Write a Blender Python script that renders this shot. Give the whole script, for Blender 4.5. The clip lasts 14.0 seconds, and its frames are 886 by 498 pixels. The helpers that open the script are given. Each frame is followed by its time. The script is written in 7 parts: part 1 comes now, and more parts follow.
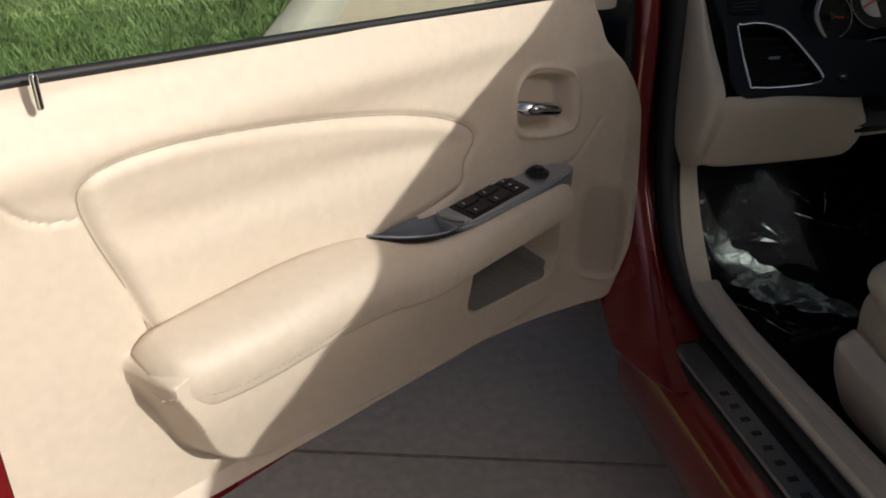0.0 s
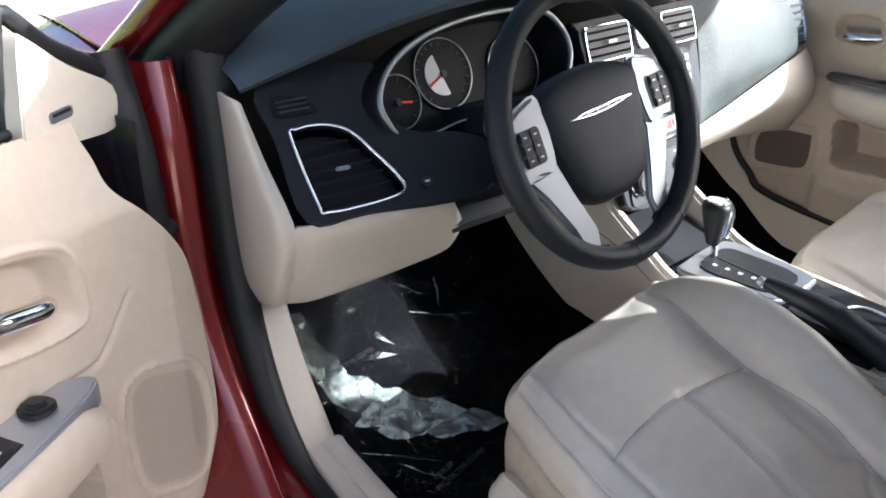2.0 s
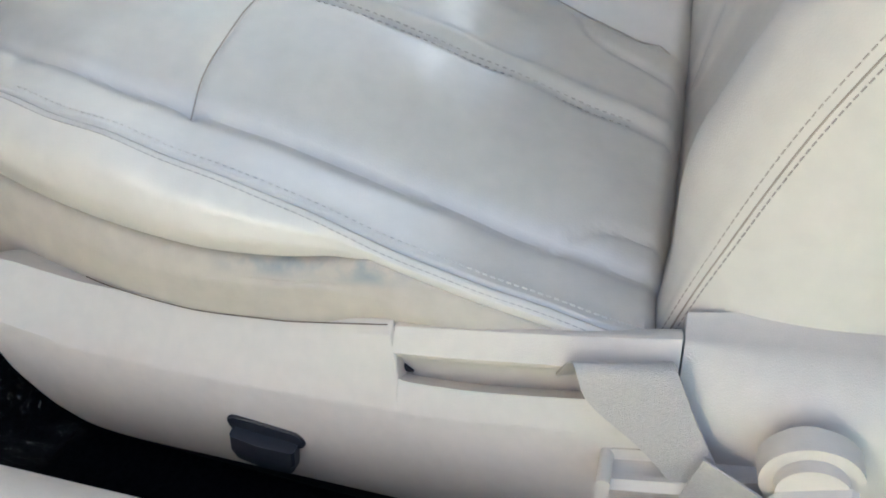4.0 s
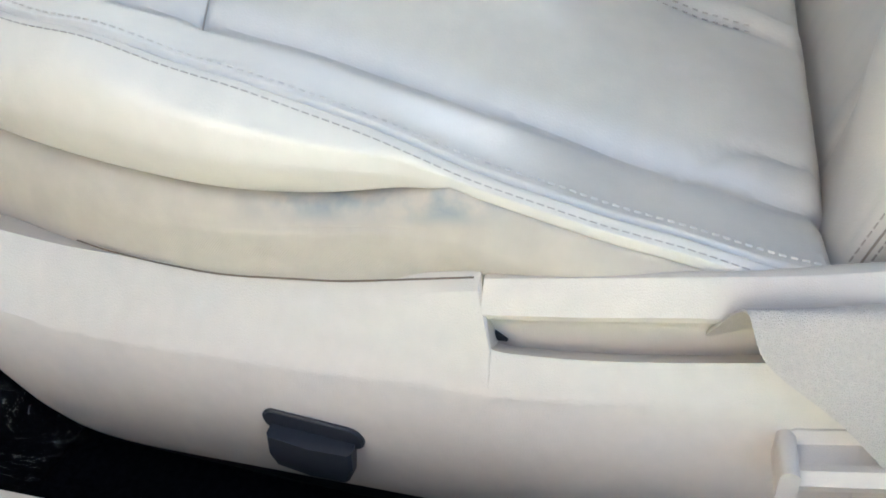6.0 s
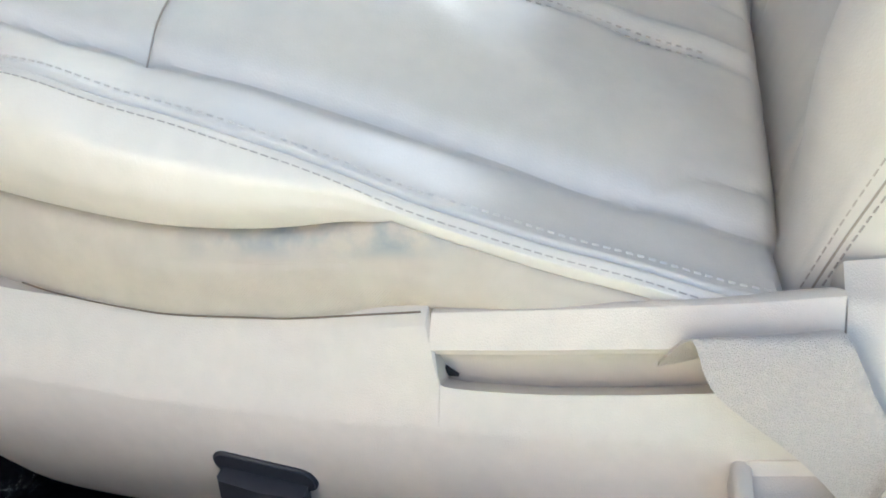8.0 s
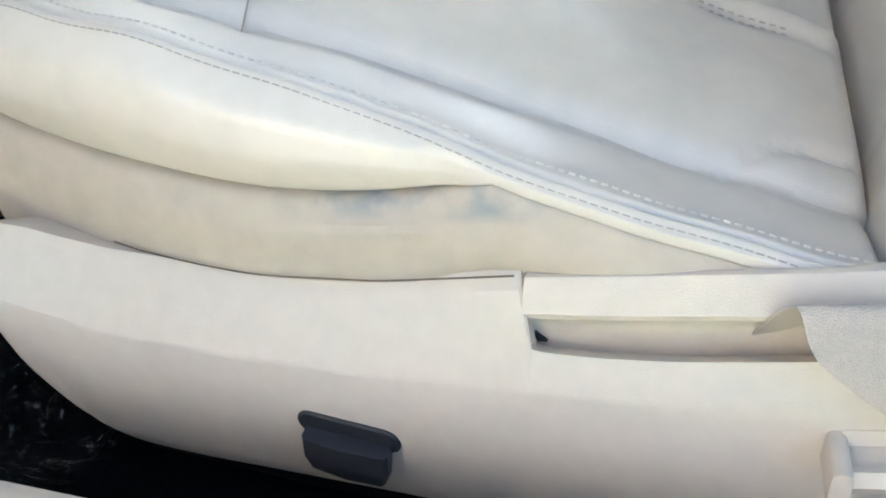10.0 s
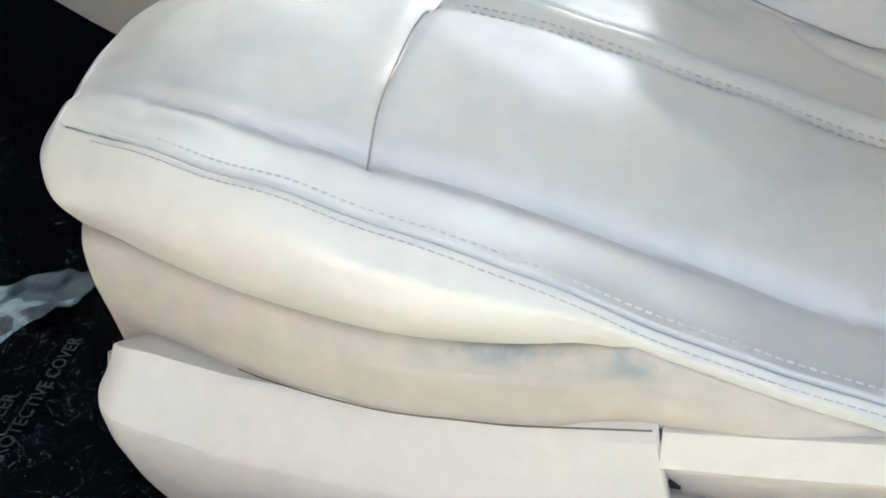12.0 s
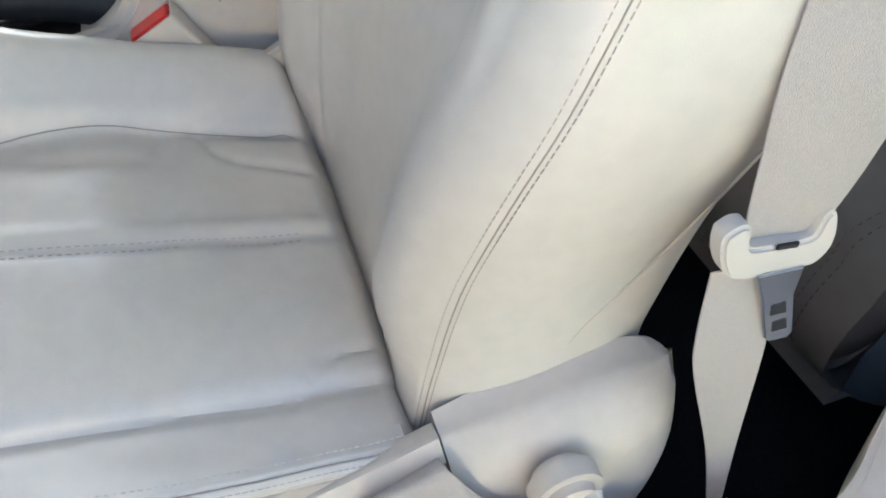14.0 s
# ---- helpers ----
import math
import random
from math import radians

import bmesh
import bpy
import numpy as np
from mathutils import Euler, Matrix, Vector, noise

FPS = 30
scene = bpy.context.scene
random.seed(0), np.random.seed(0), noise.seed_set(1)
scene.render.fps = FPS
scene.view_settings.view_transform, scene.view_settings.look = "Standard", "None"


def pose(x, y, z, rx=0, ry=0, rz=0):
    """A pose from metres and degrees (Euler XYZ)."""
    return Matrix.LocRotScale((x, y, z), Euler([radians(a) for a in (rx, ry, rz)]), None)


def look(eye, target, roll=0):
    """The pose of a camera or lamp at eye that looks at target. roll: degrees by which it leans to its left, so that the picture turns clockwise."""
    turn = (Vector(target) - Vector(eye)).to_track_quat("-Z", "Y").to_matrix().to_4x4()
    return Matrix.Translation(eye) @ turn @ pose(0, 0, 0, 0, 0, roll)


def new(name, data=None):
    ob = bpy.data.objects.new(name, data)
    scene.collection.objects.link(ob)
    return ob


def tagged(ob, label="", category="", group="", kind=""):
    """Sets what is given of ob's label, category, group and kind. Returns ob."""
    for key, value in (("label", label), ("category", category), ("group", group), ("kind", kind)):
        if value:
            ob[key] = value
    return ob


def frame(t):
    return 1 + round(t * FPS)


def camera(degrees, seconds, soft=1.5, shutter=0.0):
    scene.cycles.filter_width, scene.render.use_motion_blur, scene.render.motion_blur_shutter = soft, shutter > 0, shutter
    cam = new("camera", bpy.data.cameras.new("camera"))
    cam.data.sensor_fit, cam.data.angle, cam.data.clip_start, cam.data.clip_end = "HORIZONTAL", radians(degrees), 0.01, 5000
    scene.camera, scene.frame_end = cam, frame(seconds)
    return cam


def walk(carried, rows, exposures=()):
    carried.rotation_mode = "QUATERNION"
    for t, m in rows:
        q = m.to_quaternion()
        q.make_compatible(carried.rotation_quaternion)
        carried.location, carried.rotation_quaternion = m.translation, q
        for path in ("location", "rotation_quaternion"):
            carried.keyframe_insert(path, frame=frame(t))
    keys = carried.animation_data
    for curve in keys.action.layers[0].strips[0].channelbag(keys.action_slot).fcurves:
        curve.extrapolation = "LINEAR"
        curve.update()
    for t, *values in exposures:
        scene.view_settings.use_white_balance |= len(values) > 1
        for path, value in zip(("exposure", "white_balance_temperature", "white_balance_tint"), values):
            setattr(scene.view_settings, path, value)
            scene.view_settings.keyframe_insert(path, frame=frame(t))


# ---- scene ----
cam = camera(57.84, 14.0, 1.8)
PATH = [
    (0, (-1.5519, -0.5702, 1.2764), (-1.3851, 0.2957, 0.8047), -0.06),
    (0.5, (-1.4315, -0.4778, 1.2979), (-1.2069, 0.3896, 0.8539), 1.70),
    (1, (-1.3591, -0.3814, 1.3170), (-1.0492, 0.4673, 0.8884), 1.28),
    (1.5, (-1.3008, -0.2452, 1.3222), (-0.8500, 0.5263, 0.8733), 0.33),
    (2, (-1.2504, -0.1612, 1.3108), (-0.6808, 0.5222, 0.8542), 0.95),
    (2.5, (-1.1317, -0.1089, 1.2393), (-0.4371, 0.4266, 0.7589), 1.73),
    (3, (-1.0166, -0.0188, 1.1002), (-0.2720, 0.3069, 0.5176), -0.58),
    (3.5, (-0.9414, 0.0315, 0.9422), (-0.1986, 0.2533, 0.3105), -2.10),
    (4, (-0.9339, 0.0466, 0.7933), (-0.1664, 0.2717, 0.1931), -1.74),
    (4.2, (-0.9260, 0.0615, 0.7580), (-0.1645, 0.2605, 0.1425), -2.45),
    (6.3, (-0.8678, 0.1108, 0.6906), (-0.0958, 0.3579, 0.1033), -4.90),
    (6.5, (-0.8648, 0.1098, 0.6916), (-0.0943, 0.3609, 0.1057), -5.10),
    (7, (-0.8610, 0.0955, 0.6888), (-0.0864, 0.3459, 0.1080), -5.77),
    (7.2, (-0.8610, 0.0915, 0.6828), (-0.0774, 0.3374, 0.1145), -5.87),
    (9.3, (-0.8739, 0.1001, 0.6937), (-0.0779, 0.3276, 0.1397), -5.12),
    (9.5, (-0.8799, 0.1041, 0.6827), (-0.0872, 0.3546, 0.1269), -5.12),
    (10, (-0.8794, 0.1205, 0.6814), (-0.0987, 0.3822, 0.1139), -5.20),
    (10.5, (-0.8738, 0.1358, 0.6825), (-0.0991, 0.3920, 0.1044), -4.86),
    (11, (-0.8651, 0.1543, 0.6891), (-0.0902, 0.4208, 0.1159), -5.22),
    (11.5, (-0.8575, 0.1724, 0.6993), (-0.0872, 0.4642, 0.1322), -6.52),
    (12, (-0.8567, 0.1794, 0.7498), (-0.0864, 0.4624, 0.1784), -6.18),
    (12.5, (-0.8619, 0.1550, 0.8221), (-0.0754, 0.4262, 0.2673), -8.04),
    (13, (-0.8806, 0.1134, 0.8748), (-0.0859, 0.2805, 0.2913), -7.48),
    (13.5, (-0.9090, 0.0965, 0.9394), (-0.1256, 0.0720, 0.3184), -7.01),
    (14, (-0.8783, 0.0421, 0.9543), (-0.1890, -0.0950, 0.2429), -10.64),
]
EXPOSURES = [(0, -0.47, 6200, 5), (0.5, -0.55, 6150, 4), (1.0, -0.52, 5900, 4), (1.5, 0.95, 4980, 1), (2.0, 1.87, 5530, 5), (2.5, 2.1, 6120, 7), (3.0, 2.5, 6080, 3), (3.5, 2.58, 5550, -3), (4.0, 2.79, 5400, -4), (7.0, 3.08, 5500, -5), (12, 3.13, 5520, -5), (14, 2.80, 5450, -3)]
walk(cam, [(t, look(e, g, r)) for t, e, g, r in PATH], EXPOSURES)

# ---------------------------------------------------------------- light
SUN_WAY = Vector((1.0, -1.0, 0.78)).normalized()
world = bpy.data.worlds.new("sky")
scene.world = world
world.use_nodes = True
wn = world.node_tree.nodes
sky = wn.new("ShaderNodeTexSky")
sky.sky_type, sky.sun_disc = "NISHITA", False
sky.dust_density, sky.air_density, sky.ozone_density = 6.0, 0.36, 0.5
sky.sun_elevation = math.asin(SUN_WAY.z)
sky.sun_rotation = math.atan2(SUN_WAY.x, SUN_WAY.y)
world.node_tree.links.new(sky.outputs[0], wn["Background"].inputs[0])
wn["Background"].inputs[1].default_value = 0.125
sun = new("sun", bpy.data.lights.new("sun", "SUN"))
sun.data.energy, sun.data.angle, sun.data.color = 4.7, radians(0.53), (1.0, 0.945, 0.87)
sun.matrix_world = look(SUN_WAY * 20, (0, 0, 0))


# ---------------------------------------------------------------- materials
def material(name, color, rough=0.5, metal=0.0, vary=0.08, grain=40.0, bump=0.0, bump_scale=300.0, second=None, coat=0.0, blotch=3.0, spec=0.5, wave=0.0):
    m = bpy.data.materials.new(name)
    m.use_nodes = True
    n, l = m.node_tree.nodes, m.node_tree.links
    b = n["Principled BSDF"]
    b.inputs["Roughness"].default_value, b.inputs["Metallic"].default_value = rough, metal
    b.inputs["Coat Weight"].default_value, b.inputs["Coat Roughness"].default_value = coat, 0.05
    b.inputs["Specular IOR Level"].default_value = spec
    tc = n.new("ShaderNodeTexCoord")
    big, small = n.new("ShaderNodeTexNoise"), n.new("ShaderNodeTexNoise")
    big.inputs["Scale"].default_value, small.inputs["Scale"].default_value = blotch, grain
    big.inputs["Detail"].default_value, small.inputs["Detail"].default_value = 3, 4
    for k in (big, small):
        l.new(tc.outputs["Object"], k.inputs["Vector"])
    add = n.new("ShaderNodeMath")
    l.new(big.outputs["Fac"], add.inputs[0]); l.new(small.outputs["Fac"], add.inputs[1])
    half = n.new("ShaderNodeMath"); half.operation = "MULTIPLY"; half.inputs[1].default_value = 0.5
    l.new(add.outputs[0], half.inputs[0])
    ramp = n.new("ShaderNodeValToRGB")
    c2 = second or tuple(c * (1 - 2.2 * vary) for c in color)
    hi = tuple(min(1, c * (1 + vary)) for c in color)
    ramp.color_ramp.elements[0].position, ramp.color_ramp.elements[0].color = 0.32, (*c2, 1)
    ramp.color_ramp.elements[1].position, ramp.color_ramp.elements[1].color = 0.68, (*hi, 1)
    l.new(half.outputs[0], ramp.inputs[0]); l.new(ramp.outputs[0], b.inputs["Base Color"])
    rr = n.new("ShaderNodeMapRange")
    rr.inputs["To Min"].default_value, rr.inputs["To Max"].default_value = max(0.02, rough * 0.85), min(1, rough * 1.15)
    l.new(big.outputs["Fac"], rr.inputs[0]); l.new(rr.outputs[0], b.inputs["Roughness"])
    if bump:
        fine = n.new("ShaderNodeTexVoronoi") if bump_scale > 150 else n.new("ShaderNodeTexNoise")
        fine.inputs["Scale"].default_value = bump_scale
        l.new(tc.outputs["Object"], fine.inputs["Vector"])
        bp = n.new("ShaderNodeBump")
        bp.inputs["Strength"].default_value, bp.inputs["Distance"].default_value = bump, 0.001
        l.new(fine.outputs[0], bp.inputs["Height"]); l.new(bp.outputs[0], b.inputs["Normal"])
        if wave:
            soft, b2 = n.new("ShaderNodeTexNoise"), n.new("ShaderNodeBump")
            soft.inputs["Scale"].default_value, soft.inputs["Detail"].default_value = 22.0, 4.0
            b2.inputs["Strength"].default_value, b2.inputs["Distance"].default_value = wave, 0.004
            l.new(tc.outputs["Object"], soft.inputs["Vector"]); l.new(soft.outputs["Fac"], b2.inputs["Height"])
            l.new(b2.outputs[0], bp.inputs["Normal"])
    return m


LEATHER = material("beige_leather", (0.66, 0.605, 0.528), 0.30, vary=0.035, grain=60, bump=0.08, bump_scale=900, blotch=5, wave=0.12, spec=0.8)
TRIM = material("beige_moulded_plastic", (0.66, 0.585, 0.495), 0.45, vary=0.03, grain=90, bump=0.2, bump_scale=1400)
VINYL = material("beige_door_vinyl", (0.62, 0.515, 0.41), 0.48, vary=0.04, grain=60, bump=0.2, bump_scale=1100, wave=0.12)
FABRIC = material("beige_woven_cloth", (0.55, 0.484, 0.402), 0.75, vary=0.06, grain=60, bump=0.22, bump_scale=2600, blotch=9, wave=0.2)
def scuff(m):
    """A blue-grey dye scuff rubbed into the cloth below the fold."""
    n, l = m.node_tree.nodes, m.node_tree.links
    b, tc = n["Principled BSDF"], n.new("ShaderNodeTexCoord")
    src = b.inputs["Base Color"].links[0].from_socket
    sep, mix, no = n.new("ShaderNodeSeparateXYZ"), n.new("ShaderNodeMix"), n.new("ShaderNodeTexNoise")
    l.new(tc.outputs["Object"], sep.inputs[0])
    no.inputs["Scale"].default_value, no.inputs["Detail"].default_value = 42.0, 6.0
    l.new(tc.outputs["Object"], no.inputs["Vector"])
    patchy = n.new("ShaderNodeMapRange")
    patchy.inputs["From Min"].default_value, patchy.inputs["From Max"].default_value = 0.40, 0.62
    l.new(no.outputs["Fac"], patchy.inputs[0])
    out = patchy.outputs[0]
    slope = n.new("ShaderNodeMath"); slope.operation = "MULTIPLY_ADD"; slope.inputs[1].default_value = 0.085
    l.new(sep.outputs[1], slope.inputs[0]); l.new(sep.outputs[2], slope.inputs[2])
    for axis, lo, hi, up in ((1, 0.150, 0.190, 1), (1, 0.270, 0.310, 0), (2, 0.4995, 0.5140, 1)):
        r = n.new("ShaderNodeMapRange")
        r.interpolation_type = "SMOOTHSTEP"
        r.inputs["From Min"].default_value, r.inputs["From Max"].default_value = lo, hi
        r.inputs["To Min"].default_value, r.inputs["To Max"].default_value = (0, 1.0) if up else (1.0, 0)
        k = n.new("ShaderNodeMath"); k.operation = "MULTIPLY"
        l.new(slope.outputs[0] if axis == 2 else sep.outputs[axis], r.inputs[0]); l.new(r.outputs[0], k.inputs[0]); l.new(out, k.inputs[1])
        out = k.outputs[0]
    mix.data_type = "RGBA"
    l.new(out, mix.inputs[0]); l.new(src, mix.inputs[6])
    mix.inputs[7].default_value = (0.25, 0.285, 0.315, 1)
    l.new(mix.outputs[2], b.inputs["Base Color"])


scuff(FABRIC)


def twill(m):
    """Fine diagonal ribs of a woven cloth."""
    n, l = m.node_tree.nodes, m.node_tree.links
    tc, w, bp = n.new("ShaderNodeTexCoord"), n.new("ShaderNodeTexWave"), n.new("ShaderNodeBump")
    w.bands_direction = "DIAGONAL"
    w.inputs["Scale"].default_value, w.inputs["Distortion"].default_value = 430.0, 0.6
    bp.inputs["Strength"].default_value, bp.inputs["Distance"].default_value = 0.30, 0.0006
    l.new(tc.outputs["Object"], w.inputs["Vector"]); l.new(w.outputs["Fac"], bp.inputs["Height"])
    b = n["Principled BSDF"]
    l.new(b.inputs["Normal"].links[0].from_socket, bp.inputs["Normal"]); l.new(bp.outputs[0], b.inputs["Normal"])


twill(FABRIC)
SEAM_SHADE = material("seam_and_shade_line", (0.16, 0.12, 0.085), 0.8, vary=0.1)
SOFTSEAM = material("tan_seam", (0.40, 0.34, 0.27), 0.8, vary=0.1)
DUSTY = material("dusty_dash_vinyl", (0.060, 0.070, 0.068), 0.5, vary=0.22, grain=220, bump=0.5, bump_scale=500, blotch=14, spec=0.3)
CUPGREY = material("dark_grey_cup_plastic", (0.055, 0.056, 0.062), 0.32, metal=0.4, vary=0.05)
THREAD = material("stitching_thread", (0.50, 0.44, 0.365), 0.8, vary=0.1)
STITCH = material("grey_brown_thread", (0.42, 0.375, 0.325), 0.8, vary=0.1)
RED = material("deep_red_paint", (0.20, 0.006, 0.008), 0.28, vary=0.05, coat=1.0, metal=0.25)
BLACK = material("black_plastic", (0.012, 0.012, 0.014), 0.45, vary=0.1, grain=100, bump=0.2, bump_scale=900)
RUBBER = material("black_rubber_seal", (0.014, 0.014, 0.015), 0.55, vary=0.15, grain=80)
DASH = material("dark_soft_dash_skin", (0.062, 0.077, 0.102), 0.36, vary=0.1, grain=80, bump=0.35, bump_scale=900)
WHEEL = material("black_wheel_leather", (0.0135, 0.0155, 0.0195), 0.45, vary=0.12, grain=120, bump=0.3, bump_scale=1100, spec=0.35)
CHROME = material("bright_chrome", (0.85, 0.86, 0.88), 0.07, metal=1.0, vary=0.01)
SWITCH = material("dark_grey_switch_plastic", (0.022, 0.0235, 0.029), 0.38, vary=0.08, grain=150)
SATIN = material("satin_silver_paint", (0.33, 0.34, 0.36), 0.38, metal=0.75, vary=0.02)
GREY = material("grey_metallic_plastic", (0.40, 0.41, 0.44), 0.34, metal=0.6, vary=0.04)
CARPET = material("black_carpet", (0.0042, 0.0042, 0.0054), 0.95, vary=0.3, grain=260, bump=0.9, bump_scale=120, spec=0.04)
BELT = material("beige_belt_webbing", (0.62, 0.555, 0.495), 0.40, vary=0.05, grain=500, bump=0.8, bump_scale=1700)
WHITEP = material("pale_plastic", (0.62, 0.57, 0.50), 0.4, vary=0.02)
SCUFF = material("worn_scuff_metal", (0.34, 0.35, 0.38), 0.30, metal=0.85, vary=0.12, grain=200)
POCKET_SHADE = material("grey_pocket_shade", (0.24, 0.215, 0.19), 0.75, vary=0.12, grain=150, bump=0.3, bump_scale=900)
STEEL = material("brushed_steel", (0.5, 0.51, 0.53), 0.25, metal=1.0, vary=0.04)
REDP = material("red_button_plastic", (0.75, 0.035, 0.025), 0.35, vary=0.05)
PRINT = material("white_print", (0.75, 0.75, 0.75), 0.5, vary=0.02)
CONCRETE = material("driveway_concrete", (0.71, 0.58, 0.435), 0.9, vary=0.12, grain=35, bump=0.5, bump_scale=90, blotch=0.9)
KERB = material("pale_kerb_concrete", (0.56, 0.51, 0.42), 0.9, vary=0.1, grain=40, bump=0.4, bump_scale=100, blotch=1.5)
GRASS = material("lawn_soil_and_grass", (0.17, 0.25, 0.08), 0.95, vary=0.3, grain=22, bump=0.8, bump_scale=60, blotch=0.7)
BLADE = material("grass_blade", (0.21, 0.30, 0.10), 0.55, vary=0.35, grain=5, blotch=1.2)
CLOTH = material("black_roof_cloth", (0.012, 0.012, 0.012), 0.95, vary=0.1)
BOUNCE_LINING = material("pale_bounce_lining", (0.78, 0.74, 0.68), 0.9, vary=0.04)
SHADED_LEATHER = material("rear_leather_with_shade", (0.095, 0.084, 0.077), 0.45, vary=0.08, bump=0.15, bump_scale=900)
MIRROR = material("mirror_silvering", (0.9, 0.93, 0.9), 0.10, metal=1.0, vary=0.0)
def glazing(name, tint, mirror):
    """Thin glass that filters the daylight and mirrors a little of it."""
    m = bpy.data.materials.new(name)
    m.use_nodes = True
    n, l = m.node_tree.nodes, m.node_tree.links
    n.remove(n["Principled BSDF"])
    t, r, x = n.new("ShaderNodeBsdfTransparent"), n.new("ShaderNodeBsdfGlossy"), n.new("ShaderNodeMixShader")
    t.inputs[0].default_value, r.inputs["Roughness"].default_value, x.inputs[0].default_value = (*tint, 1), 0.02, mirror
    l.new(t.outputs[0], x.inputs[1]); l.new(r.outputs[0], x.inputs[2]); l.new(x.outputs[0], n["Material Output"].inputs[0])
    return m


SCREEN = glazing("tinted_screen_glass", (0.56, 0.62, 0.55), 0.06)
PANE = glazing("tinted_door_glass", (0.86, 0.90, 0.87), 0.05)
FASCIA = material("navy_black_fascia_skin", (0.0125, 0.014, 0.019), 0.5, vary=0.1, grain=120, bump=0.25, bump_scale=1000, spec=0.25)
DEEP = material("matt_black_instrument", (0.006, 0.006, 0.007), 0.6, vary=0.1, spec=0.2)


# ---------------------------------------------------------------- mesh helpers
def thing(name, label, category, group="", kind="", at=(0, 0, 0)):
    ob = tagged(new(name), label, category, group, kind)
    ob.location = at
    return ob


def link(name, bm, mat, parent=None, label="", smooth=True, angle=40):
    bmesh.ops.recalc_face_normals(bm, faces=bm.faces)
    me = bpy.data.meshes.new(name)
    bm.to_mesh(me); bm.free()
    me.materials.append(mat)
    if smooth:
        me.shade_smooth()
        me.set_sharp_from_angle(angle=radians(angle))
    ob = new(name, me)
    if parent:
        ob.parent = parent
        ob.matrix_parent_inverse = Matrix.Translation(-Vector(parent.location)) if parent.type == "EMPTY" else Matrix()
    if label:
        ob["label"] = label
    return ob


part = link


def catmull(p, n, closed=False):
    """Points of a smooth line through the points p, n to a span."""
    p = [np.array(q, float) for q in p]
    k, out = len(p), []
    for i in range(k if closed else k - 1):
        a = p[i - 1] if (i or closed) else 2 * p[0] - p[1]
        b, c = p[i], p[(i + 1) % k]
        d = p[(i + 2) % k] if (closed or i + 2 < k) else 2 * p[-1] - p[-2]
        for j in range(n):
            t = j / n
            out.append(0.5 * (2 * b + (c - a) * t + (2 * a - 5 * b + 4 * c - d) * t * t + (3 * b - a - 3 * c + d) * t ** 3))
    if not closed:
        out.append(p[-1])
    return np.array(out)


def sheet_bm(P, thick=0.004, wrap=False, flip=False):
    """A closed shell on a grid of points P[i][j]; thick: to the back of the sheet."""
    P = np.asarray(P, float)
    nu, nv = P.shape[:2]
    du, dv = np.gradient(P, axis=0), np.gradient(P, axis=1)
    nn = np.cross(du, dv)
    nn /= np.maximum(np.linalg.norm(nn, axis=2, keepdims=True), 1e-9)
    if flip:
        nn = -nn
    Q = P - nn * thick
    bm = bmesh.new()
    a = [[bm.verts.new(P[i, j]) for j in range(nv)] for i in range(nu)]
    b = [[bm.verts.new(Q[i, j]) for j in range(nv)] for i in range(nu)]
    for i in range(nu - 1):
        for j in range(nv - 1):
            bm.faces.new((a[i][j], a[i + 1][j], a[i + 1][j + 1], a[i][j + 1]))
            bm.faces.new((b[i][j], b[i][j + 1], b[i + 1][j + 1], b[i + 1][j]))
    for i in range(nu - 1):
        bm.faces.new((a[i][0], b[i][0], b[i + 1][0], a[i + 1][0]))
        bm.faces.new((a[i][-1], a[i + 1][-1], b[i + 1][-1], b[i][-1]))
    for j in range(nv - 1):
        bm.faces.new((a[0][j], a[0][j + 1], b[0][j + 1], b[0][j]))
        bm.faces.new((a[-1][j], b[-1][j], b[-1][j + 1], a[-1][j + 1]))
    return bm


def patch(name, rows, mat, parent=None, label="", n=(8, 8), thick=0.006, flip=False):
    """A smooth sheet through a small net of control points."""
    A = np.array([catmull(r, n[1]) for r in rows])
    P = np.array([catmull(A[:, j], n[0]) for j in range(A.shape[1])]).transpose(1, 0, 2)
    return link(name, sheet_bm(P, thick, flip=flip), mat, parent, label)


def tube(name, pts, r, mat, parent=None, label="", seg=10, n=6, closed=False, flat=1.0, up=(0, 0, 1)):
    """A smooth round bar along pts; r: one radius or one a point; flat: its height by its width."""
    c = catmull(pts, n, closed)
    rs = np.full(len(c), r) if np.isscalar(r) else catmull([[q] for q in r], n, closed)[:, 0]
    t = np.gradient(c, axis=0) if not closed else np.roll(c, -1, 0) - np.roll(c, 1, 0)
    bm, rings = bmesh.new(), []
    for i, q in enumerate(c):
        f = t[i] / np.linalg.norm(t[i])
        s = np.cross(f, up); s /= max(np.linalg.norm(s), 1e-9)
        u = np.cross(s, f)
        rings.append([bm.verts.new(q + rs[i] * (math.cos(a) * s + flat * math.sin(a) * u)) for a in np.linspace(0, 2 * math.pi, seg, endpoint=False)])
    k = len(rings)
    for i in range(k if closed else k - 1):
        a, b = rings[i], rings[(i + 1) % k]
        for j in range(seg):
            bm.faces.new((a[j], a[(j + 1) % seg], b[(j + 1) % seg], b[j]))
    if not closed:
        bm.faces.new(rings[0]); bm.faces.new(rings[-1][::-1])
    return link(name, bm, mat, parent, label, angle=50)


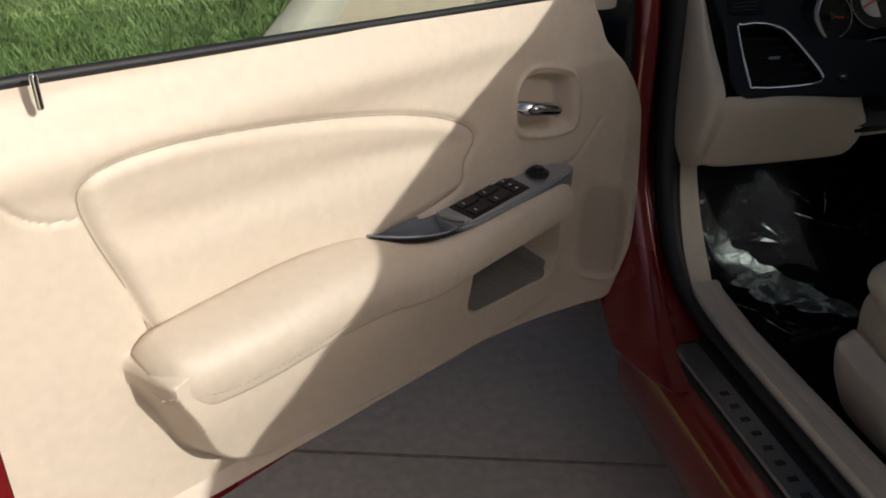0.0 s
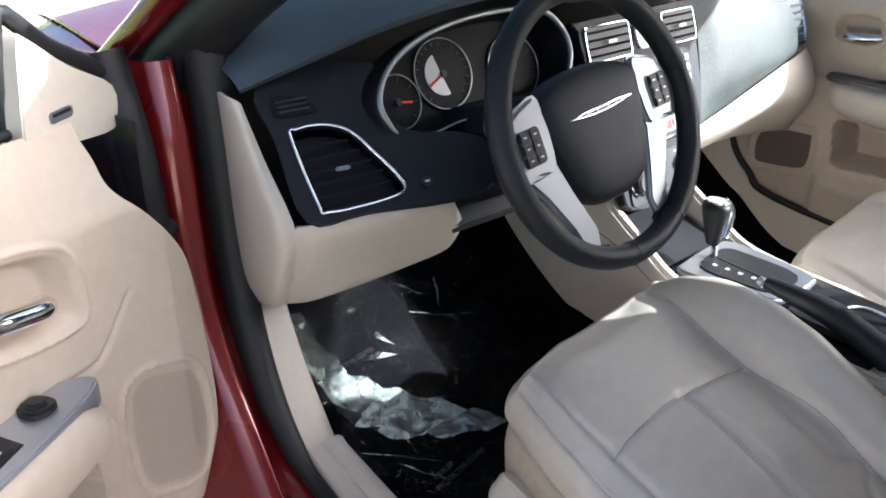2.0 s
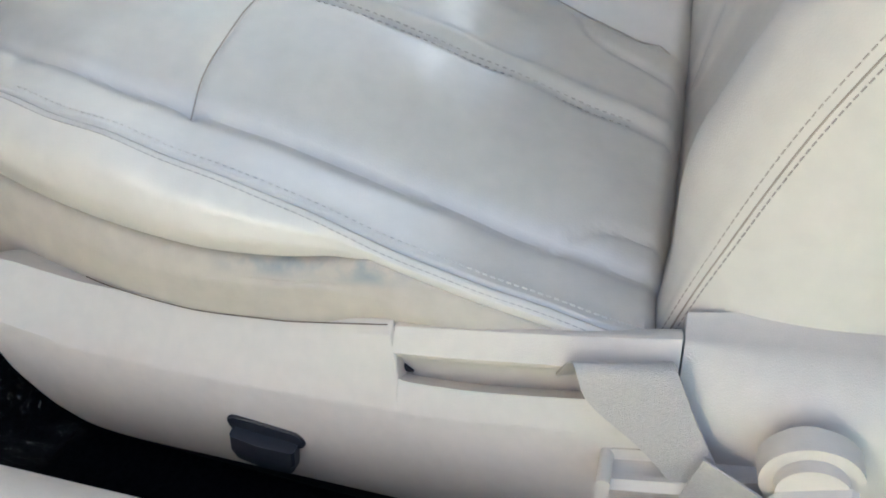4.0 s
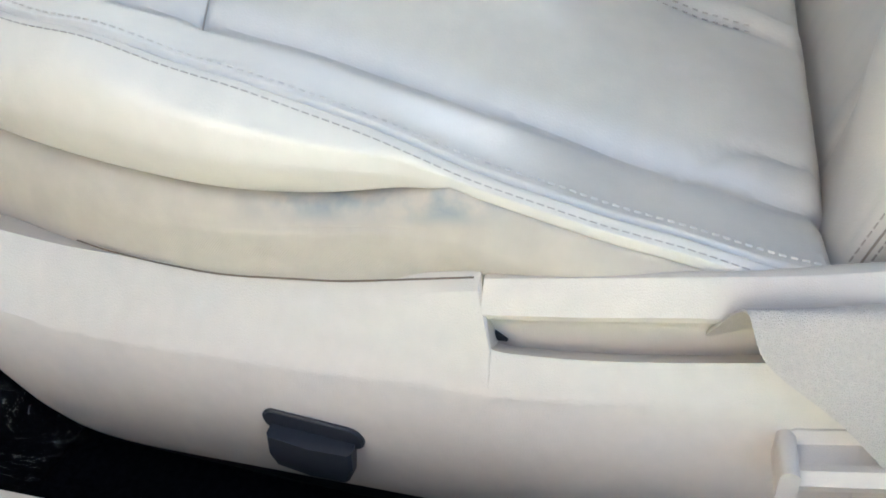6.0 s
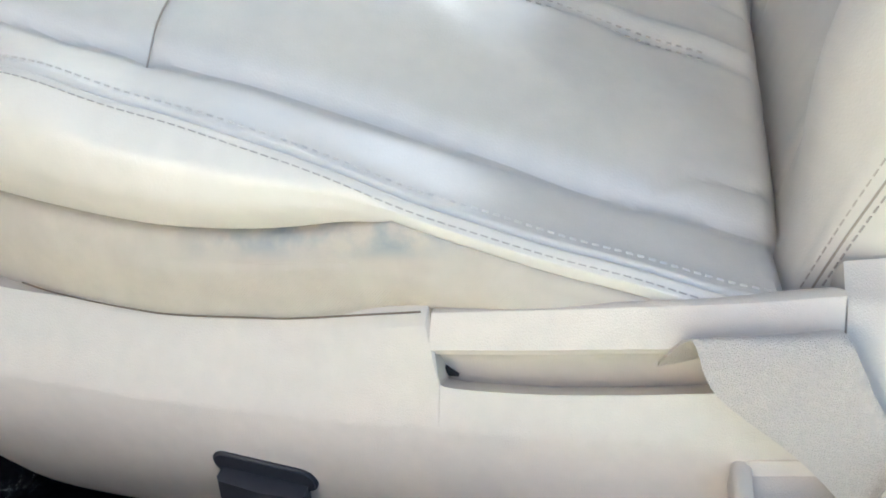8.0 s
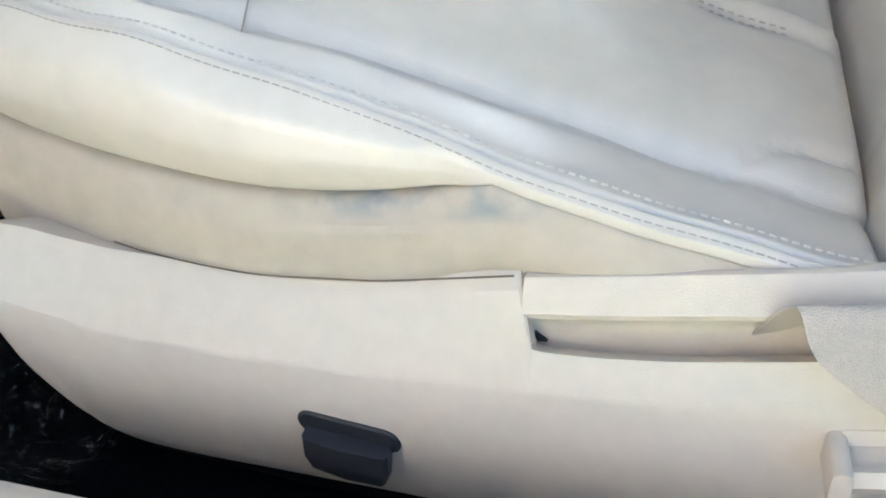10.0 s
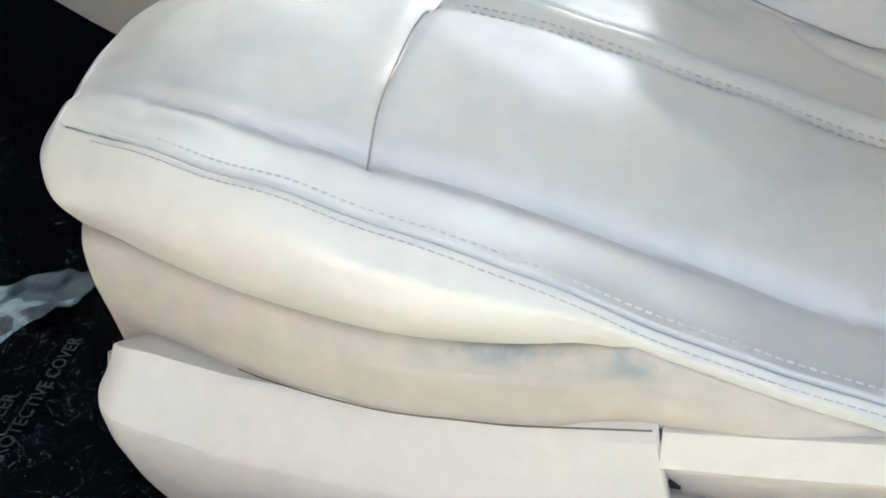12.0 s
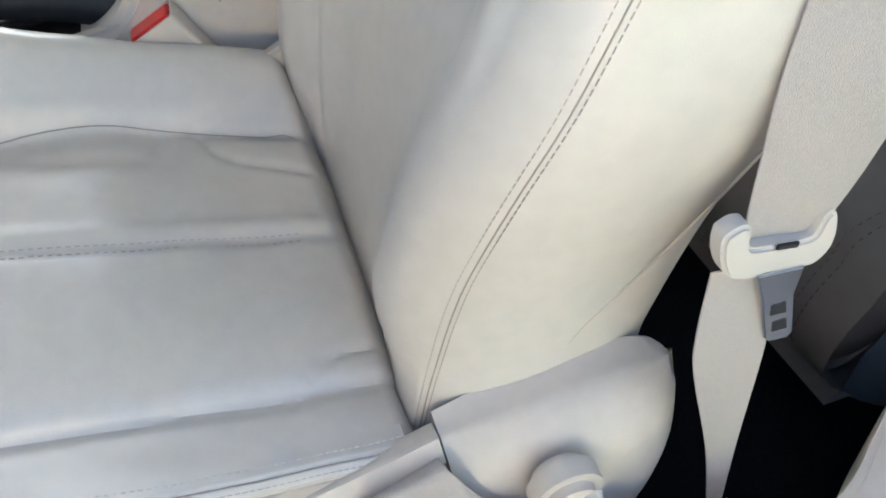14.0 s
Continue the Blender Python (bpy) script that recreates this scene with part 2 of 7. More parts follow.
def loft(name, loops, mat, parent=None, label="", n=6, smooth_loops=0, angle=40):
    """A solid through closed loops of points; smooth_loops: points added to each span of a loop."""
    L = [catmull(q, smooth_loops, True) if smooth_loops else np.array(q, float) for q in loops]
    L = np.array(L)
    C = np.array([catmull(L[:, j], n) for j in range(L.shape[1])]).transpose(1, 0, 2) if n > 1 else L
    bm = bmesh.new()
    R = [[bm.verts.new(v) for v in ring] for ring in C]
    m = len(R[0])
    for a, b in zip(R, R[1:]):
        for j in range(m):
            bm.faces.new((a[j], a[(j + 1) % m], b[(j + 1) % m], b[j]))
    bm.faces.new(R[0]); bm.faces.new(R[-1][::-1])
    return link(name, bm, mat, parent, label, angle=angle)


def slab(name, outline, mat, parent=None, label="", place=None, depth=0.01, bevel=0.002, seg=2):
    """A flat outline (x, y) given depth along z, with rounded rims, set by place (a matrix or a function of a point)."""
    bm = bmesh.new()
    f = bm.faces.new([bm.verts.new((x, y, 0)) for x, y in outline])
    ex = bmesh.ops.extrude_face_region(bm, geom=[f])
    bmesh.ops.translate(bm, verts=[g for g in ex["geom"] if isinstance(g, bmesh.types.BMVert)], vec=(0, 0, depth))
    if bevel:
        rim = [e for e in bm.edges if abs(e.verts[0].co.z - e.verts[1].co.z) < 1e-6]
        bmesh.ops.bevel(bm, geom=rim, offset=bevel, segments=seg, affect="EDGES", clamp_overlap=True)
    for v in bm.verts:
        v.co = place(v.co) if callable(place) else place @ v.co
    return link(name, bm, mat, parent, label)


def block(name, size, mat, parent=None, label="", place=Matrix(), bevel=0.003, seg=2):
    bm = bmesh.new()
    bmesh.ops.create_cube(bm, size=1)
    for v in bm.verts:
        v.co = Vector((v.co.x * size[0], v.co.y * size[1], v.co.z * size[2]))
    if bevel:
        bmesh.ops.bevel(bm, geom=list(bm.edges), offset=bevel, segments=seg, affect="EDGES", clamp_overlap=True)
    for v in bm.verts:
        v.co = place @ v.co
    return link(name, bm, mat, parent, label)


def drum(name, r, h, mat, parent=None, label="", place=Matrix(), seg=32, bevel=0.002, r2=None):
    bm = bmesh.new()
    bmesh.ops.create_cone(bm, cap_ends=True, segments=seg, radius1=r, radius2=r if r2 is None else r2, depth=h)
    if bevel:
        rim = [e for e in bm.edges if abs(e.verts[0].co.z - e.verts[1].co.z) < 1e-6 and len(e.link_faces) == 2]
        bmesh.ops.bevel(bm, geom=rim, offset=bevel, segments=2, affect="EDGES", clamp_overlap=True)
    for v in bm.verts:
        v.co = place @ v.co
    return link(name, bm, mat, parent, label)


def round_box(w, h, r, n=5):
    """The outline of a rectangle with rounded corners, about the origin."""
    out = []
    for cx, cy, a in ((w / 2 - r, h / 2 - r, 0), (-w / 2 + r, h / 2 - r, 90), (-w / 2 + r, -h / 2 + r, 180), (w / 2 - r, -h / 2 + r, 270)):
        out += [(cx + r * math.cos(radians(a + 90 * k / n)), cy + r * math.sin(radians(a + 90 * k / n))) for k in range(n + 1)]
    return out


def seg_dist(px, py, line, closed=False):
    """The distance from each point to a broken line."""
    line = np.asarray(line, float)
    best = np.full(np.shape(px), 1e9)
    for a, b in zip(line, np.roll(line, -1, 0) if closed else line[1:]):
        d = b - a
        t = np.clip(((px - a[0]) * d[0] + (py - a[1]) * d[1]) / max(d @ d, 1e-12), 0, 1)
        best = np.minimum(best, np.hypot(px - a[0] - t * d[0], py - a[1] - t * d[1]))
    return best


def inside(px, py, poly):
    """The distance to the rim of a closed outline, above zero inside it."""
    poly = np.asarray(poly, float)
    odd = np.zeros(np.shape(px), bool)
    for a, b in zip(poly, np.roll(poly, -1, 0)):
        if a[1] != b[1]:
            odd ^= ((a[1] > py) != (b[1] > py)) & (px < (b[0] - a[0]) * (py - a[1]) / (b[1] - a[1]) + a[0])
    return np.where(odd, 1, -1) * seg_dist(px, py, poly, True)


def step(x, a, b):
    t = np.clip((x - a) / (b - a), 0, 1)
    return t * t * (3 - 2 * t)


def stitches(name, line, mat, parent, length=0.004, gap=0.0045, r=0.0007, lift=(0, 0, 0.0006)):
    """A row of short threads along a line of points."""
    line = np.array(line, float)
    d = np.r_[0, np.cumsum(np.linalg.norm(np.diff(line, axis=0), axis=1))]
    bm, s = bmesh.new(), 0.0
    at = lambda q: Vector([np.interp(q, d, line[:, k]) for k in range(3)]) + Vector(lift)
    while s + length < d[-1]:
        a, b = at(s), at(s + length)
        f = (b - a).normalized()
        side = f.cross(Vector((0, 0, 1))).normalized() if abs(f.z) < 0.9 else Vector((1, 0, 0))
        up = side.cross(f)
        v = [bm.verts.new(p + o) for p in (a, b) for o in (side * r, up * r, -side * r, -up * r)]
        for k in range(4):
            bm.faces.new((v[k], v[(k + 1) % 4], v[4 + (k + 1) % 4], v[4 + k]))
        bm.faces.new(v[:4]); bm.faces.new(v[4:][::-1])
        s += length + gap
    ob = link(name, bm, mat, parent, smooth=False)
    ob["kind"] = "stuff"
    return ob


# ---------------------------------------------------------------- ground
def ground_z(x, y):
    return 0.19 * np.clip(np.asarray(y, float) - 1.6, 0, 9) ** 1.0


def kerb_x(y):
    return -1.71 + (np.maximum(y, 0.8) - 3.25) * 0.36


ys = np.r_[-60, -30, -15, -8, -4, -2, 0, 1, np.linspace(1.6, 10.6, 10), 15, 30, 60]
xs = np.r_[-60, -30, -15, -8, -5, -3, -1.5, 0, 2, 5, 10, 20, 60]
tagged(link("ground", sheet_bm([[(x, y, float(ground_z(x, y)) - 0.02) for y in ys] for x in xs], 0.1), GRASS),
       "sunlit green lawn sloping up beside the driveway", "lawn", kind="structure")
yd = np.r_[-40, -10, -4, -2, 0, 0.83, np.linspace(1.6, 10.6, 10), 20, 40]
tagged(link("driveway", sheet_bm([[(kerb_x(y) + 0.27 + s, y, float(ground_z(0, y))) for y in yd] for s in (0, 0.6, 1.2, 2, 3, 5, 9)], 0.04), CONCRETE),
       "pale tan concrete driveway with worn patches", "driveway", kind="structure")
tagged(link("kerb", sheet_bm([[(kerb_x(y) + s, y, float(ground_z(0, y)) + h) for y in yd] for s, h in ((-0.02, -0.02), (0, 0.035), (0.03, 0.050), (0.13, 0.050), (0.165, 0.035), (0.19, 0.010), (0.285, 0.002), (0.29, -0.02))], 0.01), KERB),
       "low pale concrete kerb between lawn and driveway", "kerb", kind="structure")


joint = link("driveway_joint", sheet_bm([[(x, 0.832 - 0.256 * (x + 1.471) + d, 0.0012) for x in (-2.0, -1.4, -0.8, 0.0, 1.5)] for d in (-0.003, 0.0, 0.003)], 0.004), material("joint_dirt", (0.42, 0.34, 0.25), 0.95, vary=0.3, grain=30))
tagged(joint, "dark dirt-filled joint across the driveway", "joint", kind="structure")


def lawn():
    rng = np.random.default_rng(3)
    V, F = [], []
    for k in range(150000):
        y = 2.3 + 8.5 * rng.random() ** 1.5 if k % 2 else rng.uniform(-5.0, 2.5)
        x = kerb_x(y) - 0.01 - 6.0 * rng.random() ** 1.6
        h, a, lean = rng.uniform(0.035, 0.085), rng.uniform(0, 6.283), rng.uniform(0.01, 0.05)
        z, w = float(ground_z(x, y)) - 0.02, rng.uniform(0.0018, 0.0042)
        c, s, i = math.cos(a), math.sin(a), len(V)
        V += [(x - w * s, y + w * c, z), (x + w * s, y - w * c, z), (x + lean * 0.4 * c, y + lean * 0.4 * s, z + h * 0.6), (x + lean * c, y + lean * s, z + h)]
        F += [(i, i + 1, i + 2), (i, i + 2, i + 3)]
    me = bpy.data.meshes.new("grass")
    me.from_pydata(V, [], F)
    me.materials.append(BLADE)
    return tagged(new("grass", me), "thick unmown green grass blades", "grass", kind="stuff")


lawn()


# ---------------------------------------------------------------- open driver's door
DO, DU, DW = np.array((-0.942, 0.875, 0.0)), np.array((-0.8, -0.6, 0.0)), np.array((0.6, -0.8, 0.0))


def dp(u, z, w=0.0):
    """A place on the open door: u metres behind its front edge, z up, w out of its inner face."""
    return DO + DU * u + DW * w + np.array((0, 0, z))


def dline(pts, w):
    return [dp(u, z, w) for u, z in pts]


INSERT = catmull([(0.402, 0.825), (0.47, 0.868), (0.60, 0.905), (0.80, 0.942), (0.95, 0.957), (1.03, 0.945), (1.043, 0.905), (1.015, 0.81), (0.975, 0.70), (0.90, 0.700), (0.75, 0.705), (0.60, 0.715), (0.445, 0.738), (0.425, 0.78)], 6, True)
POD = catmull([(0.20, 0.690), (0.165, 0.60), (0.19, 0.455), (0.35, 0.425), (0.55, 0.437), (0.77, 0.463), (0.90, 0.482), (0.975, 0.535), (1.012, 0.62), (1.035, 0.715), (0.90, 0.735), (0.72, 0.735), (0.60, 0.692), (0.40, 0.680)], 5, True)
POCKET = catmull([(0.228, 0.516), (0.30, 0.510), (0.42, 0.518), (0.468, 0.535), (0.478, 0.60), (0.470, 0.640), (0.40, 0.652), (0.27, 0.652), (0.235, 0.62)], 5, True)
SPEAKER = catmull([(0.135, 0.645), (0.075, 0.655), (0.01, 0.61), (0.0, 0.50), (0.03, 0.44), (0.09, 0.45), (0.14, 0.50)], 5, True)
RECESS = catmull([(0.300, 0.815), (0.302, 0.87), (0.275, 0.900), (0.21, 0.892), (0.178, 0.868), (0.172, 0.80), (0.195, 0.788), (0.26, 0.795)], 5, True)


def door_skin(u, z):
    flare = np.interp(u, [-0.03, 0.04, 0.10, 0.20, 0.27, 0.40, 0.60, 1.2], [0.075, 0.072, 0.052, 0.026, 0.012, -0.004, -0.012, -0.012])
    w = -0.012 + (flare + 0.012) * step(0.99 - z, 0, 0.10) + 0.012 * np.exp(-((z - 0.965) / 0.03) ** 2)
    w = w - 0.018 * step(z, 0.985, 1.04)
    pod = (0.046 + 0.036 * step(z, 0.46, 0.66)) * np.interp(u, [0.15, 0.25, 0.4, 0.6], [0.35, 0.6, 0.85, 1.0])
    w = w + pod * step(inside(u, z, POD), 0.0, 0.022)
    w = w - 0.135 * step(inside(u, z, POCKET), -0.001, 0.008 + 0.02 * step(z, 0.55, 0.53))
    w = w + 0.004 * step(np.abs(inside(u, z, SPEAKER) + 0.006), 0.005, 0.0)
    w = w + 0.005 * step(np.abs(inside(u, z, RECESS) + 0.008), 0.007, 0.0)
    w = w - 0.030 * step(inside(u, z, RECESS), -0.001, 0.018)
    rim = inside(u, z, INSERT)
    w = w - 0.0050 * np.exp(-(rim / 0.0055) ** 2)
    rear = [(1.14, 0.985), (1.115, 0.935), (1.085, 0.91), (1.047, 0.902)]
    front = [(0.20, 0.715), (0.16, 0.72), (0.12, 0.765), (0.10, 0.79)]
    for seam in (rear, front):
        w = w - 0.004 * np.exp(-(seg_dist(u, z, catmull(seam, 5)) / 0.003) ** 2)
    w = w + np.where(rim > 0, 0.006 * step(rim, 0, 0.02) - 0.008 * np.exp(-((z - 0.85 - 0.06 * (u - 0.7)) / 0.03) ** 2) * step(rim, 0, 0.06), 0)
    return w


def driver_door():
    door = thing("driver_door", "wide open car door with beige padded inner trim and partly lowered window", "car door")
    nu, nv = 400, 210
    edge = catmull([(0.055, 0.385), (0.005, 0.412), (-0.022, 0.50), (-0.024, 0.60), (-0.012, 0.72), (0.004, 0.80), (0.05, 0.87), (0.085, 0.92), (0.078, 0.96), (0.068, 1.0)], 14)
    P = np.zeros((nu, nv, 3))
    for j in range(nv):
        v = j / (nv - 1)
        i0 = v * (len(edge) - 1)
        u0, z0 = (np.interp(i0, range(len(edge)), edge[:, k]) for k in (0, 1))
        back = catmull([(1.17, 0.455), (1.186, 0.55), (1.187, 0.65), (1.182, 0.80), (1.168, 1.055)], 10)
        u1, z1 = (np.interp(v * (len(back) - 1), range(len(back)), back[:, k]) for k in (0, 1))
        s = np.linspace(0, 1, nu)
        u = u0 + (u1 - u0) * s
        z = z0 + (z1 - z0) * s
        P[:, j] = DO + np.outer(u, DU) + np.outer(door_skin(u, z), DW) + np.outer(z, (0, 0, 1))
    part("inner_trim", sheet_bm(P, 0.004, flip=True), VINYL, door)
    # dark sheet on the back of the map pocket, painting in its inner shade
    ring = np.array([tuple(q) for q in POCKET] + [tuple(POCKET[0])])
    mid = ring[:-1].mean(0)
    lining = []
    for s in (0.03, 0.35, 0.65, 0.82, 0.90, 0.955):
        uz = mid + (ring - mid) * s
        wd = door_skin(uz[:, 0], uz[:, 1]) + 0.006
        lining.append([dp(float(u), float(z), float(w)) for (u, z), w in zip(uz, wd)])
    part("pocket_shade", sheet_bm(lining, 0.001), POCKET_SHADE, door, "dark grey sheet painting the shade inside the map pocket")
    # the steel shell behind, its rear edge face and its seal
    part("outer_skin", sheet_bm([[dp(u, z, w) for z, w in ((0.33, -0.10), (0.45, -0.17), (0.70, -0.185), (0.86, -0.16), (0.94, -0.11))] for u in (-0.03, 0.3, 0.6, 0.9, 1.22)], 0.004), RED, door)
    for name, rows, mat in (("rear_edge", ((1.182, -0.01), (1.20, -0.012), (1.212, -0.03), (1.222, -0.09), (1.225, -0.16)), RED),):
        part(name, sheet_bm([[dp(u - (z - 1.0) * 0.02, z, w) for z in np.linspace(0.40, 1.05, 14)] for u, w in rows], 0.004), mat, door)
    part("front_edge", sheet_bm([[dp(u, z, w) for z in np.linspace(0.36, 0.98, 8)] for u, w in ((0.0, 0.03), (-0.03, -0.03), (-0.035, -0.13))], 0.004), BLACK, door, "black front edge")
    part("bottom_edge", sheet_bm([[dp(u, z + 0.07 * u, w) for u in np.linspace(-0.02, 1.13, 12)] for z, w in ((0.40, -0.015), (0.385, 0.0), (0.36, -0.03), (0.345, -0.10))], 0.004), VINYL, door)
    tube("edge_seal", dline([(1.205, 1.03), (1.21, 0.87), (1.215, 0.69), (1.21, 0.54), (1.20, 0.45)], -0.02), 0.009, RUBBER, door)
    # window: outer and inner wipers, glass
    tube("window_wiper", dline([(0.085, 1.002), (0.173, 1.007), (0.58, 1.028), (0.92, 1.045), (1.16, 1.057)], -0.033), 0.0065, RUBBER, door)
    gl = part("window_glass", sheet_bm([[dp(u, z, -0.055 - 0.04 * (z - 1)) for z in (0.98, 1.0 + 0.07 * u, 1.032 + 0.07 * u)] for u in (0.14, 0.5, 0.8, 1.16)], 0.004), PANE, door, "clear tinted glass")
    # lock pin
    drum("lock_pin", 0.0045, 0.035, CHROME, door, "chrome pin", Matrix.Translation(dp(1.06, 1.045, -0.008)), 12, 0.0015)
    # leather armrest, with its seam and stitching
    secs = []
    for u, z0, w0, s, back in ((0.205, 0.668, 0.070, 0.5, 0.05), (0.225, 0.669, 0.080, 0.8, 0.058), (0.27, 0.670, 0.084, 1.0, 0.062), (0.45, 0.665, 0.084, 1.0, 0.058), (0.52, 0.663, 0.084, 1.0, 0.044), (0.585, 0.669, 0.083, 1.0, 0.032), (0.635, 0.683, 0.081, 1.05, 0.0), (0.68, 0.696, 0.079, 1.1, -0.012), (0.78, 0.706, 0.082, 1.15, -0.012), (0.90, 0.703, 0.082, 1.15, -0.012), (0.99, 0.700, 0.070, 1.05, -0.012), (1.015, 0.70, 0.052, 0.8, -0.012), (1.027, 0.70, 0.03, 0.45, -0.012)):
        low = 0.55 + 0.45 * float(step(np.array(u), 0.48, 0.68))
        secs.append([dp(u, z0 + dz * s * (low if dz < -0.01 else 1), back + (w0 - back) * dw) for dz, dw in ((0.034, 0.0), (0.036, 0.45), (0.024, 0.85), (0.0, 1.04), (-0.032, 1.0), (-0.05, 0.85), (-0.052, 0.2), (-0.04, -0.2))])
    loft("armrest", secs, VINYL, door, "padded beige armrest", n=5, smooth_loops=4)
    rim = INSERT[::3]
    tube("insert_seam", [dp(u, z, w) for (u, z), w in zip(rim, door_skin(rim[:, 0], rim[:, 1]) + 0.0009)], 0.0011, SOFTSEAM, door, "", 6, 3, True, up=tuple(DW))
    stitches("armrest_stitching", catmull([dp(u, z, w) for u, z, w in ((1.03, 0.683, 0.056), (0.95, 0.673, 0.086), (0.8, 0.677, 0.094), (0.65, 0.685, 0.081))], 12), THREAD, door)
    # switch panel: a scooped pull cup, a raised panel, four window switches, lock switches and the mirror dial
    top = lambda p, h=0.0: Vector(dp(p.x, 0.7165 + 0.05 * (0.46 - p.x) - 0.10 * p.y + p.z + h, p.y))
    panel = slab("switch_panel", [tuple(q) for q in catmull([(0.20, 0.060), (0.208, 0.030), (0.26, 0.004), (0.45, -0.012), (0.490, -0.014), (0.500, 0.02), (0.487, 0.052), (0.40, 0.062), (0.28, 0.068)], 4, True)], GREY, door, "grey metallic panel", lambda p: top(p, -0.034), 0.034, 0.003)
    patch("pull_cup", [[dp(*q) for q in r] for r in ([(0.482, 0.722, -0.018), (0.55, 0.727, -0.022), (0.61, 0.732, -0.022), (0.645, 0.735, -0.018)], [(0.482, 0.700, 0.0), (0.545, 0.702, -0.002), (0.605, 0.716, -0.008), (0.645, 0.733, -0.014)], [(0.482, 0.690, 0.022), (0.54, 0.693, 0.018), (0.60, 0.710, 0.008), (0.645, 0.731, -0.010)], [(0.482, 0.715, 0.056), (0.54, 0.713, 0.050), (0.60, 0.722, 0.028), (0.648, 0.731, -0.006)])], material("blue_grey_cup_paint", (0.20, 0.205, 0.235), 0.38, metal=0.6, vary=0.05), panel, "dark blue-grey scooped pull cup", (6, 6), 0.003)
    tube("cup_bridge", [dp(0.486, 0.708, 0.002), dp(0.493, 0.7135, 0.012), dp(0.494, 0.7155, 0.028), dp(0.484, 0.714, 0.046)], [0.003, 0.0042, 0.0042, 0.003], SATIN, panel, "raised silver bridge", 8, 5)
    slab("switch_plate", [(0.315, -0.001), (0.466, -0.003), (0.466, 0.049), (0.318, 0.051)], BLACK, panel, "gloss black switch plate", lambda p: top(p, -0.001), 0.003, 0.001)
    for a in (0.438, 0.385):
        for b in (0.010, 0.036):
            sw = slab("window_switch", [(a - 0.022, b - 0.010), (a + 0.02, b - 0.010), (a + 0.02, b + 0.010), (a - 0.022, b + 0.010)], BLACK, panel, "", lambda p: top(p, 0.0015), 0.0030, 0.001)
            slab("mark", [(a + 0.006, b - 0.003), (a + 0.008, b - 0.003), (a + 0.008, b + 0.003), (a + 0.006, b + 0.003)], PRINT, sw, "", lambda p: top(p, 0.0044), 0.0004, 0)
    for b in (0.009, 0.024, 0.039):
        sw = slab("lock_switch", [(0.328, b - 0.006), (0.354, b - 0.006), (0.354, b + 0.006), (0.328, b + 0.006)], BLACK, panel, "", lambda p: top(p, 0.0015), 0.0030, 0.001)
        slab("mark", [(0.338, b - 0.002), (0.342, b - 0.002), (0.342, b + 0.002), (0.338, b + 0.002)], PRINT, sw, "", lambda p: top(p, 0.0044), 0.0004, 0)
    dial = drum("mirror_dial", 0.021, 0.010, BLACK, panel, "black round mirror dial", Matrix.Translation(top(Vector((0.268, 0.030, 0.003)))) @ pose(0, 0, 0, -4, 3), 32, 0.003)
    drum("dial_knob", 0.013, 0.010, BLACK, dial, "", Matrix.Translation(top(Vector((0.268, 0.030, 0.009)))) @ pose(0, 0, 0, -4, 3), 24, 0.003)
    # chrome latch lever in its recess
    tube("latch_handle", [dp(0.302, 0.848, 0.0), dp(0.288, 0.845, 0.018), dp(0.25, 0.836, 0.024), dp(0.215, 0.827, 0.024), dp(0.203, 0.824, 0.008)], [0.011, 0.013, 0.013, 0.013, 0.011], CHROME, door, "chrome latch lever", 14, flat=1.0)
    # speaker grille of fine dimples
    bm = bmesh.new()
    gi, gj = np.meshgrid(np.arange(64), np.arange(80), indexing="ij")
    gu, gz = -0.005 + gi * 0.0023, 0.44 + gj * 0.0028 + (gi % 2) * 0.0014
    ok = inside(gu, gz, SPEAKER) > 0.010
    for u, z, w in zip(gu[ok], gz[ok], door_skin(gu[ok], gz[ok]) + 0.0007):
        bm.faces.new([bm.verts.new(dp(u + 0.0008 * math.cos(k * 1.57), z + 0.0009 * math.sin(k * 1.57), w)) for k in range(4)])
    g = part("speaker_grille", bm, SEAM_SHADE, door, "perforated grille holes", smooth=False)
    g["kind"] = "stuff"
    # triangular sail panel with a small oval badge, black frame behind it
    tri = lambda p: Vector(dp(p.x, p.y, -0.035 + p.z))
    slab("sail_panel", [tuple(q) for q in catmull([(0.147, 1.003), (0.138, 1.05), (0.125, 1.108), (0.112, 1.108), (0.05, 1.062), (-0.025, 1.018), (-0.022, 0.972), (-0.005, 0.963), (0.045, 0.968), (0.095, 0.977), (0.135, 0.99)], 4, True)], TRIM, door, "beige plastic corner panel", tri, 0.024, 0.006, 3)
    tube("sail_frame", [dp(0.138, 0.995, -0.04), dp(0.130, 1.06, -0.04), dp(0.118, 1.135, -0.04), dp(0.05, 1.085, -0.04), dp(-0.02, 1.045, -0.04), dp(-0.06, 1.01, -0.04)], 0.011, RUBBER, door, n=4)
    b = slab("badge", [(0.083 + x, 1.012 + y) for x, y in round_box(0.042, 0.014, 0.006)], SATIN, door, "small silver badge", lambda p: Vector(dp(p.x, p.y, -0.0105 + p.z)), 0.002, 0.0006)
    slab("badge_bar", [(0.083 + x, 1.0145 + y) for x, y in round_box(0.032, 0.004, 0.001, 2)], BLACK, b, "", lambda p: Vector(dp(p.x, p.y, -0.0084 + p.z)), 0.0006, 0)
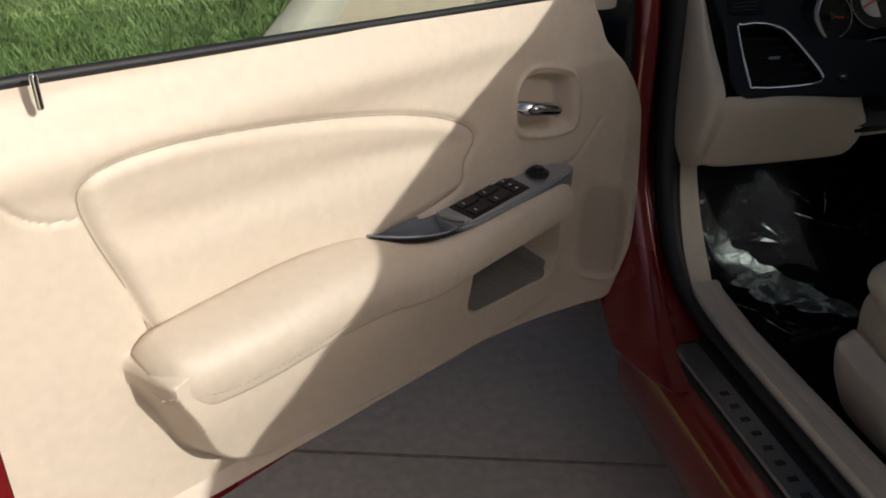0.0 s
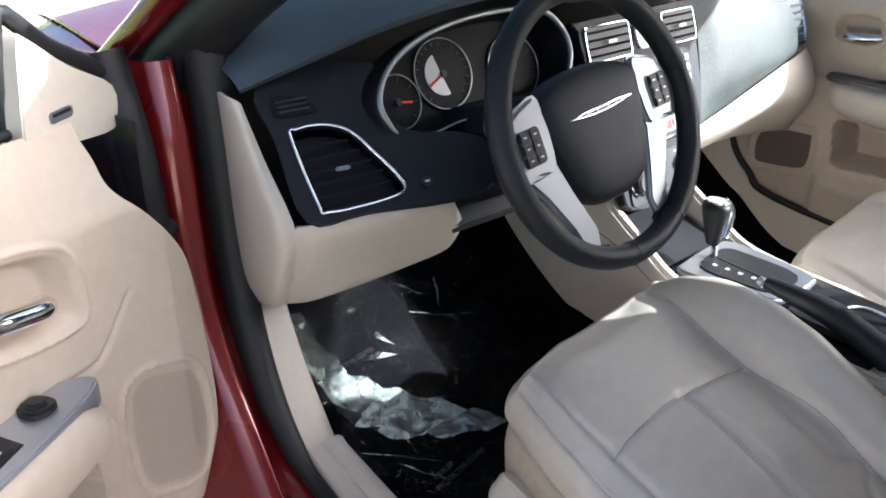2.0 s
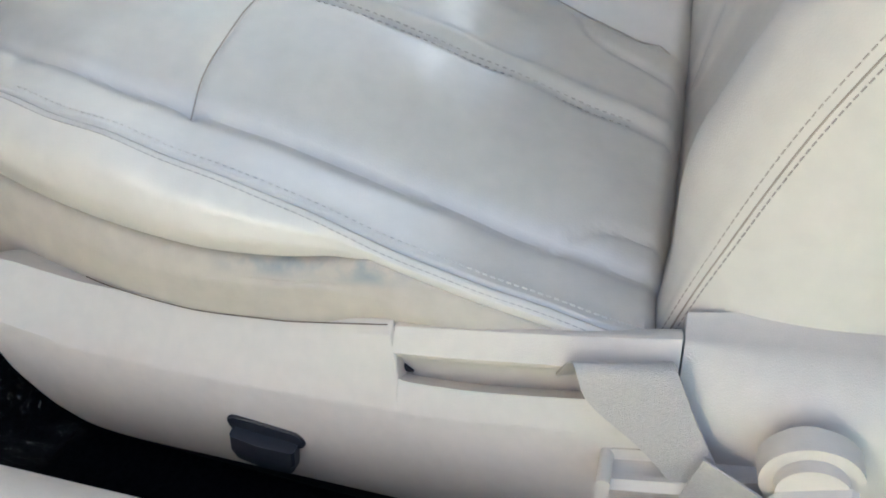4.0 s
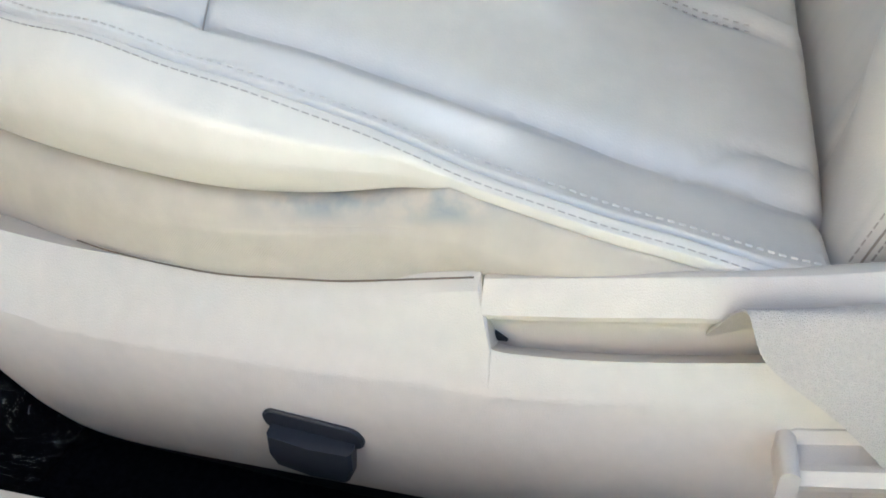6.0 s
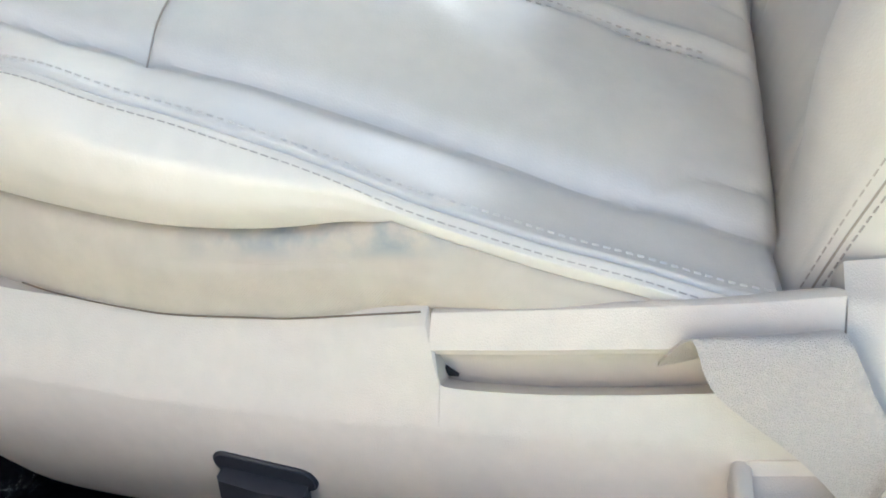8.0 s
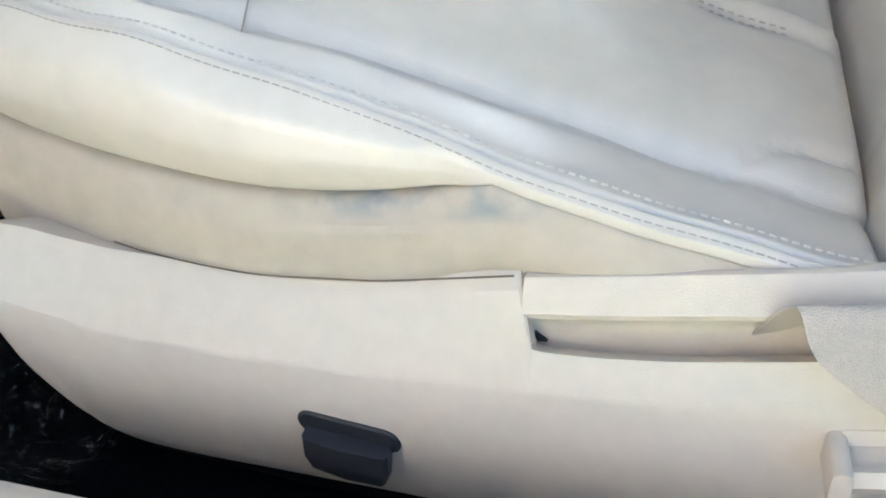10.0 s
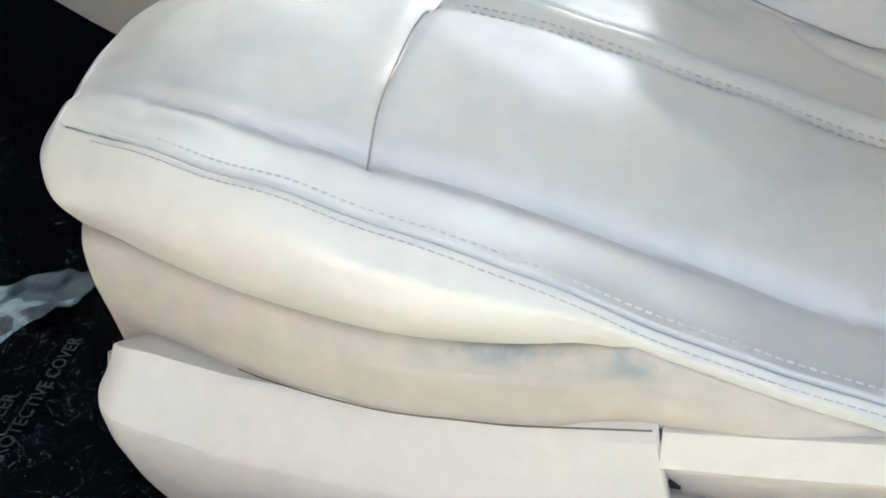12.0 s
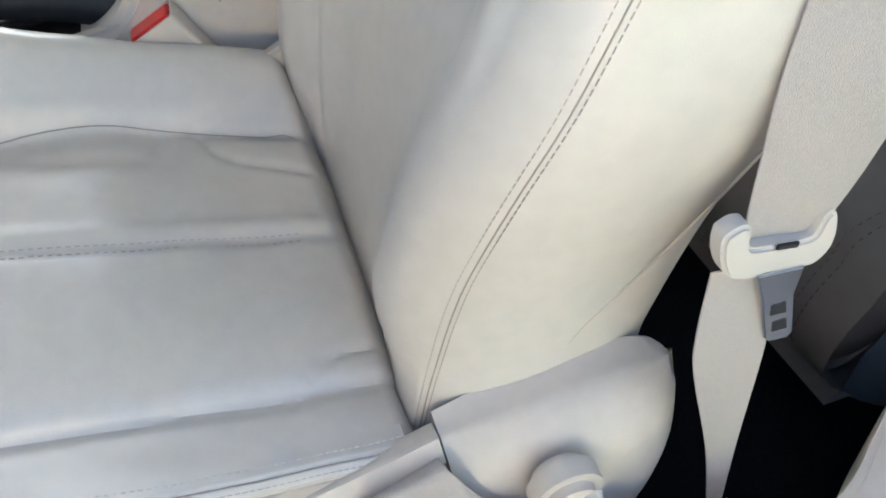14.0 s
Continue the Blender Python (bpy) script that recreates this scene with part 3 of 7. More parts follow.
    # wing mirror: shell, glass, and the arm that carries it
    g0, hx, nz = dp(0.147, 1.076, -0.170), np.array((-0.813, 0.582, 0.0)), np.array((-0.58, -0.81, 0.07))
    shape = catmull([(-0.088, 0.055), (-0.02, 0.072), (0.06, 0.070), (0.090, 0.052), (0.092, 0.0), (0.074, -0.050), (0.04, -0.066), (-0.03, -0.076), (-0.082, -0.074), (-0.092, -0.03), (-0.092, 0.02)], 5, True)
    ring = lambda s, d, lift=0.0: [g0 + hx * (x * s) + np.array((0, 0, y * 0.78 * s + lift)) + nz * d for x, y in shape]
    shell = loft("mirror_shell", [ring(0.3, -0.085), ring(0.75, -0.075), ring(1.05, -0.05), ring(1.16, -0.015), ring(1.18, 0.008), ring(1.13, 0.014), ring(1.02, 0.004), ring(0.97, -0.004)], BLACK, door, "dark wing mirror shell", 3, angle=50)
    loft("mirror_glass", [ring(0.985, -0.003), ring(0.985, -0.001)], MIRROR, shell, "mirror glass reflecting the lawn", 1)
    loft("mirror_arm", [[dp(0.10, z, w) for z, w in ((1.0, -0.05), (1.06, -0.05), (1.085, -0.07), (1.06, -0.10), (1.0, -0.10))], [dp(0.09, z, w) for z, w in ((1.015, -0.08), (1.08, -0.08), (1.11, -0.11), (1.08, -0.15), (1.02, -0.14))], [dp(0.10, z, w) for z, w in ((1.02, -0.10), (1.10, -0.10), (1.14, -0.14), (1.10, -0.19), (1.02, -0.18))]], GREY, shell, "satin mirror arm", 4)
    return door


driver_door()


# ---------------------------------------------------------------- front seats
SY = np.array([-0.03, 0.0, 0.09, 0.18, 0.26, 0.34, 0.42, 0.49, 0.54])
# height of the cushion over its length: outer piping, outer valley, middle, inner seam, inner bolster crest
SZ = np.array([[0.455, 0.462, 0.483, 0.508, 0.537, 0.560, 0.572, 0.574, 0.570],
               [0.448, 0.455, 0.474, 0.502, 0.527, 0.548, 0.566, 0.574, 0.570],
               [0.470, 0.478, 0.508, 0.537, 0.563, 0.582, 0.597, 0.600, 0.590],
               [0.496, 0.505, 0.527, 0.550, 0.572, 0.589, 0.611, 0.624, 0.612],
               [0.520, 0.540, 0.578, 0.615, 0.652, 0.672, 0.674, 0.655, 0.625]])
BACK = np.array(catmull([(0.38, 0.030, 0.200), (0.45, 0.020, 0.204), (0.50, 0.007, 0.209), (0.55, -0.008, 0.215), (0.60, -0.022, 0.225), (0.65, -0.038, 0.241), (0.70, -0.058, 0.256), (0.75, -0.085, 0.264), (0.85, -0.138, 0.264), (1.0, -0.205, 0.248), (1.2, -0.29, 0.20)], 8))
WEAR_LINE = [(-0.515, 0.343), (-0.43, 0.349), (-0.36, 0.349), (-0.29, 0.340), (-0.222, 0.331)]


def piping_x(y):
    """The outer seam of the cushion in plan."""
    return -0.577 + 0.9 * np.clip(np.asarray(y, float) - 0.3, 0, 1) ** 2


def corner_drop(x):
    """How far the front edge of the cushion falls back towards its outer corner."""
    return 0.032 * np.clip((-0.43 - np.asarray(x, float)) / 0.110, 0, 1.05) ** 3.0


def lerp_rows(y, k):
    """Row k of the heights at y, by a smooth line."""
    c = catmull(np.stack([SY, SZ[k]], 1), 12)
    return np.interp(y, c[:, 0], c[:, 1])


def car_seat(name, label, full=True):
    seat = thing(name, label, "car seat", "front seats", at=(-0.36, 0.2, 0.2))
    # cushion top, nose and inner side as one cover
    nu, nv = 190, 150
    t = np.linspace(0, 1, nv)
    y_top = np.interp(t, [0, 0.8], [-0.03, 0.54])
    P = np.zeros((nu, nv, 3))
    for j in range(nv):
        y = float(y_top[j])
        z = [float(lerp_rows(y, k)) for k in range(5)]
        front = float(step(np.array(y), 0.34, 0.54))
        px = float(piping_x(y - 0.032 * front))
        z[0] = float(lerp_rows(y - 0.032 * front, 0))
        pull = 0.028 * max(0, (y - 0.44) / 0.1) ** 2
        fold = 1 - 0.8 * float(step(np.array(y), 0.40, 0.53))
        rise, fx = z[2] - z[1], -0.5115 + 0.018 * float(step(np.array(y), 0.42, 0.54))
        ctrl = [(px, z[0] - 0.0018), (px + 0.0022, z[0] + 0.0008), (px + 0.0060, z[0] + 0.0002), (px + 0.022, z[0] - 0.0008 - 0.30 * (z[0] - z[1])), (fx - 0.014, z[1] + 0.0014), (fx, z[1] - 0.0030 * fold), (fx + 0.008, z[1] + (0.006 + 0.05 * rise) * fold + 0.1 * rise * (1 - fold)), (fx + 0.022, z[1] + (0.30 + 0.10 * fold) * rise), (-0.455, z[1] + (0.55 + 0.12 * fold) * rise), (-0.41, z[1] + 0.87 * rise), (-0.36, z[2]), (-0.285, z[2] + 0.35 * (z[3] - z[2])), (-0.228, z[3]), (-0.205, z[3] + 0.45 * (z[4] - z[3])), (-0.172 - pull * 0.3, z[4]), (-0.142 - pull * 0.6, z[4] - 0.012), (-0.125 - pull, z[4] - 0.05), (-0.123 - pull, z[4] - 0.10), (-0.13 - pull, 0.43)]
        c = catmull(ctrl, 12)
        d = np.r_[0, np.cumsum(np.linalg.norm(np.diff(c, axis=0), axis=1))]
        s = np.r_[np.linspace(0, 0.028, 28), np.linspace(0.031, d[-1], nu - 28)]
        P[:, j, 0], P[:, j, 2] = np.interp(s, d, c[:, 0]), np.interp(s, d, c[:, 1])
        P[:, j, 1] = y - front * corner_drop(P[:, j, 0])
    # the nose: bulging in the middle, rolled under, turning with the outer corner
    j0 = int(np.searchsorted(t, 0.8))
    base = P[:, j0 - 1].copy()
    way = np.gradient(base[:, :2], axis=0)
    way /= np.maximum(np.linalg.norm(way, axis=1, keepdims=True), 1e-9)
    out = np.where((base[:, 0] < -0.42)[:, None], np.stack([-way[:, 1], way[:, 0]], 1), (0.0, 1.0))
    mid = np.clip(1 - np.abs((base[:, 0] + 0.35) / 0.24) ** 3, 0, 1)
    reach = (0.020 * mid + 0.012) * (1 - 0.35 * step(-0.40 - base[:, 0], 0, 0.06))
    for j in range(j0, nv):
        q = (j - j0 + 1) / (nv - j0)
        ang = min(q / 0.55, 1) * math.pi / 2
        drop = np.maximum(base[:, 2] - 0.06, 0.44)
        z = base[:, 2] - (base[:, 2] - drop) * (1 - math.cos(ang)) * 0.9
        go = reach * math.sin(ang)
        if q > 0.55:
            f = (q - 0.55) / 0.45
            z = z - f * (z - 0.43)
            go = go - (0.045 + 0.035 * step(-0.40 - base[:, 0], 0, 0.06)) * f
        P[:, j, 0], P[:, j, 1], P[:, j, 2] = base[:, 0] + out[:, 0] * go, base[:, 1] + out[:, 1] * go, z
    x, y, z = P[:, :, 0], P[:, :, 1], P[:, :, 2]
    top = np.gradient(P, axis=0)[:, :, 0] > 0
    bend = catmull(WEAR_LINE, 8)
    cut = 0.0035 * np.exp(-(seg_dist(x, y, bend) / 0.0030) ** 2) + 0.0022 * np.exp(-(seg_dist(x, y, bend) / 0.011) ** 2) * (0.5 + step(x, -0.42, -0.32))
    mid_line = catmull([(-0.358, 0.350), (-0.362, 0.25), (-0.366, 0.12), (-0.372, 0.0)], 8)
    dm = seg_dist(x, y, mid_line)
    cut += 0.004 * np.exp(-(dm / 0.006) ** 2) - 0.004 * np.exp(-((dm - 0.016) / 0.009) ** 2) * step(x, -0.372, -0.354) * step(0.345 - y, 0, 0.02)
    bol = catmull([(-0.205, 0.535), (-0.215, 0.46), (-0.222, 0.33), (-0.214, 0.2), (-0.225, 0.1), (-0.24, 0.0)], 8)
    cut += (0.0045 * np.exp(-(seg_dist(x, y, bol) / 0.006) ** 2) + 0.0075 * np.exp(-(seg_dist(x, y, bol) / 0.020) ** 2)) * (z > 0.45)
    for line, deep, wide in (([(-0.502, 0.083), (-0.488, 0.062), (-0.485, 0.03)], 0.004, 0.004), ([(-0.502, 0.083), (-0.52, 0.10)], 0.002, 0.004), ([(-0.225, 0.12), (-0.26, 0.10), (-0.29, 0.03)], 0.004, 0.005), ([(-0.23, 0.15), (-0.255, 0.17), (-0.25, 0.26)], 0.004, 0.010), ([(-0.275, 0.36), (-0.285, 0.39), (-0.26, 0.43)], 0.003, 0.010), ([(-0.52, 0.47), (-0.49, 0.48)], 0.002, 0.004)):
        cut += deep * np.exp(-(seg_dist(x, y, catmull(line, 5)) / wide) ** 2)
    puff = 0.006 * np.exp(-((x + 0.29) / 0.05) ** 2 - ((y - 0.25) / 0.09) ** 2) + 0.004 * np.exp(-((x + 0.44) / 0.06) ** 2 - ((y - 0.2) / 0.12) ** 2)
    rng = np.random.default_rng(7)
    ripple = sum(0.0005 * np.sin(x * rng.uniform(-70, 70) + y * rng.uniform(-90, 90) + rng.uniform(0, 6)) for _ in range(6))
    P[:, :, 2] += np.where(top, puff + ripple - cut - 0.050 * step(0.032 - y, 0, 0.024), 0)
    cover = part("cushion_cover", sheet_bm(P, 0.006), LEATHER, seat, "creased beige leather cushion")
    # dark thread sunk in the seams, paired rows of stitching
    def on_top(line, dx=0.0, up=0.0):
        out = []
        for lx, ly in line:
            k = int(np.argmin(np.abs(P[nu // 2, :j0, 1] - ly)))
            m = P[:, k]
            o = np.argsort(m[: int(nu * 0.8), 0])
            out.append((lx + dx, ly, float(np.interp(lx + dx, m[o, 0], m[o, 2])) + up))
        return out
    tube("cross_seam", on_top(bend[::2], up=0.0016), 0.0006, SOFTSEAM, cover, n=3, seg=6)
    tube("bolster_seam", on_top(bol[5::2], up=0.0008), 0.0006, SOFTSEAM, cover, n=3, seg=6)
    stitches("insert_stitching", on_top(mid_line[:-4:2], dx=0.004), THREAD, cover, 0.0035, 0.003, 0.0006)
    stitches("insert_stitching", on_top(mid_line[:-4:2], dx=-0.004), THREAD, cover, 0.0035, 0.003, 0.0006)
    # the stitched outer seam runs round the front corner: leather band, fold, woven cloth below it
    edge = [tuple(P[0, j]) for j in range(8, j0, 2)] + [tuple(P[i, j0 - 1]) for i in range(1, nu) if -0.549 < P[i, j0 - 1, 0] < -0.44][::4]
    edge = catmull(edge, 2)
    run = np.r_[0, np.cumsum(np.linalg.norm(np.diff(edge[:, :2], axis=0), axis=1))]
    turn_s = float(np.interp(0.478, edge[:, 1], run)) if edge[-1, 1] > 0.478 else run[-1]
    fold_z = catmull([(0.0, 0.468), (0.09, 0.488), (0.170, 0.5035), (0.20, 0.5005), (0.25, 0.4935), (0.30, 0.4925), (0.36, 0.497), (0.43, 0.503), (0.50, 0.509), (0.60, 0.510)], 10)
    low_z = catmull([(0.0, 0.442), (0.07, 0.446), (0.18, 0.448), (0.255, 0.440), (0.316, 0.434), (0.427, 0.428), (0.50, 0.405), (0.60, 0.40)], 10)
    tang = np.gradient(edge[:, :2], axis=0)
    for _ in range(6):
        tang[1:-1] = (tang[:-2] + tang[1:-1] * 2 + tang[2:]) / 4
    tang /= np.linalg.norm(tang, axis=1, keepdims=True)
    A, B = [], []
    for (ex, ey, ez), (tx, ty), sr in zip(edge, tang, run):
        nx, ny = -ty, tx
        bend_c = float(step(np.array(sr), turn_s - 0.04, turn_s + 0.03))
        ez = ez + 0.0018 * (1 - bend_c)
        fz = min(float(np.interp(sr, fold_z[:, 0], fold_z[:, 1])), ez - 0.010)
        lz = float(np.interp(sr, low_z[:, 0], low_z[:, 1]))
        room = ez - fz
        k = float(step(np.array(room), 0.011, 0.034))
        b = 0.0075 + (min(0.36 * room, 0.021) - 0.0075) * k
        welt = [(0.0, -0.0018), (0.0018, 0.0002), (0.0042, -0.0008), (0.0060, -0.0026)]
        full_b = np.array([(b * 0.72 + 0.002, -0.22 * room - 0.001), (b * 0.97, -0.42 * room), (b * 0.98, -0.60 * room), (b * 0.74, -0.80 * room), (b * 0.36, -0.975 * room), (-0.007, -0.99 * room)])
        thin_b = np.array([(0.0072, -0.26 * room - 0.001), (0.0075, -0.45 * room), (0.0076, -0.6 * room), (0.0076, -0.75 * room), (0.0074, -0.9 * room), (0.0062, -1.0 * room)])
        body_ = [tuple(q) for q in thin_b + (full_b - thin_b) * k]
        prof = catmull(welt + body_, 4)
        A.append([(ex + nx * n, ey + ny * n, ez + dz) for n, dz in prof])
        tall = fz - lz
        lip = np.array([(-0.008, -0.0015), (-0.0005, -0.0016), (0.0065, -0.0045), (0.0105, -0.012), (0.0135, -0.35 * tall), (0.0125, -0.62 * tall), (0.0120, -0.85 * tall), (0.0125, -tall)])
        flush = np.array([(0.0055, 0.0006), (0.0080, -0.0008), (0.0095, -0.10 * tall - 0.002), (0.0110, -0.22 * tall - 0.002), (0.0125, -0.45 * tall - 0.001), (0.0115, -0.65 * tall), (0.0070, -0.85 * tall), (0.0010, -tall)])
        mixp = flush + (lip - flush) * k
        mixp[:, 0] += bend_c * np.array([0, 0.001, 0.004, 0.005, 0.004, 0.003, 0.002, 0.0])
        B.append([(ex + nx * n, ey + ny * n, fz + dz) for n, dz in catmull(mixp, 4)])
    A, B = np.array(A), np.array(B)
    # shallow drawn creases along the cloth
    bs, bf = np.meshgrid(run, np.linspace(0, 1, B.shape[1]), indexing="ij")
    for at_f, s0, s1, deep in ((0.50, 0.13, 0.36, 0.0011), (0.60, 0.16, 0.27, 0.0008), (0.72, 0.22, 0.40, 0.0008)):
        B[:, :, 0] += deep * np.exp(-((bf - at_f - 0.12 * (bs - 0.2)) / 0.025) ** 2) * step(bs, s0, s0 + 0.05) * step(s1 - bs, 0, 0.05)
    part("side_band", sheet_bm(A, 0.003), LEATHER, cover, "rolled leather side band")
    part("cloth_side", sheet_bm(B, 0.003), FABRIC, cover, "scuffed woven cloth side panel")
    last = int(np.searchsorted(run, turn_s + 0.012))
    tube("outer_seam", [tuple(q) for q in edge[4:last:3] + np.array((0, 0, 0.0002))], 0.0005, SOFTSEAM, cover, "", 6, 2)
    stitches("outer_stitching", A[6:last, 11] + np.array((-0.0001, 0, 0.0001)), STITCH, cover, 0.0034, 0.0014, 0.00042, (0, 0, 0))
    k9 = 10
    stitches("inner_stitching", [tuple(P[k9, j] + np.array((0, 0, 0.0003))) for j in range(10, j0 - 14)], LEATHER, cover, 0.0028, 0.0022, 0.0006, (0, 0, 0))
    # backrest: soft side bolsters round a hollow middle, a stitched seam at the outer edge
    H = np.linspace(0.40, 1.19, 60)
    seam_y = lambda zz: np.interp(zz, BACK[:, 0], BACK[:, 1])
    wide = lambda zz: np.interp(zz, BACK[:, 0], BACK[:, 2])
    Q = []
    for zz in H:
        w, ye = float(wide(zz)), float(seam_y(zz))
        up = float(step(np.array(zz), 0.45, 0.58))
        over = max(0.0, (zz - 1.10) / 0.09)
        deep = 0.20 - 0.06 * max(0, zz - 0.6) - 0.05 * over ** 2
        half = [(w, 0.0), (w - 0.010, 0.005 + 0.011 * up), (w - 0.030, 0.006 + 0.026 * up), (w - 0.058, 0.004 + 0.030 * up), (w - 0.088, 0.002 + 0.017 * up), (w - 0.118, 0.001 + 0.001 * up), (0.06, 0.0 - 0.010 * up)]
        front = [(-x, y) for x, y in half] + half[::-1]
        side = [(w + 0.012, -0.035), (w + 0.016, -0.085), (w + 0.006, -deep + 0.05), (w - 0.035, -deep), (w * 0.4, -deep - 0.012)]
        ring = front + side + [(-x, y) for x, y in side[::-1]]
        c = catmull(ring, 9, True)
        # a seam down the middle and one at each bolster, faint creases
        groove = 0.003 * np.exp(-((c[:, 0] - 0.015) / 0.004) ** 2) + 0.003 * np.exp(-((np.abs(c[:, 0]) - w + 0.100) / 0.005) ** 2)
        y = c[:, 1] - np.where(c[:, 1] > -0.02, groove, 0) - 0.10 * over ** 2 * (c[:, 1] > -0.05)
        Q.append(np.stack([-0.352 + c[:, 0], ye + y, np.full(len(c), zz)], 1))
    Q = np.array(Q)
    bm = bmesh.new()
    R = [[bm.verts.new(v) for v in row] for row in Q]
    for a, b in zip(R, R[1:]):
        for k in range(len(a)):
            bm.faces.new((a[k], a[(k + 1) % len(a)], b[(k + 1) % len(a)], b[k]))
    bm.faces.new(R[0]); bm.faces.new(R[-1][::-1])
    back = part("backrest", bm, LEATHER, seat, "beige leather backrest with stitched edge", angle=60)
    # the seam follows the first column of the rings, the stitches run a finger's width to each side
    def rail(k):
        return catmull([Q[i][k] for i in range(4, len(Q) - 4, 3)], 3)
    tube("edge_seam", [Q[i][0] for i in range(4, len(Q) - 4, 3)], 0.0006, SOFTSEAM, back, n=3, seg=6, up=(1, 0, 0))
    stitches("edge_stitching", rail(2) + np.array((0.0, 0.0004, 0)), THREAD, back, 0.0034, 0.0018, 0.00045, (0, 0, 0))
    stitches("edge_stitching", rail(-1) + np.array((-0.0004, 0, 0)), STITCH, back, 0.0034, 0.0018, 0.0005, (0, 0, 0))
    tube("rear_seam", [(-0.352 - float(wide(q)) - 0.0150, float(seam_y(q)) - 0.085 - 0.05 * float(step(np.array(q), 0.5, 0.62)), q) for q in np.linspace(0.47, 1.1, 12)], 0.0009, THREAD, back, n=4, seg=6)
    # unseen head restraint on two posts, added to cast shade on the cushion
    rest = loft("shade_head_restraint", [[(-0.352 + dx, -0.335 + dy, zz) for dx, dy in round_box(w, d, 0.035)] for zz, w, d in ((1.205, 0.20, 0.08), (1.215, 0.25, 0.10), (1.28, 0.27, 0.11), (1.335, 0.25, 0.10), (1.35, 0.19, 0.075))], LEATHER, seat, "padded leather head restraint, unseen, added to cast shade", 4, angle=60)
    for dx in (-0.06, 0.06):
        drum("restraint_post", 0.006, 0.12, CHROME, rest, "chrome post", Matrix.Translation((-0.352 + dx, -0.335, 1.17)), 12, 0.001)
    if not full:
        return seat
    # moulded side shield
    prof = []
    PROFILE = ((0.498, 0.438, 0.434, 0.424, 0.40), (0.4965, 0.447, 0.435, 0.406, 0.62), (0.490, 0.4535, 0.433, 0.388, 0.85), (0.478, 0.456, 0.430, 0.364, 1.0), (0.463, 0.455, 0.425, 0.338, 1.0), (0.440, 0.451, 0.420, 0.316, 1.0), (0.40, 0.446, 0.414, 0.307, 1.0), (0.316, 0.444, 0.411, 0.305, 1.0), (0.25, 0.449, 0.411, 0.304, 1.0), (0.182, 0.461, 0.414, 0.303, 1.0))
    for q, zt, zc, zb, out in PROFILE:
        b = -0.56
        prof.append([(b, q, zt - 0.012), (b - 0.018 * out, q, zt - 0.003), (b - 0.026 * out, q, zt), (b - 0.034 * out, q, zt - 0.006), (b - 0.0565 * out, q, zc + 0.001), (b - 0.0580 * out, q, zc - 0.003), (b - 0.058 * out, q, (zc + zb) / 2 + 0.01), (b - 0.054 * out, q, zb + 0.022), (b - 0.046 * out, q, zb + 0.004), (b - 0.03 * out, q, zb), (b, q, zb + 0.01)])
    top_line = np.array([(q, zt) for q, zt, zc, zb, out in PROFILE])[::-1]
    # dark tube painting the contact shade between cloth and shield
    tube("shield_shade_line", [(float(piping_x(q)) - 0.0150, q, float(np.interp(q, top_line[:, 0], top_line[:, 1])) + 0.0006) for q in np.linspace(0.184, 0.41, 14)], 0.0005, SEAM_SHADE, seat, "dark line painting the contact shade above the shield", 6, 3)
    rear = []
    for q, zt, zc, zb in ((0.1740, 0.436, 0.414, 0.303), (0.168, 0.431, 0.414, 0.303), (0.12, 0.434, 0.418, 0.303), (0.06, 0.444, 0.428, 0.303), (0.0095, 0.455, 0.440, 0.303)):
        b = -0.56
        rear.append([(b - 0.026, q, zt - 0.014), (b - 0.042, q, zt - 0.004), (b - 0.0475, q, zt), (b - 0.0492, q, zt - 0.003), (b - 0.0565, q, zc + 0.001), (b - 0.058, q, zc - 0.003), (b - 0.058, q, (zc + zb) / 2 + 0.01), (b - 0.054, q, zb + 0.022), (b - 0.046, q, zb + 0.004), (b - 0.03, q, zb), (b, q, zb + 0.01)])
    fine = lambda L: list(np.array([catmull(np.array(L)[:, k], 5) for k in range(len(L[0]))]).transpose(1, 0, 2))
    shield = loft("side_shield", fine(prof) + fine(rear), TRIM, seat, "beige moulded side shield", n=1, angle=22)
    # the strip above the belt slot and the wall behind the slot
    loft("slot_strip", [[(-0.570, q, zt - 0.012), (-0.5865, q, zt - 0.0012), (-0.5905, q, zt - 0.0012), (-0.5970, q, zm), (-0.6000, q, zl + 0.001), (-0.5990, q, zl - 0.0025), (-0.5950, q, zl - 0.0055), (-0.5920, q, zl - 0.013), (-0.5900, q, zl - 0.032), (-0.570, q, zl - 0.032)] for q, zt, zm, zl in ((0.1795, 0.461, 0.451, 0.445), (0.13, 0.468, 0.457, 0.451), (0.09, 0.474, 0.463, 0.457), (0.05, 0.480, 0.468, 0.462), (0.0115, 0.488, 0.477, 0.470))], TRIM, shield, "", n=4, angle=35)
    # black wedge painting the shade in the slot's front corner
    slab("slot_corner_shade", [(0.1745, 0.425), (0.1745, 0.4305), (0.1685, 0.425)], BLACK, shield, "", lambda p: Vector((-0.5935 + p.z, p.x, p.y)), 0.003, 0)
    # recliner cover, knob and lever
    cov = []
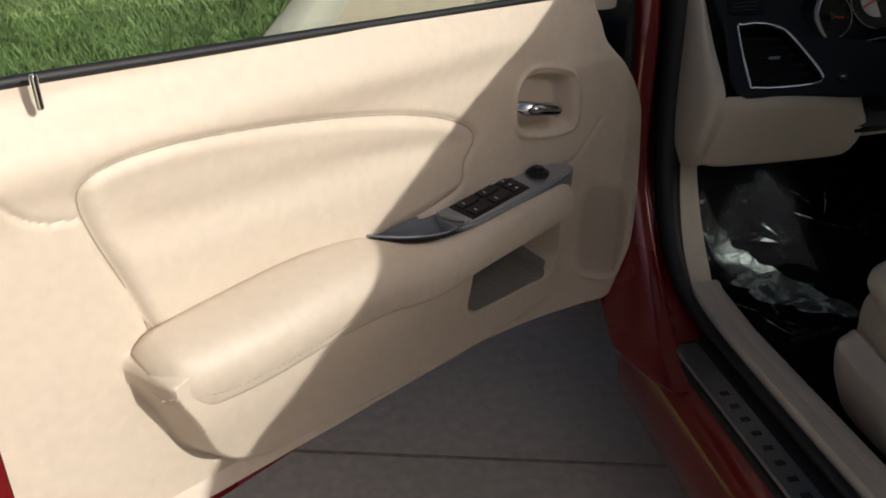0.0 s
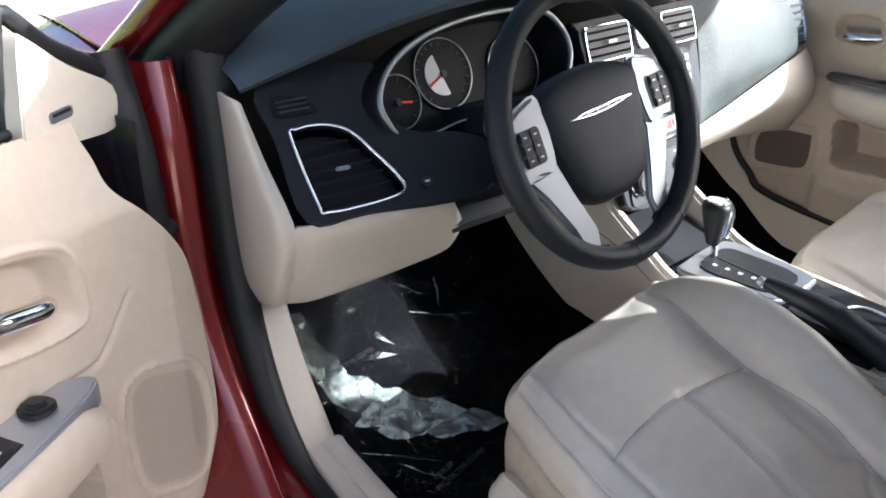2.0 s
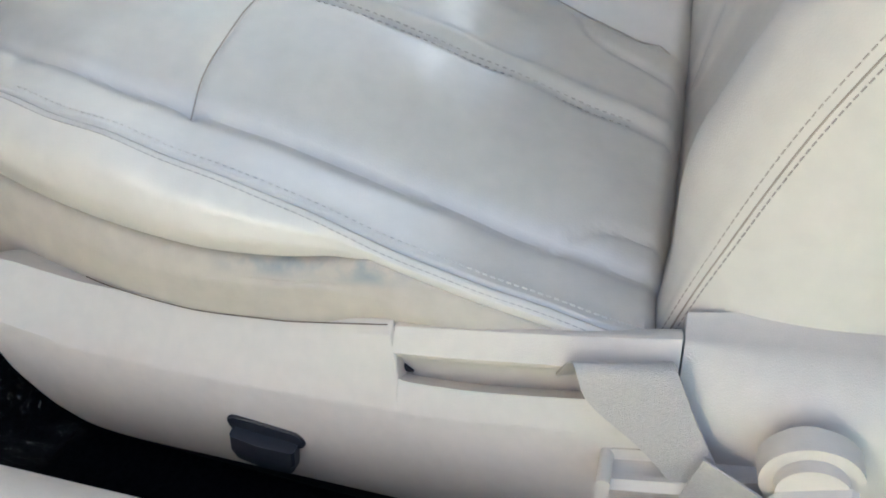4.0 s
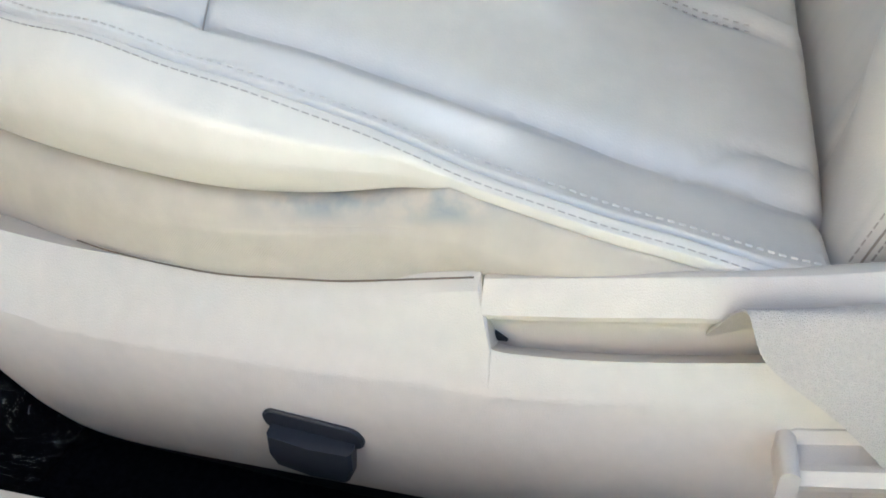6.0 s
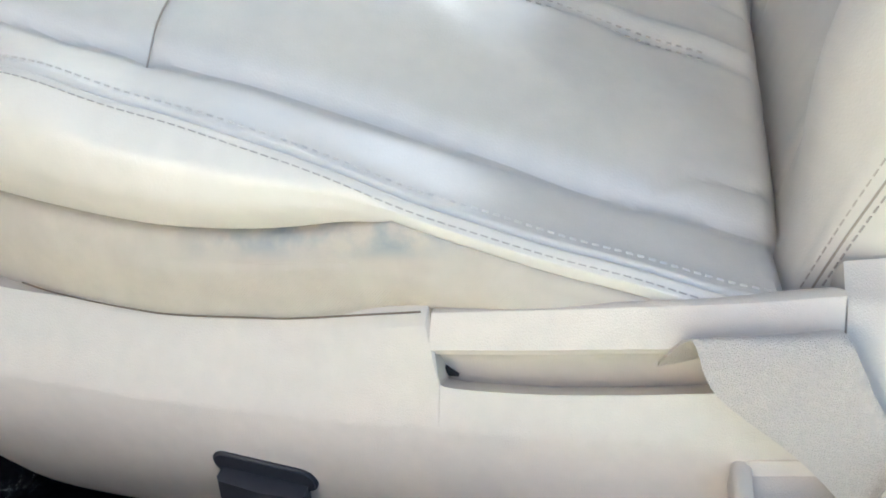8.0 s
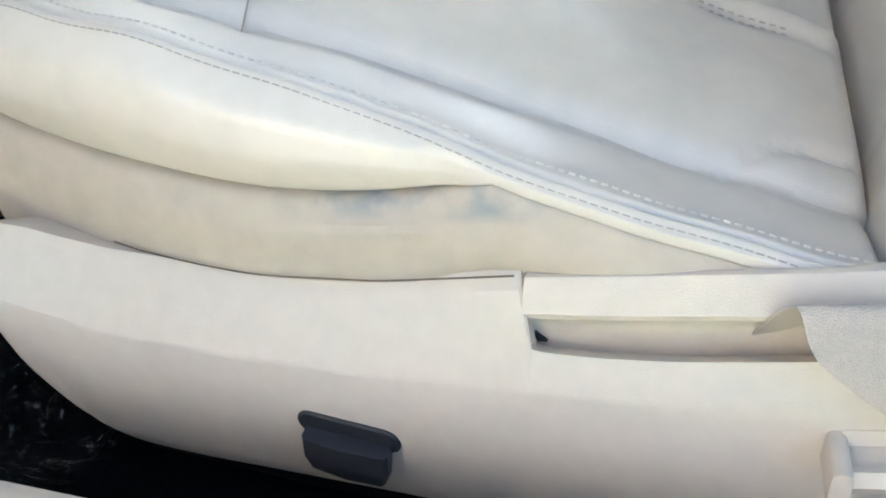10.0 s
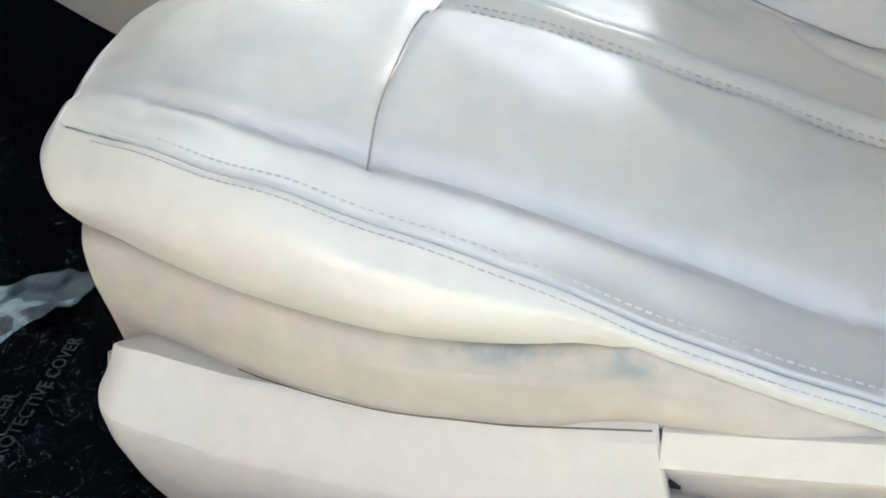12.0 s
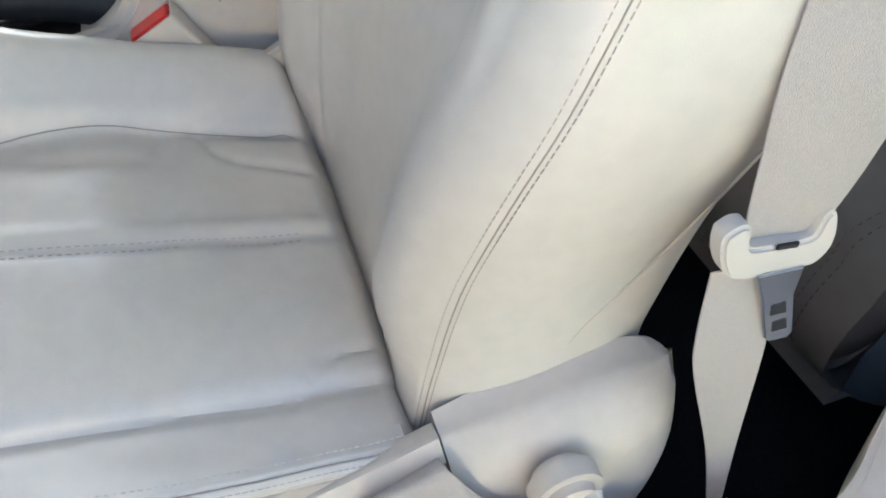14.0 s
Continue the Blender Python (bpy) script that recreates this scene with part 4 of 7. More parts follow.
    for q, zt, zc, zb, out in ((0.0102, 0.487, 0.445, 0.303, 0.0585), (-0.004, 0.4895, 0.447, 0.303, 0.060), (-0.02, 0.4925, 0.450, 0.303, 0.0615), (-0.06, 0.498, 0.455, 0.303, 0.066), (-0.10, 0.4995, 0.458, 0.308, 0.068), (-0.13, 0.495, 0.456, 0.335, 0.063), (-0.152, 0.486, 0.452, 0.368, 0.052), (-0.166, 0.474, 0.450, 0.408, 0.034), (-0.172, 0.456, 0.447, 0.436, 0.016)):
        b = -0.56
        flush_k = 0.87 + 0.13 * float(step(np.array(0.01 - q), 0, 0.05))
        cov.append([(b, q, zt - 0.012), (b - 0.022, q, zt - 0.004) if out > 0.03 else (b - 0.3 * out, q, zt), (b - 0.6 * out * flush_k, q, zt - 0.006), (b - 0.86 * out * flush_k, q, zt - 0.022), (b - 0.97 * out, q, zc), (b - out, q, zc - 0.02), (b - out, q, (zc + zb) / 2), (b - 0.95 * out, q, zb + 0.03), (b - 0.8 * out, q, zb + 0.006), (b - 0.5 * out, q, zb), (b, q, zb + 0.01)])
    loft("recliner_cover", cov, TRIM, shield, "", n=5, smooth_loops=2, angle=50)
    turn = Matrix.Translation((-0.640, -0.057, 0.455)) @ pose(0, 0, 0, 0, -90)
    kn = drum("recliner_knob", 0.026, 0.028, TRIM, shield, "round beige knob", turn, 40, 0.007, 0.0245)
    loft("recliner_lever", [[(-0.616, q, z + 0.010), (-0.616, q, z + 0.017 * k), (-0.619, q, z + 0.017 * k), (-0.621, q, z + 0.005), (-0.630, q, z + 0.003), (-0.632, q, z + 0.008 * k), (-0.636, q, z + 0.009 * k), (-0.639, q, z), (-0.636, q, z - 0.010 * k), (-0.616, q, z - 0.012 * k)] for q, z, k in ((0.042, 0.408, 0.55), (0.040, 0.408, 0.68), (0.03, 0.410, 0.68), (-0.01, 0.419, 0.7), (-0.06, 0.437, 0.8))], TRIM, shield, "hollow beige lever", 3, angle=35)
    loft("lever_tip", [[(x, 0.043 + dy, 0.4085 + dz) for dy, dz in round_box(0.008, 0.020, 0.0035, 3)] for x in (-0.614, -0.630, -0.640, -0.642)], TRIM, shield, "", 1)
    loft("knob_ridge", [[(-0.654, -0.057 + dy * k, 0.455 - 0.4 * dy * k + dz) for dy, dz in ((-0.020, 0), (-0.016, 0.004), (0.016, 0.004), (0.020, 0.0), (0.016, -0.004), (-0.016, -0.004))] for k in (1.0, 0.98)] + [[(-0.659, -0.057 + dy, 0.455 - 0.4 * dy + dz) for dy, dz in ((-0.018, 0), (-0.015, 0.002), (0.015, 0.002), (0.018, 0.0), (0.015, -0.002), (-0.015, -0.002))]], TRIM, kn, "", 1)
    # power switch
    sw = slab("power_switch", [(b + 0.13 * a, a) for a, b in round_box(0.057, 0.016, 0.0079)], SWITCH, seat, "black plastic power switch", Matrix.Translation((-0.6145, 0.269, 0.368)) @ pose(0, 0, 0, 0, -90), 0.0055, 0.002, 3)
    loft("switch_key", [[(-0.616, 0.269 + sy * 0.0235, 0.366 + 0.003 * sy), (-0.616 - d * 0.86, 0.269 + sy * 0.0235, 0.3655 + 0.003 * sy), (-0.616 - d, 0.269 + sy * 0.0235, 0.3545 + 0.003 * sy), (-0.616 - d * 0.84, 0.270 + sy * 0.0205, 0.343 + 0.003 * sy), (-0.616, 0.270 + sy * 0.0205, 0.341 + 0.003 * sy)] for sy, d in ((-1, 0.012), (-0.93, 0.0145), (0, 0.0165), (0.93, 0.0145), (1, 0.012))], SWITCH, sw, "", n=1, angle=25)
    # rails
    block("seat_rail", (0.03, 0.52, 0.035), BLACK, seat, "black steel seat rail", Matrix.Translation((-0.575, 0.175, 0.285)), 0.004)
    block("seat_rail", (0.03, 0.52, 0.06), BLACK, seat, "black steel seat rail", Matrix.Translation((-0.16, 0.175, 0.28)), 0.004)
    block("seat_pan", (0.40, 0.50, 0.10), BLACK, seat, "", Matrix.Translation((-0.36, 0.26, 0.37)), 0.02)
    return seat


car_seat("driver_seat", "worn beige leather driver's seat with wrinkled cushion and side shield")
other = car_seat("passenger_seat", "beige leather front passenger seat with sunlit bolster", False)
other.matrix_basis = Matrix.Translation((0.425, 0.17, 0.175))
block("seat_base", (0.40, 0.50, 0.16), BLACK, other, "", Matrix.Translation((0.425, 0.23, 0.325)), 0.02)

# ---------------------------------------------------------------- seat belt
belt = thing("seat_belt", "beige webbing seat belt hanging folded beside the seat", "seat belt", at=(-0.6, 0.0, 0.3))


def webbing(name, left, right, mat=BELT, label="", n=8):
    return patch(name, [left, [tuple((np.array(a) + np.array(b)) / 2) for a, b in zip(left, right)], right], mat, belt, label, (3, n), 0.0014)


webbing("lap_fold", [(-0.588, 0.080, 0.436), (-0.598, 0.077, 0.452), (-0.613, 0.068, 0.4755), (-0.620, 0.057, 0.456), (-0.628, 0.024, 0.434), (-0.636, -0.006, 0.405), (-0.642, -0.035, 0.37)],
        [(-0.586, 0.018, 0.455), (-0.596, 0.016, 0.472), (-0.613, 0.013, 0.4825), (-0.623, 0.001, 0.462), (-0.634, -0.016, 0.436), (-0.644, -0.033, 0.412), (-0.648, -0.052, 0.385)], BELT, "twisted lap webbing")
webbing("lap_lower", [(-0.638, 0.004, 0.402), (-0.648, -0.04, 0.385), (-0.654, -0.085, 0.365), (-0.652, -0.13, 0.340), (-0.646, -0.17, 0.325), (-0.640, -0.186, 0.330)],
        [(-0.640, -0.006, 0.450), (-0.652, -0.036, 0.444), (-0.660, -0.075, 0.428), (-0.660, -0.12, 0.392), (-0.650, -0.165, 0.354), (-0.642, -0.192, 0.340)], BELT, "lap webbing")
webbing("lap_riser", [(-0.640, -0.176, 0.335), (-0.641, -0.164, 0.43), (-0.640, -0.145, 0.53), (-0.640, -0.142, 0.57), (-0.638, -0.147, 0.622)],
        [(-0.641, -0.188, 0.335), (-0.642, -0.188, 0.43), (-0.643, -0.190, 0.53), (-0.642, -0.190, 0.57), (-0.638, -0.196, 0.612)], BELT, "lap webbing")
webbing("shoulder_belt", [(-0.634, -0.166, 0.632), (-0.634, -0.168, 0.69), (-0.636, -0.174, 0.771), (-0.64, -0.215, 0.95), (-0.63, -0.29, 1.15)],
        [(-0.636, -0.213, 0.622), (-0.648, -0.221, 0.68), (-0.656, -0.234, 0.76), (-0.65, -0.272, 0.94), (-0.63, -0.34, 1.14)], BELT, "shoulder webbing")
face = lambda p: Vector((-0.644 + p.z, -0.147 + 0.88 * (p.x + 0.147), 0.657 + 0.90 * (p.y - 0.652)))
tg = slab("belt_tongue", [tuple(q) for q in catmull([(-0.152, 0.650), (-0.160, 0.652), (-0.166, 0.647), (-0.167, 0.632), (-0.178, 0.627), (-0.204, 0.621), (-0.213, 0.622), (-0.2165, 0.634), (-0.222, 0.638), (-0.227, 0.630), (-0.229, 0.615), (-0.226, 0.603), (-0.216, 0.595), (-0.200, 0.598), (-0.180, 0.603), (-0.168, 0.603), (-0.155, 0.611), (-0.148, 0.628), (-0.147, 0.645)], 4, True)], WHITEP, belt, "pale plastic tongue cover", face, 0.014, 0.004, 3)
block("tongue_slot", (0.002, 0.014, 0.004), BLACK, tg, "", Matrix.Translation((-0.6435, -0.1875, 0.6305)) @ pose(0, 0, 0, 15), 0.0005)
slab("latch_plate", [(-0.174, 0.606), (-0.208, 0.600), (-0.2055, 0.576), (-0.213, 0.534), (-0.209, 0.529), (-0.195, 0.532), (-0.191, 0.537), (-0.181, 0.582)], STEEL, tg, "steel latch plate", lambda p: face(p) + Vector((-0.002, 0, 0)), 0.003, 0.0008)
for q in ((-0.1955, 0.5665), (-0.1995, 0.548)):
    slab("latch_hole", [(q[0] + a, q[1] + b) for a, b in ((-0.007, -0.0065), (0.005, -0.0045), (0.006, 0.0055), (-0.0045, 0.0045))], BLACK, tg, "", lambda p: face(p) + Vector((-0.0024, 0, 0)), 0.0038, 0)


# ---------------------------------------------------------------- car body
def axes(o, ex, ey):
    """A frame at o: x along ex, y near ey, z towards the viewer's side."""
    ex, ey = Vector(ex).normalized(), Vector(ey)
    ey = (ey - ex * ex.dot(ey)).normalized()
    ez = ex.cross(ey)
    return Matrix(((ex.x, ey.x, ez.x, o[0]), (ex.y, ey.y, ez.y, o[1]), (ex.z, ey.z, ez.z, o[2]), (0, 0, 0, 1)))


body = thing("car_body", "deep red convertible car body with open driver's doorway", "car", at=(0, 0, 0))
ybar = np.r_[-1.6, -0.9, -0.3, 0.2, 0.5, 0.66, 0.72]
part("rocker", sheet_bm([[(x, y, z) for y in ybar] for x, z in ((-0.78, 0.12), (-0.89, 0.16), (-0.920, 0.20), (-0.928, 0.26), (-0.918, 0.31), (-0.895, 0.342), (-0.872, 0.354), (-0.80, 0.356), (-0.76, 0.36))], 0.006), RED, body, "glossy red rocker panel")
black = part("sill_base", sheet_bm([[(x, y, z) for y in (-1.6, -0.5, 0.3, 0.69)] for x, z in ((-0.876, 0.352), (-0.872, 0.3615), (-0.80, 0.363), (-0.772, 0.375))], 0.004), BLACK, body, "black sill strip")
plate = part("sill_plate", sheet_bm([[(x, y, z) for y in (-0.35, 0.1, 0.618)] for x, z in ((-0.866, 0.3635), (-0.863, 0.3675), (-0.815, 0.3685), (-0.812, 0.3645))], 0.003), SCUFF, body, "worn metal scuff plate with dark lettering shapes")
for k in range(8):
    q = 0.46 - k * 0.036
    block("letter_shape", (0.017, 0.011, 0.0012), CUPGREY, plate, "", Matrix.Translation((-0.839, q, 0.3687)), 0)
tube("door_seal", [(-0.782, 0.945, 1.08), (-0.785, 0.925, 0.92), (-0.788, 0.912, 0.76), (-0.790, 0.885, 0.62), (-0.792, 0.83, 0.51), (-0.790, 0.765, 0.435), (-0.787, 0.68, 0.395), (-0.786, 0.4, 0.384), (-0.786, -0.4, 0.384), (-0.786, -1.5, 0.384)], [0.034, 0.033, 0.031, 0.028, 0.024, 0.019, 0.0135, 0.011, 0.011, 0.011], RUBBER, body, "black rubber door seal", 12, 8)
part("sill_trim", sheet_bm([[(x, y, z + (0.02 * max(0, y - 0.70) / 0.05)) for y in (-1.4, -0.5, 0.2, 0.60, 0.735, 0.752)] for x, z in ((-0.775, 0.37), (-0.774, 0.394), (-0.768, 0.402), (-0.745, 0.4035), (-0.740, 0.399), (-0.735, 0.4025), (-0.712, 0.402), (-0.703, 0.395), (-0.697, 0.33), (-0.695, 0.24))], 0.004), TRIM, body, "beige moulded sill trim")
part("kick_panel", sheet_bm(np.array([catmull(r, 5) for r in ([(-0.775, 0.945, 0.70), (-0.772, 0.91, 0.60), (-0.775, 0.855, 0.505), (-0.774, 0.79, 0.435), (-0.772, 0.735, 0.405), (-0.77, 0.70, 0.395)],
      [(-0.735, 0.95, 0.70), (-0.735, 0.915, 0.60), (-0.735, 0.86, 0.51), (-0.735, 0.80, 0.44), (-0.735, 0.745, 0.404), (-0.735, 0.70, 0.394)],
      [(-0.705, 0.95, 0.70), (-0.703, 0.925, 0.60), (-0.702, 0.875, 0.50), (-0.703, 0.81, 0.42), (-0.705, 0.77, 0.385), (-0.705, 0.70, 0.37)],
      [(-0.69, 1.10, 0.70), (-0.69, 1.0, 0.60), (-0.69, 0.93, 0.46), (-0.69, 0.84, 0.36), (-0.69, 0.77, 0.30), (-0.69, 0.70, 0.28)])]), 0.005), TRIM, body, "beige kick panel")
# red hinge pillar sweeping down into the rocker
rows = []
for z, dy, dx in ((1.03, 0.04, 0.005), (0.92, 0.01, 0.002), (0.80, 0.0, 0), (0.68, -0.005, 0.002), (0.57, -0.04, 0.004), (0.48, -0.10, 0.004), (0.415, -0.185, -0.006), (0.372, -0.28, -0.02), (0.35, -0.40, -0.04)):
    rows.append([(-0.93 + dx, 1.06 + dy, z), (-0.905 + dx, 0.965 + dy, z), (-0.880 + dx, 0.915 + dy, z), (-0.868 + dx, 0.902 + dy, z), (-0.842 + dx, 0.900 + dy, z), (-0.832 + dx, 0.91 + dy, z), (-0.826 + dx, 0.945 + dy, z), (-0.805 + dx, 0.955 + dy, z), (-0.780, 0.95 + dy, z)])
patch("hinge_pillar", rows, RED, body, "glossy red hinge pillar", (5, 3), 0.006)
for z in (0.80,):
    block("door_hinge", (0.03, 0.05, 0.035), BLACK, body, "black steel hinge", Matrix.Translation((-0.925, 0.885 - (0.05 if z < 0.6 else 0), z)) @ pose(0, 0, 0, 0, 0, 30), 0.008)
tube("hinge_boot", [(-0.86, 0.93, 0.80), (-0.90, 0.90, 0.79), (-0.935, 0.88, 0.80)], 0.016, RUBBER, body, "black wiring boot", 10, 4)
tube("pillar_seal", [(-0.920, 0.955, 1.05), (-0.912, 0.918, 0.9), (-0.912, 0.905, 0.75), (-0.905, 0.90, 0.62)], [0.030, 0.032, 0.030, 0.022], RUBBER, body, "", 8, 5)
# windscreen pillars, header, glass, wings and bonnet
tube("windscreen_pillar", [(-0.80, 1.06, 0.96), (-0.785, 0.99, 1.03), (-0.745, 0.86, 1.13), (-0.66, 0.64, 1.27), (-0.58, 0.44, 1.38)], [0.06, 0.055, 0.045, 0.04, 0.04], BLACK, body, "black trimmed windscreen pillar", 14, 6)
tube("windscreen_pillar", [(0.80, 1.06, 0.96), (0.785, 0.99, 1.03), (0.745, 0.86, 1.13), (0.66, 0.64, 1.27), (0.58, 0.44, 1.38)], [0.06, 0.055, 0.045, 0.04, 0.04], BLACK, body, "black trimmed windscreen pillar", 14, 6)
tube("pillar_skin", [(-0.875, 1.14, 0.97), (-0.845, 1.03, 1.05), (-0.80, 0.90, 1.15), (-0.70, 0.66, 1.30), (-0.61, 0.45, 1.41)], 0.024, RED, body, "glossy red pillar skin", 12, 6)
tube("pillar_trim", [(-0.868, 1.10, 1.005), (-0.838, 1.00, 1.085), (-0.79, 0.875, 1.18), (-0.69, 0.64, 1.325)], 0.007, CHROME, body, "bright trim strip", 8, 6)
tube("header", [(-0.58, 0.44, 1.38), (-0.3, 0.47, 1.41), (0, 0.48, 1.42), (0.3, 0.47, 1.41), (0.58, 0.44, 1.38)], 0.035, BLACK, body, "black windscreen header", 12, 4)
patch("windscreen", [[(-0.80, 1.12, 0.99), (-0.4, 1.30, 1.02), (0, 1.34, 1.03), (0.4, 1.30, 1.02), (0.80, 1.12, 0.99)], [(-0.69, 0.76, 1.20), (-0.35, 0.84, 1.24), (0, 0.86, 1.25), (0.35, 0.84, 1.24), (0.69, 0.76, 1.20)], [(-0.58, 0.44, 1.38), (-0.3, 0.47, 1.41), (0, 0.48, 1.42), (0.3, 0.47, 1.41), (0.58, 0.44, 1.38)]], SCREEN, body, "tinted windscreen", (4, 3), 0.0)
patch("front_wing", [[(-0.93, 0.96, 0.40), (-0.95, 1.3, 0.45), (-0.93, 1.8, 0.55), (-0.85, 2.4, 0.55)], [(-0.945, 0.98, 0.70), (-0.965, 1.3, 0.72), (-0.95, 1.8, 0.75), (-0.86, 2.4, 0.70)], [(-0.92, 1.0, 0.93), (-0.94, 1.3, 0.93), (-0.90, 1.8, 0.90), (-0.80, 2.4, 0.80)], [(-0.86, 1.06, 0.985), (-0.84, 1.3, 0.985), (-0.78, 1.8, 0.95), (-0.68, 2.4, 0.83)]], RED, body, "sunlit red front wing", (5, 4), 0.006)
patch("bonnet", [[(-0.84, 1.18, 0.99), (-0.4, 1.32, 1.0), (0.4, 1.32, 1.0), (0.84, 1.18, 0.99)], [(-0.80, 1.7, 0.965), (-0.4, 1.75, 1.0), (0.4, 1.75, 1.0), (0.80, 1.7, 0.965)], [(-0.68, 2.4, 0.84), (-0.35, 2.5, 0.86), (0.35, 2.5, 0.86), (0.68, 2.4, 0.84)]], RED, body, "sunlit red bonnet", (5, 4), 0.006)
block("firewall", (1.5, 0.06, 0.75), BLACK, body, "", Matrix.Translation((0, 1.24, 0.64)), 0.02)
# floor pan with its toe board, tunnel side rising to the console
fl = []
for y, z in ((-1.5, 0.24), (-0.7, 0.245), (0.0, 0.25), (0.3, 0.262), (0.55, 0.285), (0.75, 0.325), (0.88, 0.385), (1.0, 0.47), (1.1, 0.57), (1.2, 0.72)):
    fl.append([(-0.76, y, z + 0.02), (-0.68, y, z), (-0.4, y, z - 0.006), (-0.20, y, z + 0.01), (-0.12, y, z + 0.10), (0.12, y, z + 0.10), (0.20, y, z + 0.01), (0.4, y, z - 0.006), (0.68, y, z), (0.80, y, z + 0.05)])
patch("carpet", fl, CARPET, body, "black carpeted floor", (4, 3), 0.02)
# sill trim swelling inwards towards the rear, dark panel beside the rear seat
swell = catmull([(-0.708, -0.12), (-0.707, -0.17), (-0.704, -0.212), (-0.690, -0.255), (-0.663, -0.298), (-0.630, -0.352), (-0.61, -0.42), (-0.61, -0.60)], 4)
patch("rear_sill_swell", [[(-0.735, y, 0.4028) for x, y in swell], [(x - 0.016, y, 0.4035) for x, y in swell], [(x - 0.004, y, 0.400) for x, y in swell], [(x, y, 0.388) for x, y in swell], [(x + 0.006, y, 0.24) for x, y in swell]], TRIM, body, "grey-beige sill trim", (3, 1), 0.004)
patch("rear_side_panel", [[(-0.558, -0.372, 0.20), (-0.560, -0.376, 0.26), (-0.560, -0.385, 0.31), (-0.562, -0.40, 0.345)], [(-0.590, -0.40, 0.20), (-0.592, -0.41, 0.27), (-0.593, -0.42, 0.33), (-0.60, -0.44, 0.375)], [(-0.635, -0.50, 0.20), (-0.64, -0.51, 0.29), (-0.64, -0.52, 0.36), (-0.645, -0.54, 0.41)]], DASH, body, "dark side panel", (4, 4), 0.006)
# soft top and the closed rear of the cabin
patch("soft_top", [[(-0.60, 0.44, 1.387), (-0.3, 0.47, 1.425), (0.3, 0.47, 1.425), (0.60, 0.44, 1.387)], [(-0.60, -0.1, 1.405), (-0.3, -0.1, 1.46), (0.3, -0.1, 1.46), (0.60, -0.1, 1.405)], [(-0.58, -0.75, 1.37), (-0.3, -0.75, 1.43), (0.3, -0.75, 1.43), (0.58, -0.75, 1.37)], [(-0.62, -1.35, 1.12), (-0.3, -1.5, 1.15), (0.3, -1.5, 1.15), (0.62, -1.35, 1.12)], [(-0.66, -1.6, 0.95), (-0.3, -1.75, 0.95), (0.3, -1.75, 0.95), (0.66, -1.6, 0.95)]], CLOTH, body, "black fabric roof", (4, 4), 0.02)
# unseen pale sheet, added to bounce light down onto the seats
patch("bounce_headliner", [[(-0.55, 0.42, 1.355), (-0.3, 0.45, 1.39), (0.3, 0.45, 1.39), (0.55, 0.42, 1.355)], [(-0.55, -0.1, 1.375), (-0.3, -0.1, 1.425), (0.3, -0.1, 1.425), (0.55, -0.1, 1.375)], [(-0.56, -0.72, 1.34), (-0.3, -0.72, 1.395), (0.3, -0.72, 1.395), (0.56, -0.72, 1.34)]], BOUNCE_LINING, body, "added pale roof sheet, out of view, bouncing light onto the seats", (4, 4), 0.004)
# unseen rail, added on the passenger side to keep sun off the centre dash
loft("sun_block_rail", [[(x0 - 0.030, y, z1), (x0 - 0.024, y, z0 + 0.010), (x0, y, z0), (x0 + 0.020, y, z0 + 0.012), (x0 + 0.022, y, z1 + 0.02), (x0 - 0.004, y, z1 + 0.045)] for y, x0, z0, z1 in ((0.46, 0.60, 1.275, 1.345), (0.22, 0.62, 1.295, 1.36), (0.08, 0.620, 1.325, 1.37), (-0.02, 0.615, 1.360, 1.375))], CLOTH, body, "added black cloth rail, out of view, blocking sun from the dash", 4)
for s in (-1, 1):
    patch("rear_quarter", [[(s * 0.80, -0.42, 0.24), (s * 0.84, -0.62, 0.60), (s * 0.80, -0.75, 0.95)], [(s * 0.80, -1.1, 0.24), (s * 0.86, -1.15, 0.60), (s * 0.80, -1.2, 0.98)], [(s * 0.72, -1.8, 0.24), (s * 0.76, -1.8, 0.60), (s * 0.70, -1.8, 0.98)]], RED if s > 0 else TRIM, body, "beige rear quarter trim" if s < 0 else "", (4, 4), 0.03)
    patch("roof_quarter", [[(s * 0.80, -0.80, 0.95), (s * 0.60, -0.72, 1.36)], [(s * 0.78, -1.6, 0.95), (s * 0.64, -1.4, 1.10)]], CLOTH, body, "", (4, 4), 0.02)
block("rear_bulkhead", (1.5, 0.06, 0.9), CLOTH, body, "", Matrix.Translation((0, -1.75, 0.6)), 0.02)
# rear wings, boot and road wheels
for s in (-1, 1):
    patch("rear_wing", [[(s * 0.93, -0.55, 0.30), (s * 0.93, -1.2, 0.34), (s * 0.90, -1.9, 0.40), (s * 0.78, -2.35, 0.45)], [(s * 0.95, -0.62, 0.65), (s * 0.96, -1.2, 0.68), (s * 0.92, -1.9, 0.70), (s * 0.78, -2.4, 0.70)], [(s * 0.90, -0.75, 0.96), (s * 0.91, -1.2, 0.99), (s * 0.86, -1.9, 0.99), (s * 0.72, -2.38, 0.94)]], RED, body, "red rear wing", (4, 4), 0.02)
    for y in (1.62, -1.25):
        tyre = drum("road_wheel", 0.33, 0.21, RUBBER, body, "black tyre with silver rim", Matrix.Translation((s * 0.80, y, 0.33)) @ pose(0, 0, 0, 0, 90), 40, 0.03)
        drum("rim", 0.22, 0.215, SATIN, tyre, "silver rim", Matrix.Translation((s * 0.80, y, 0.33)) @ pose(0, 0, 0, 0, 90), 30, 0.01)
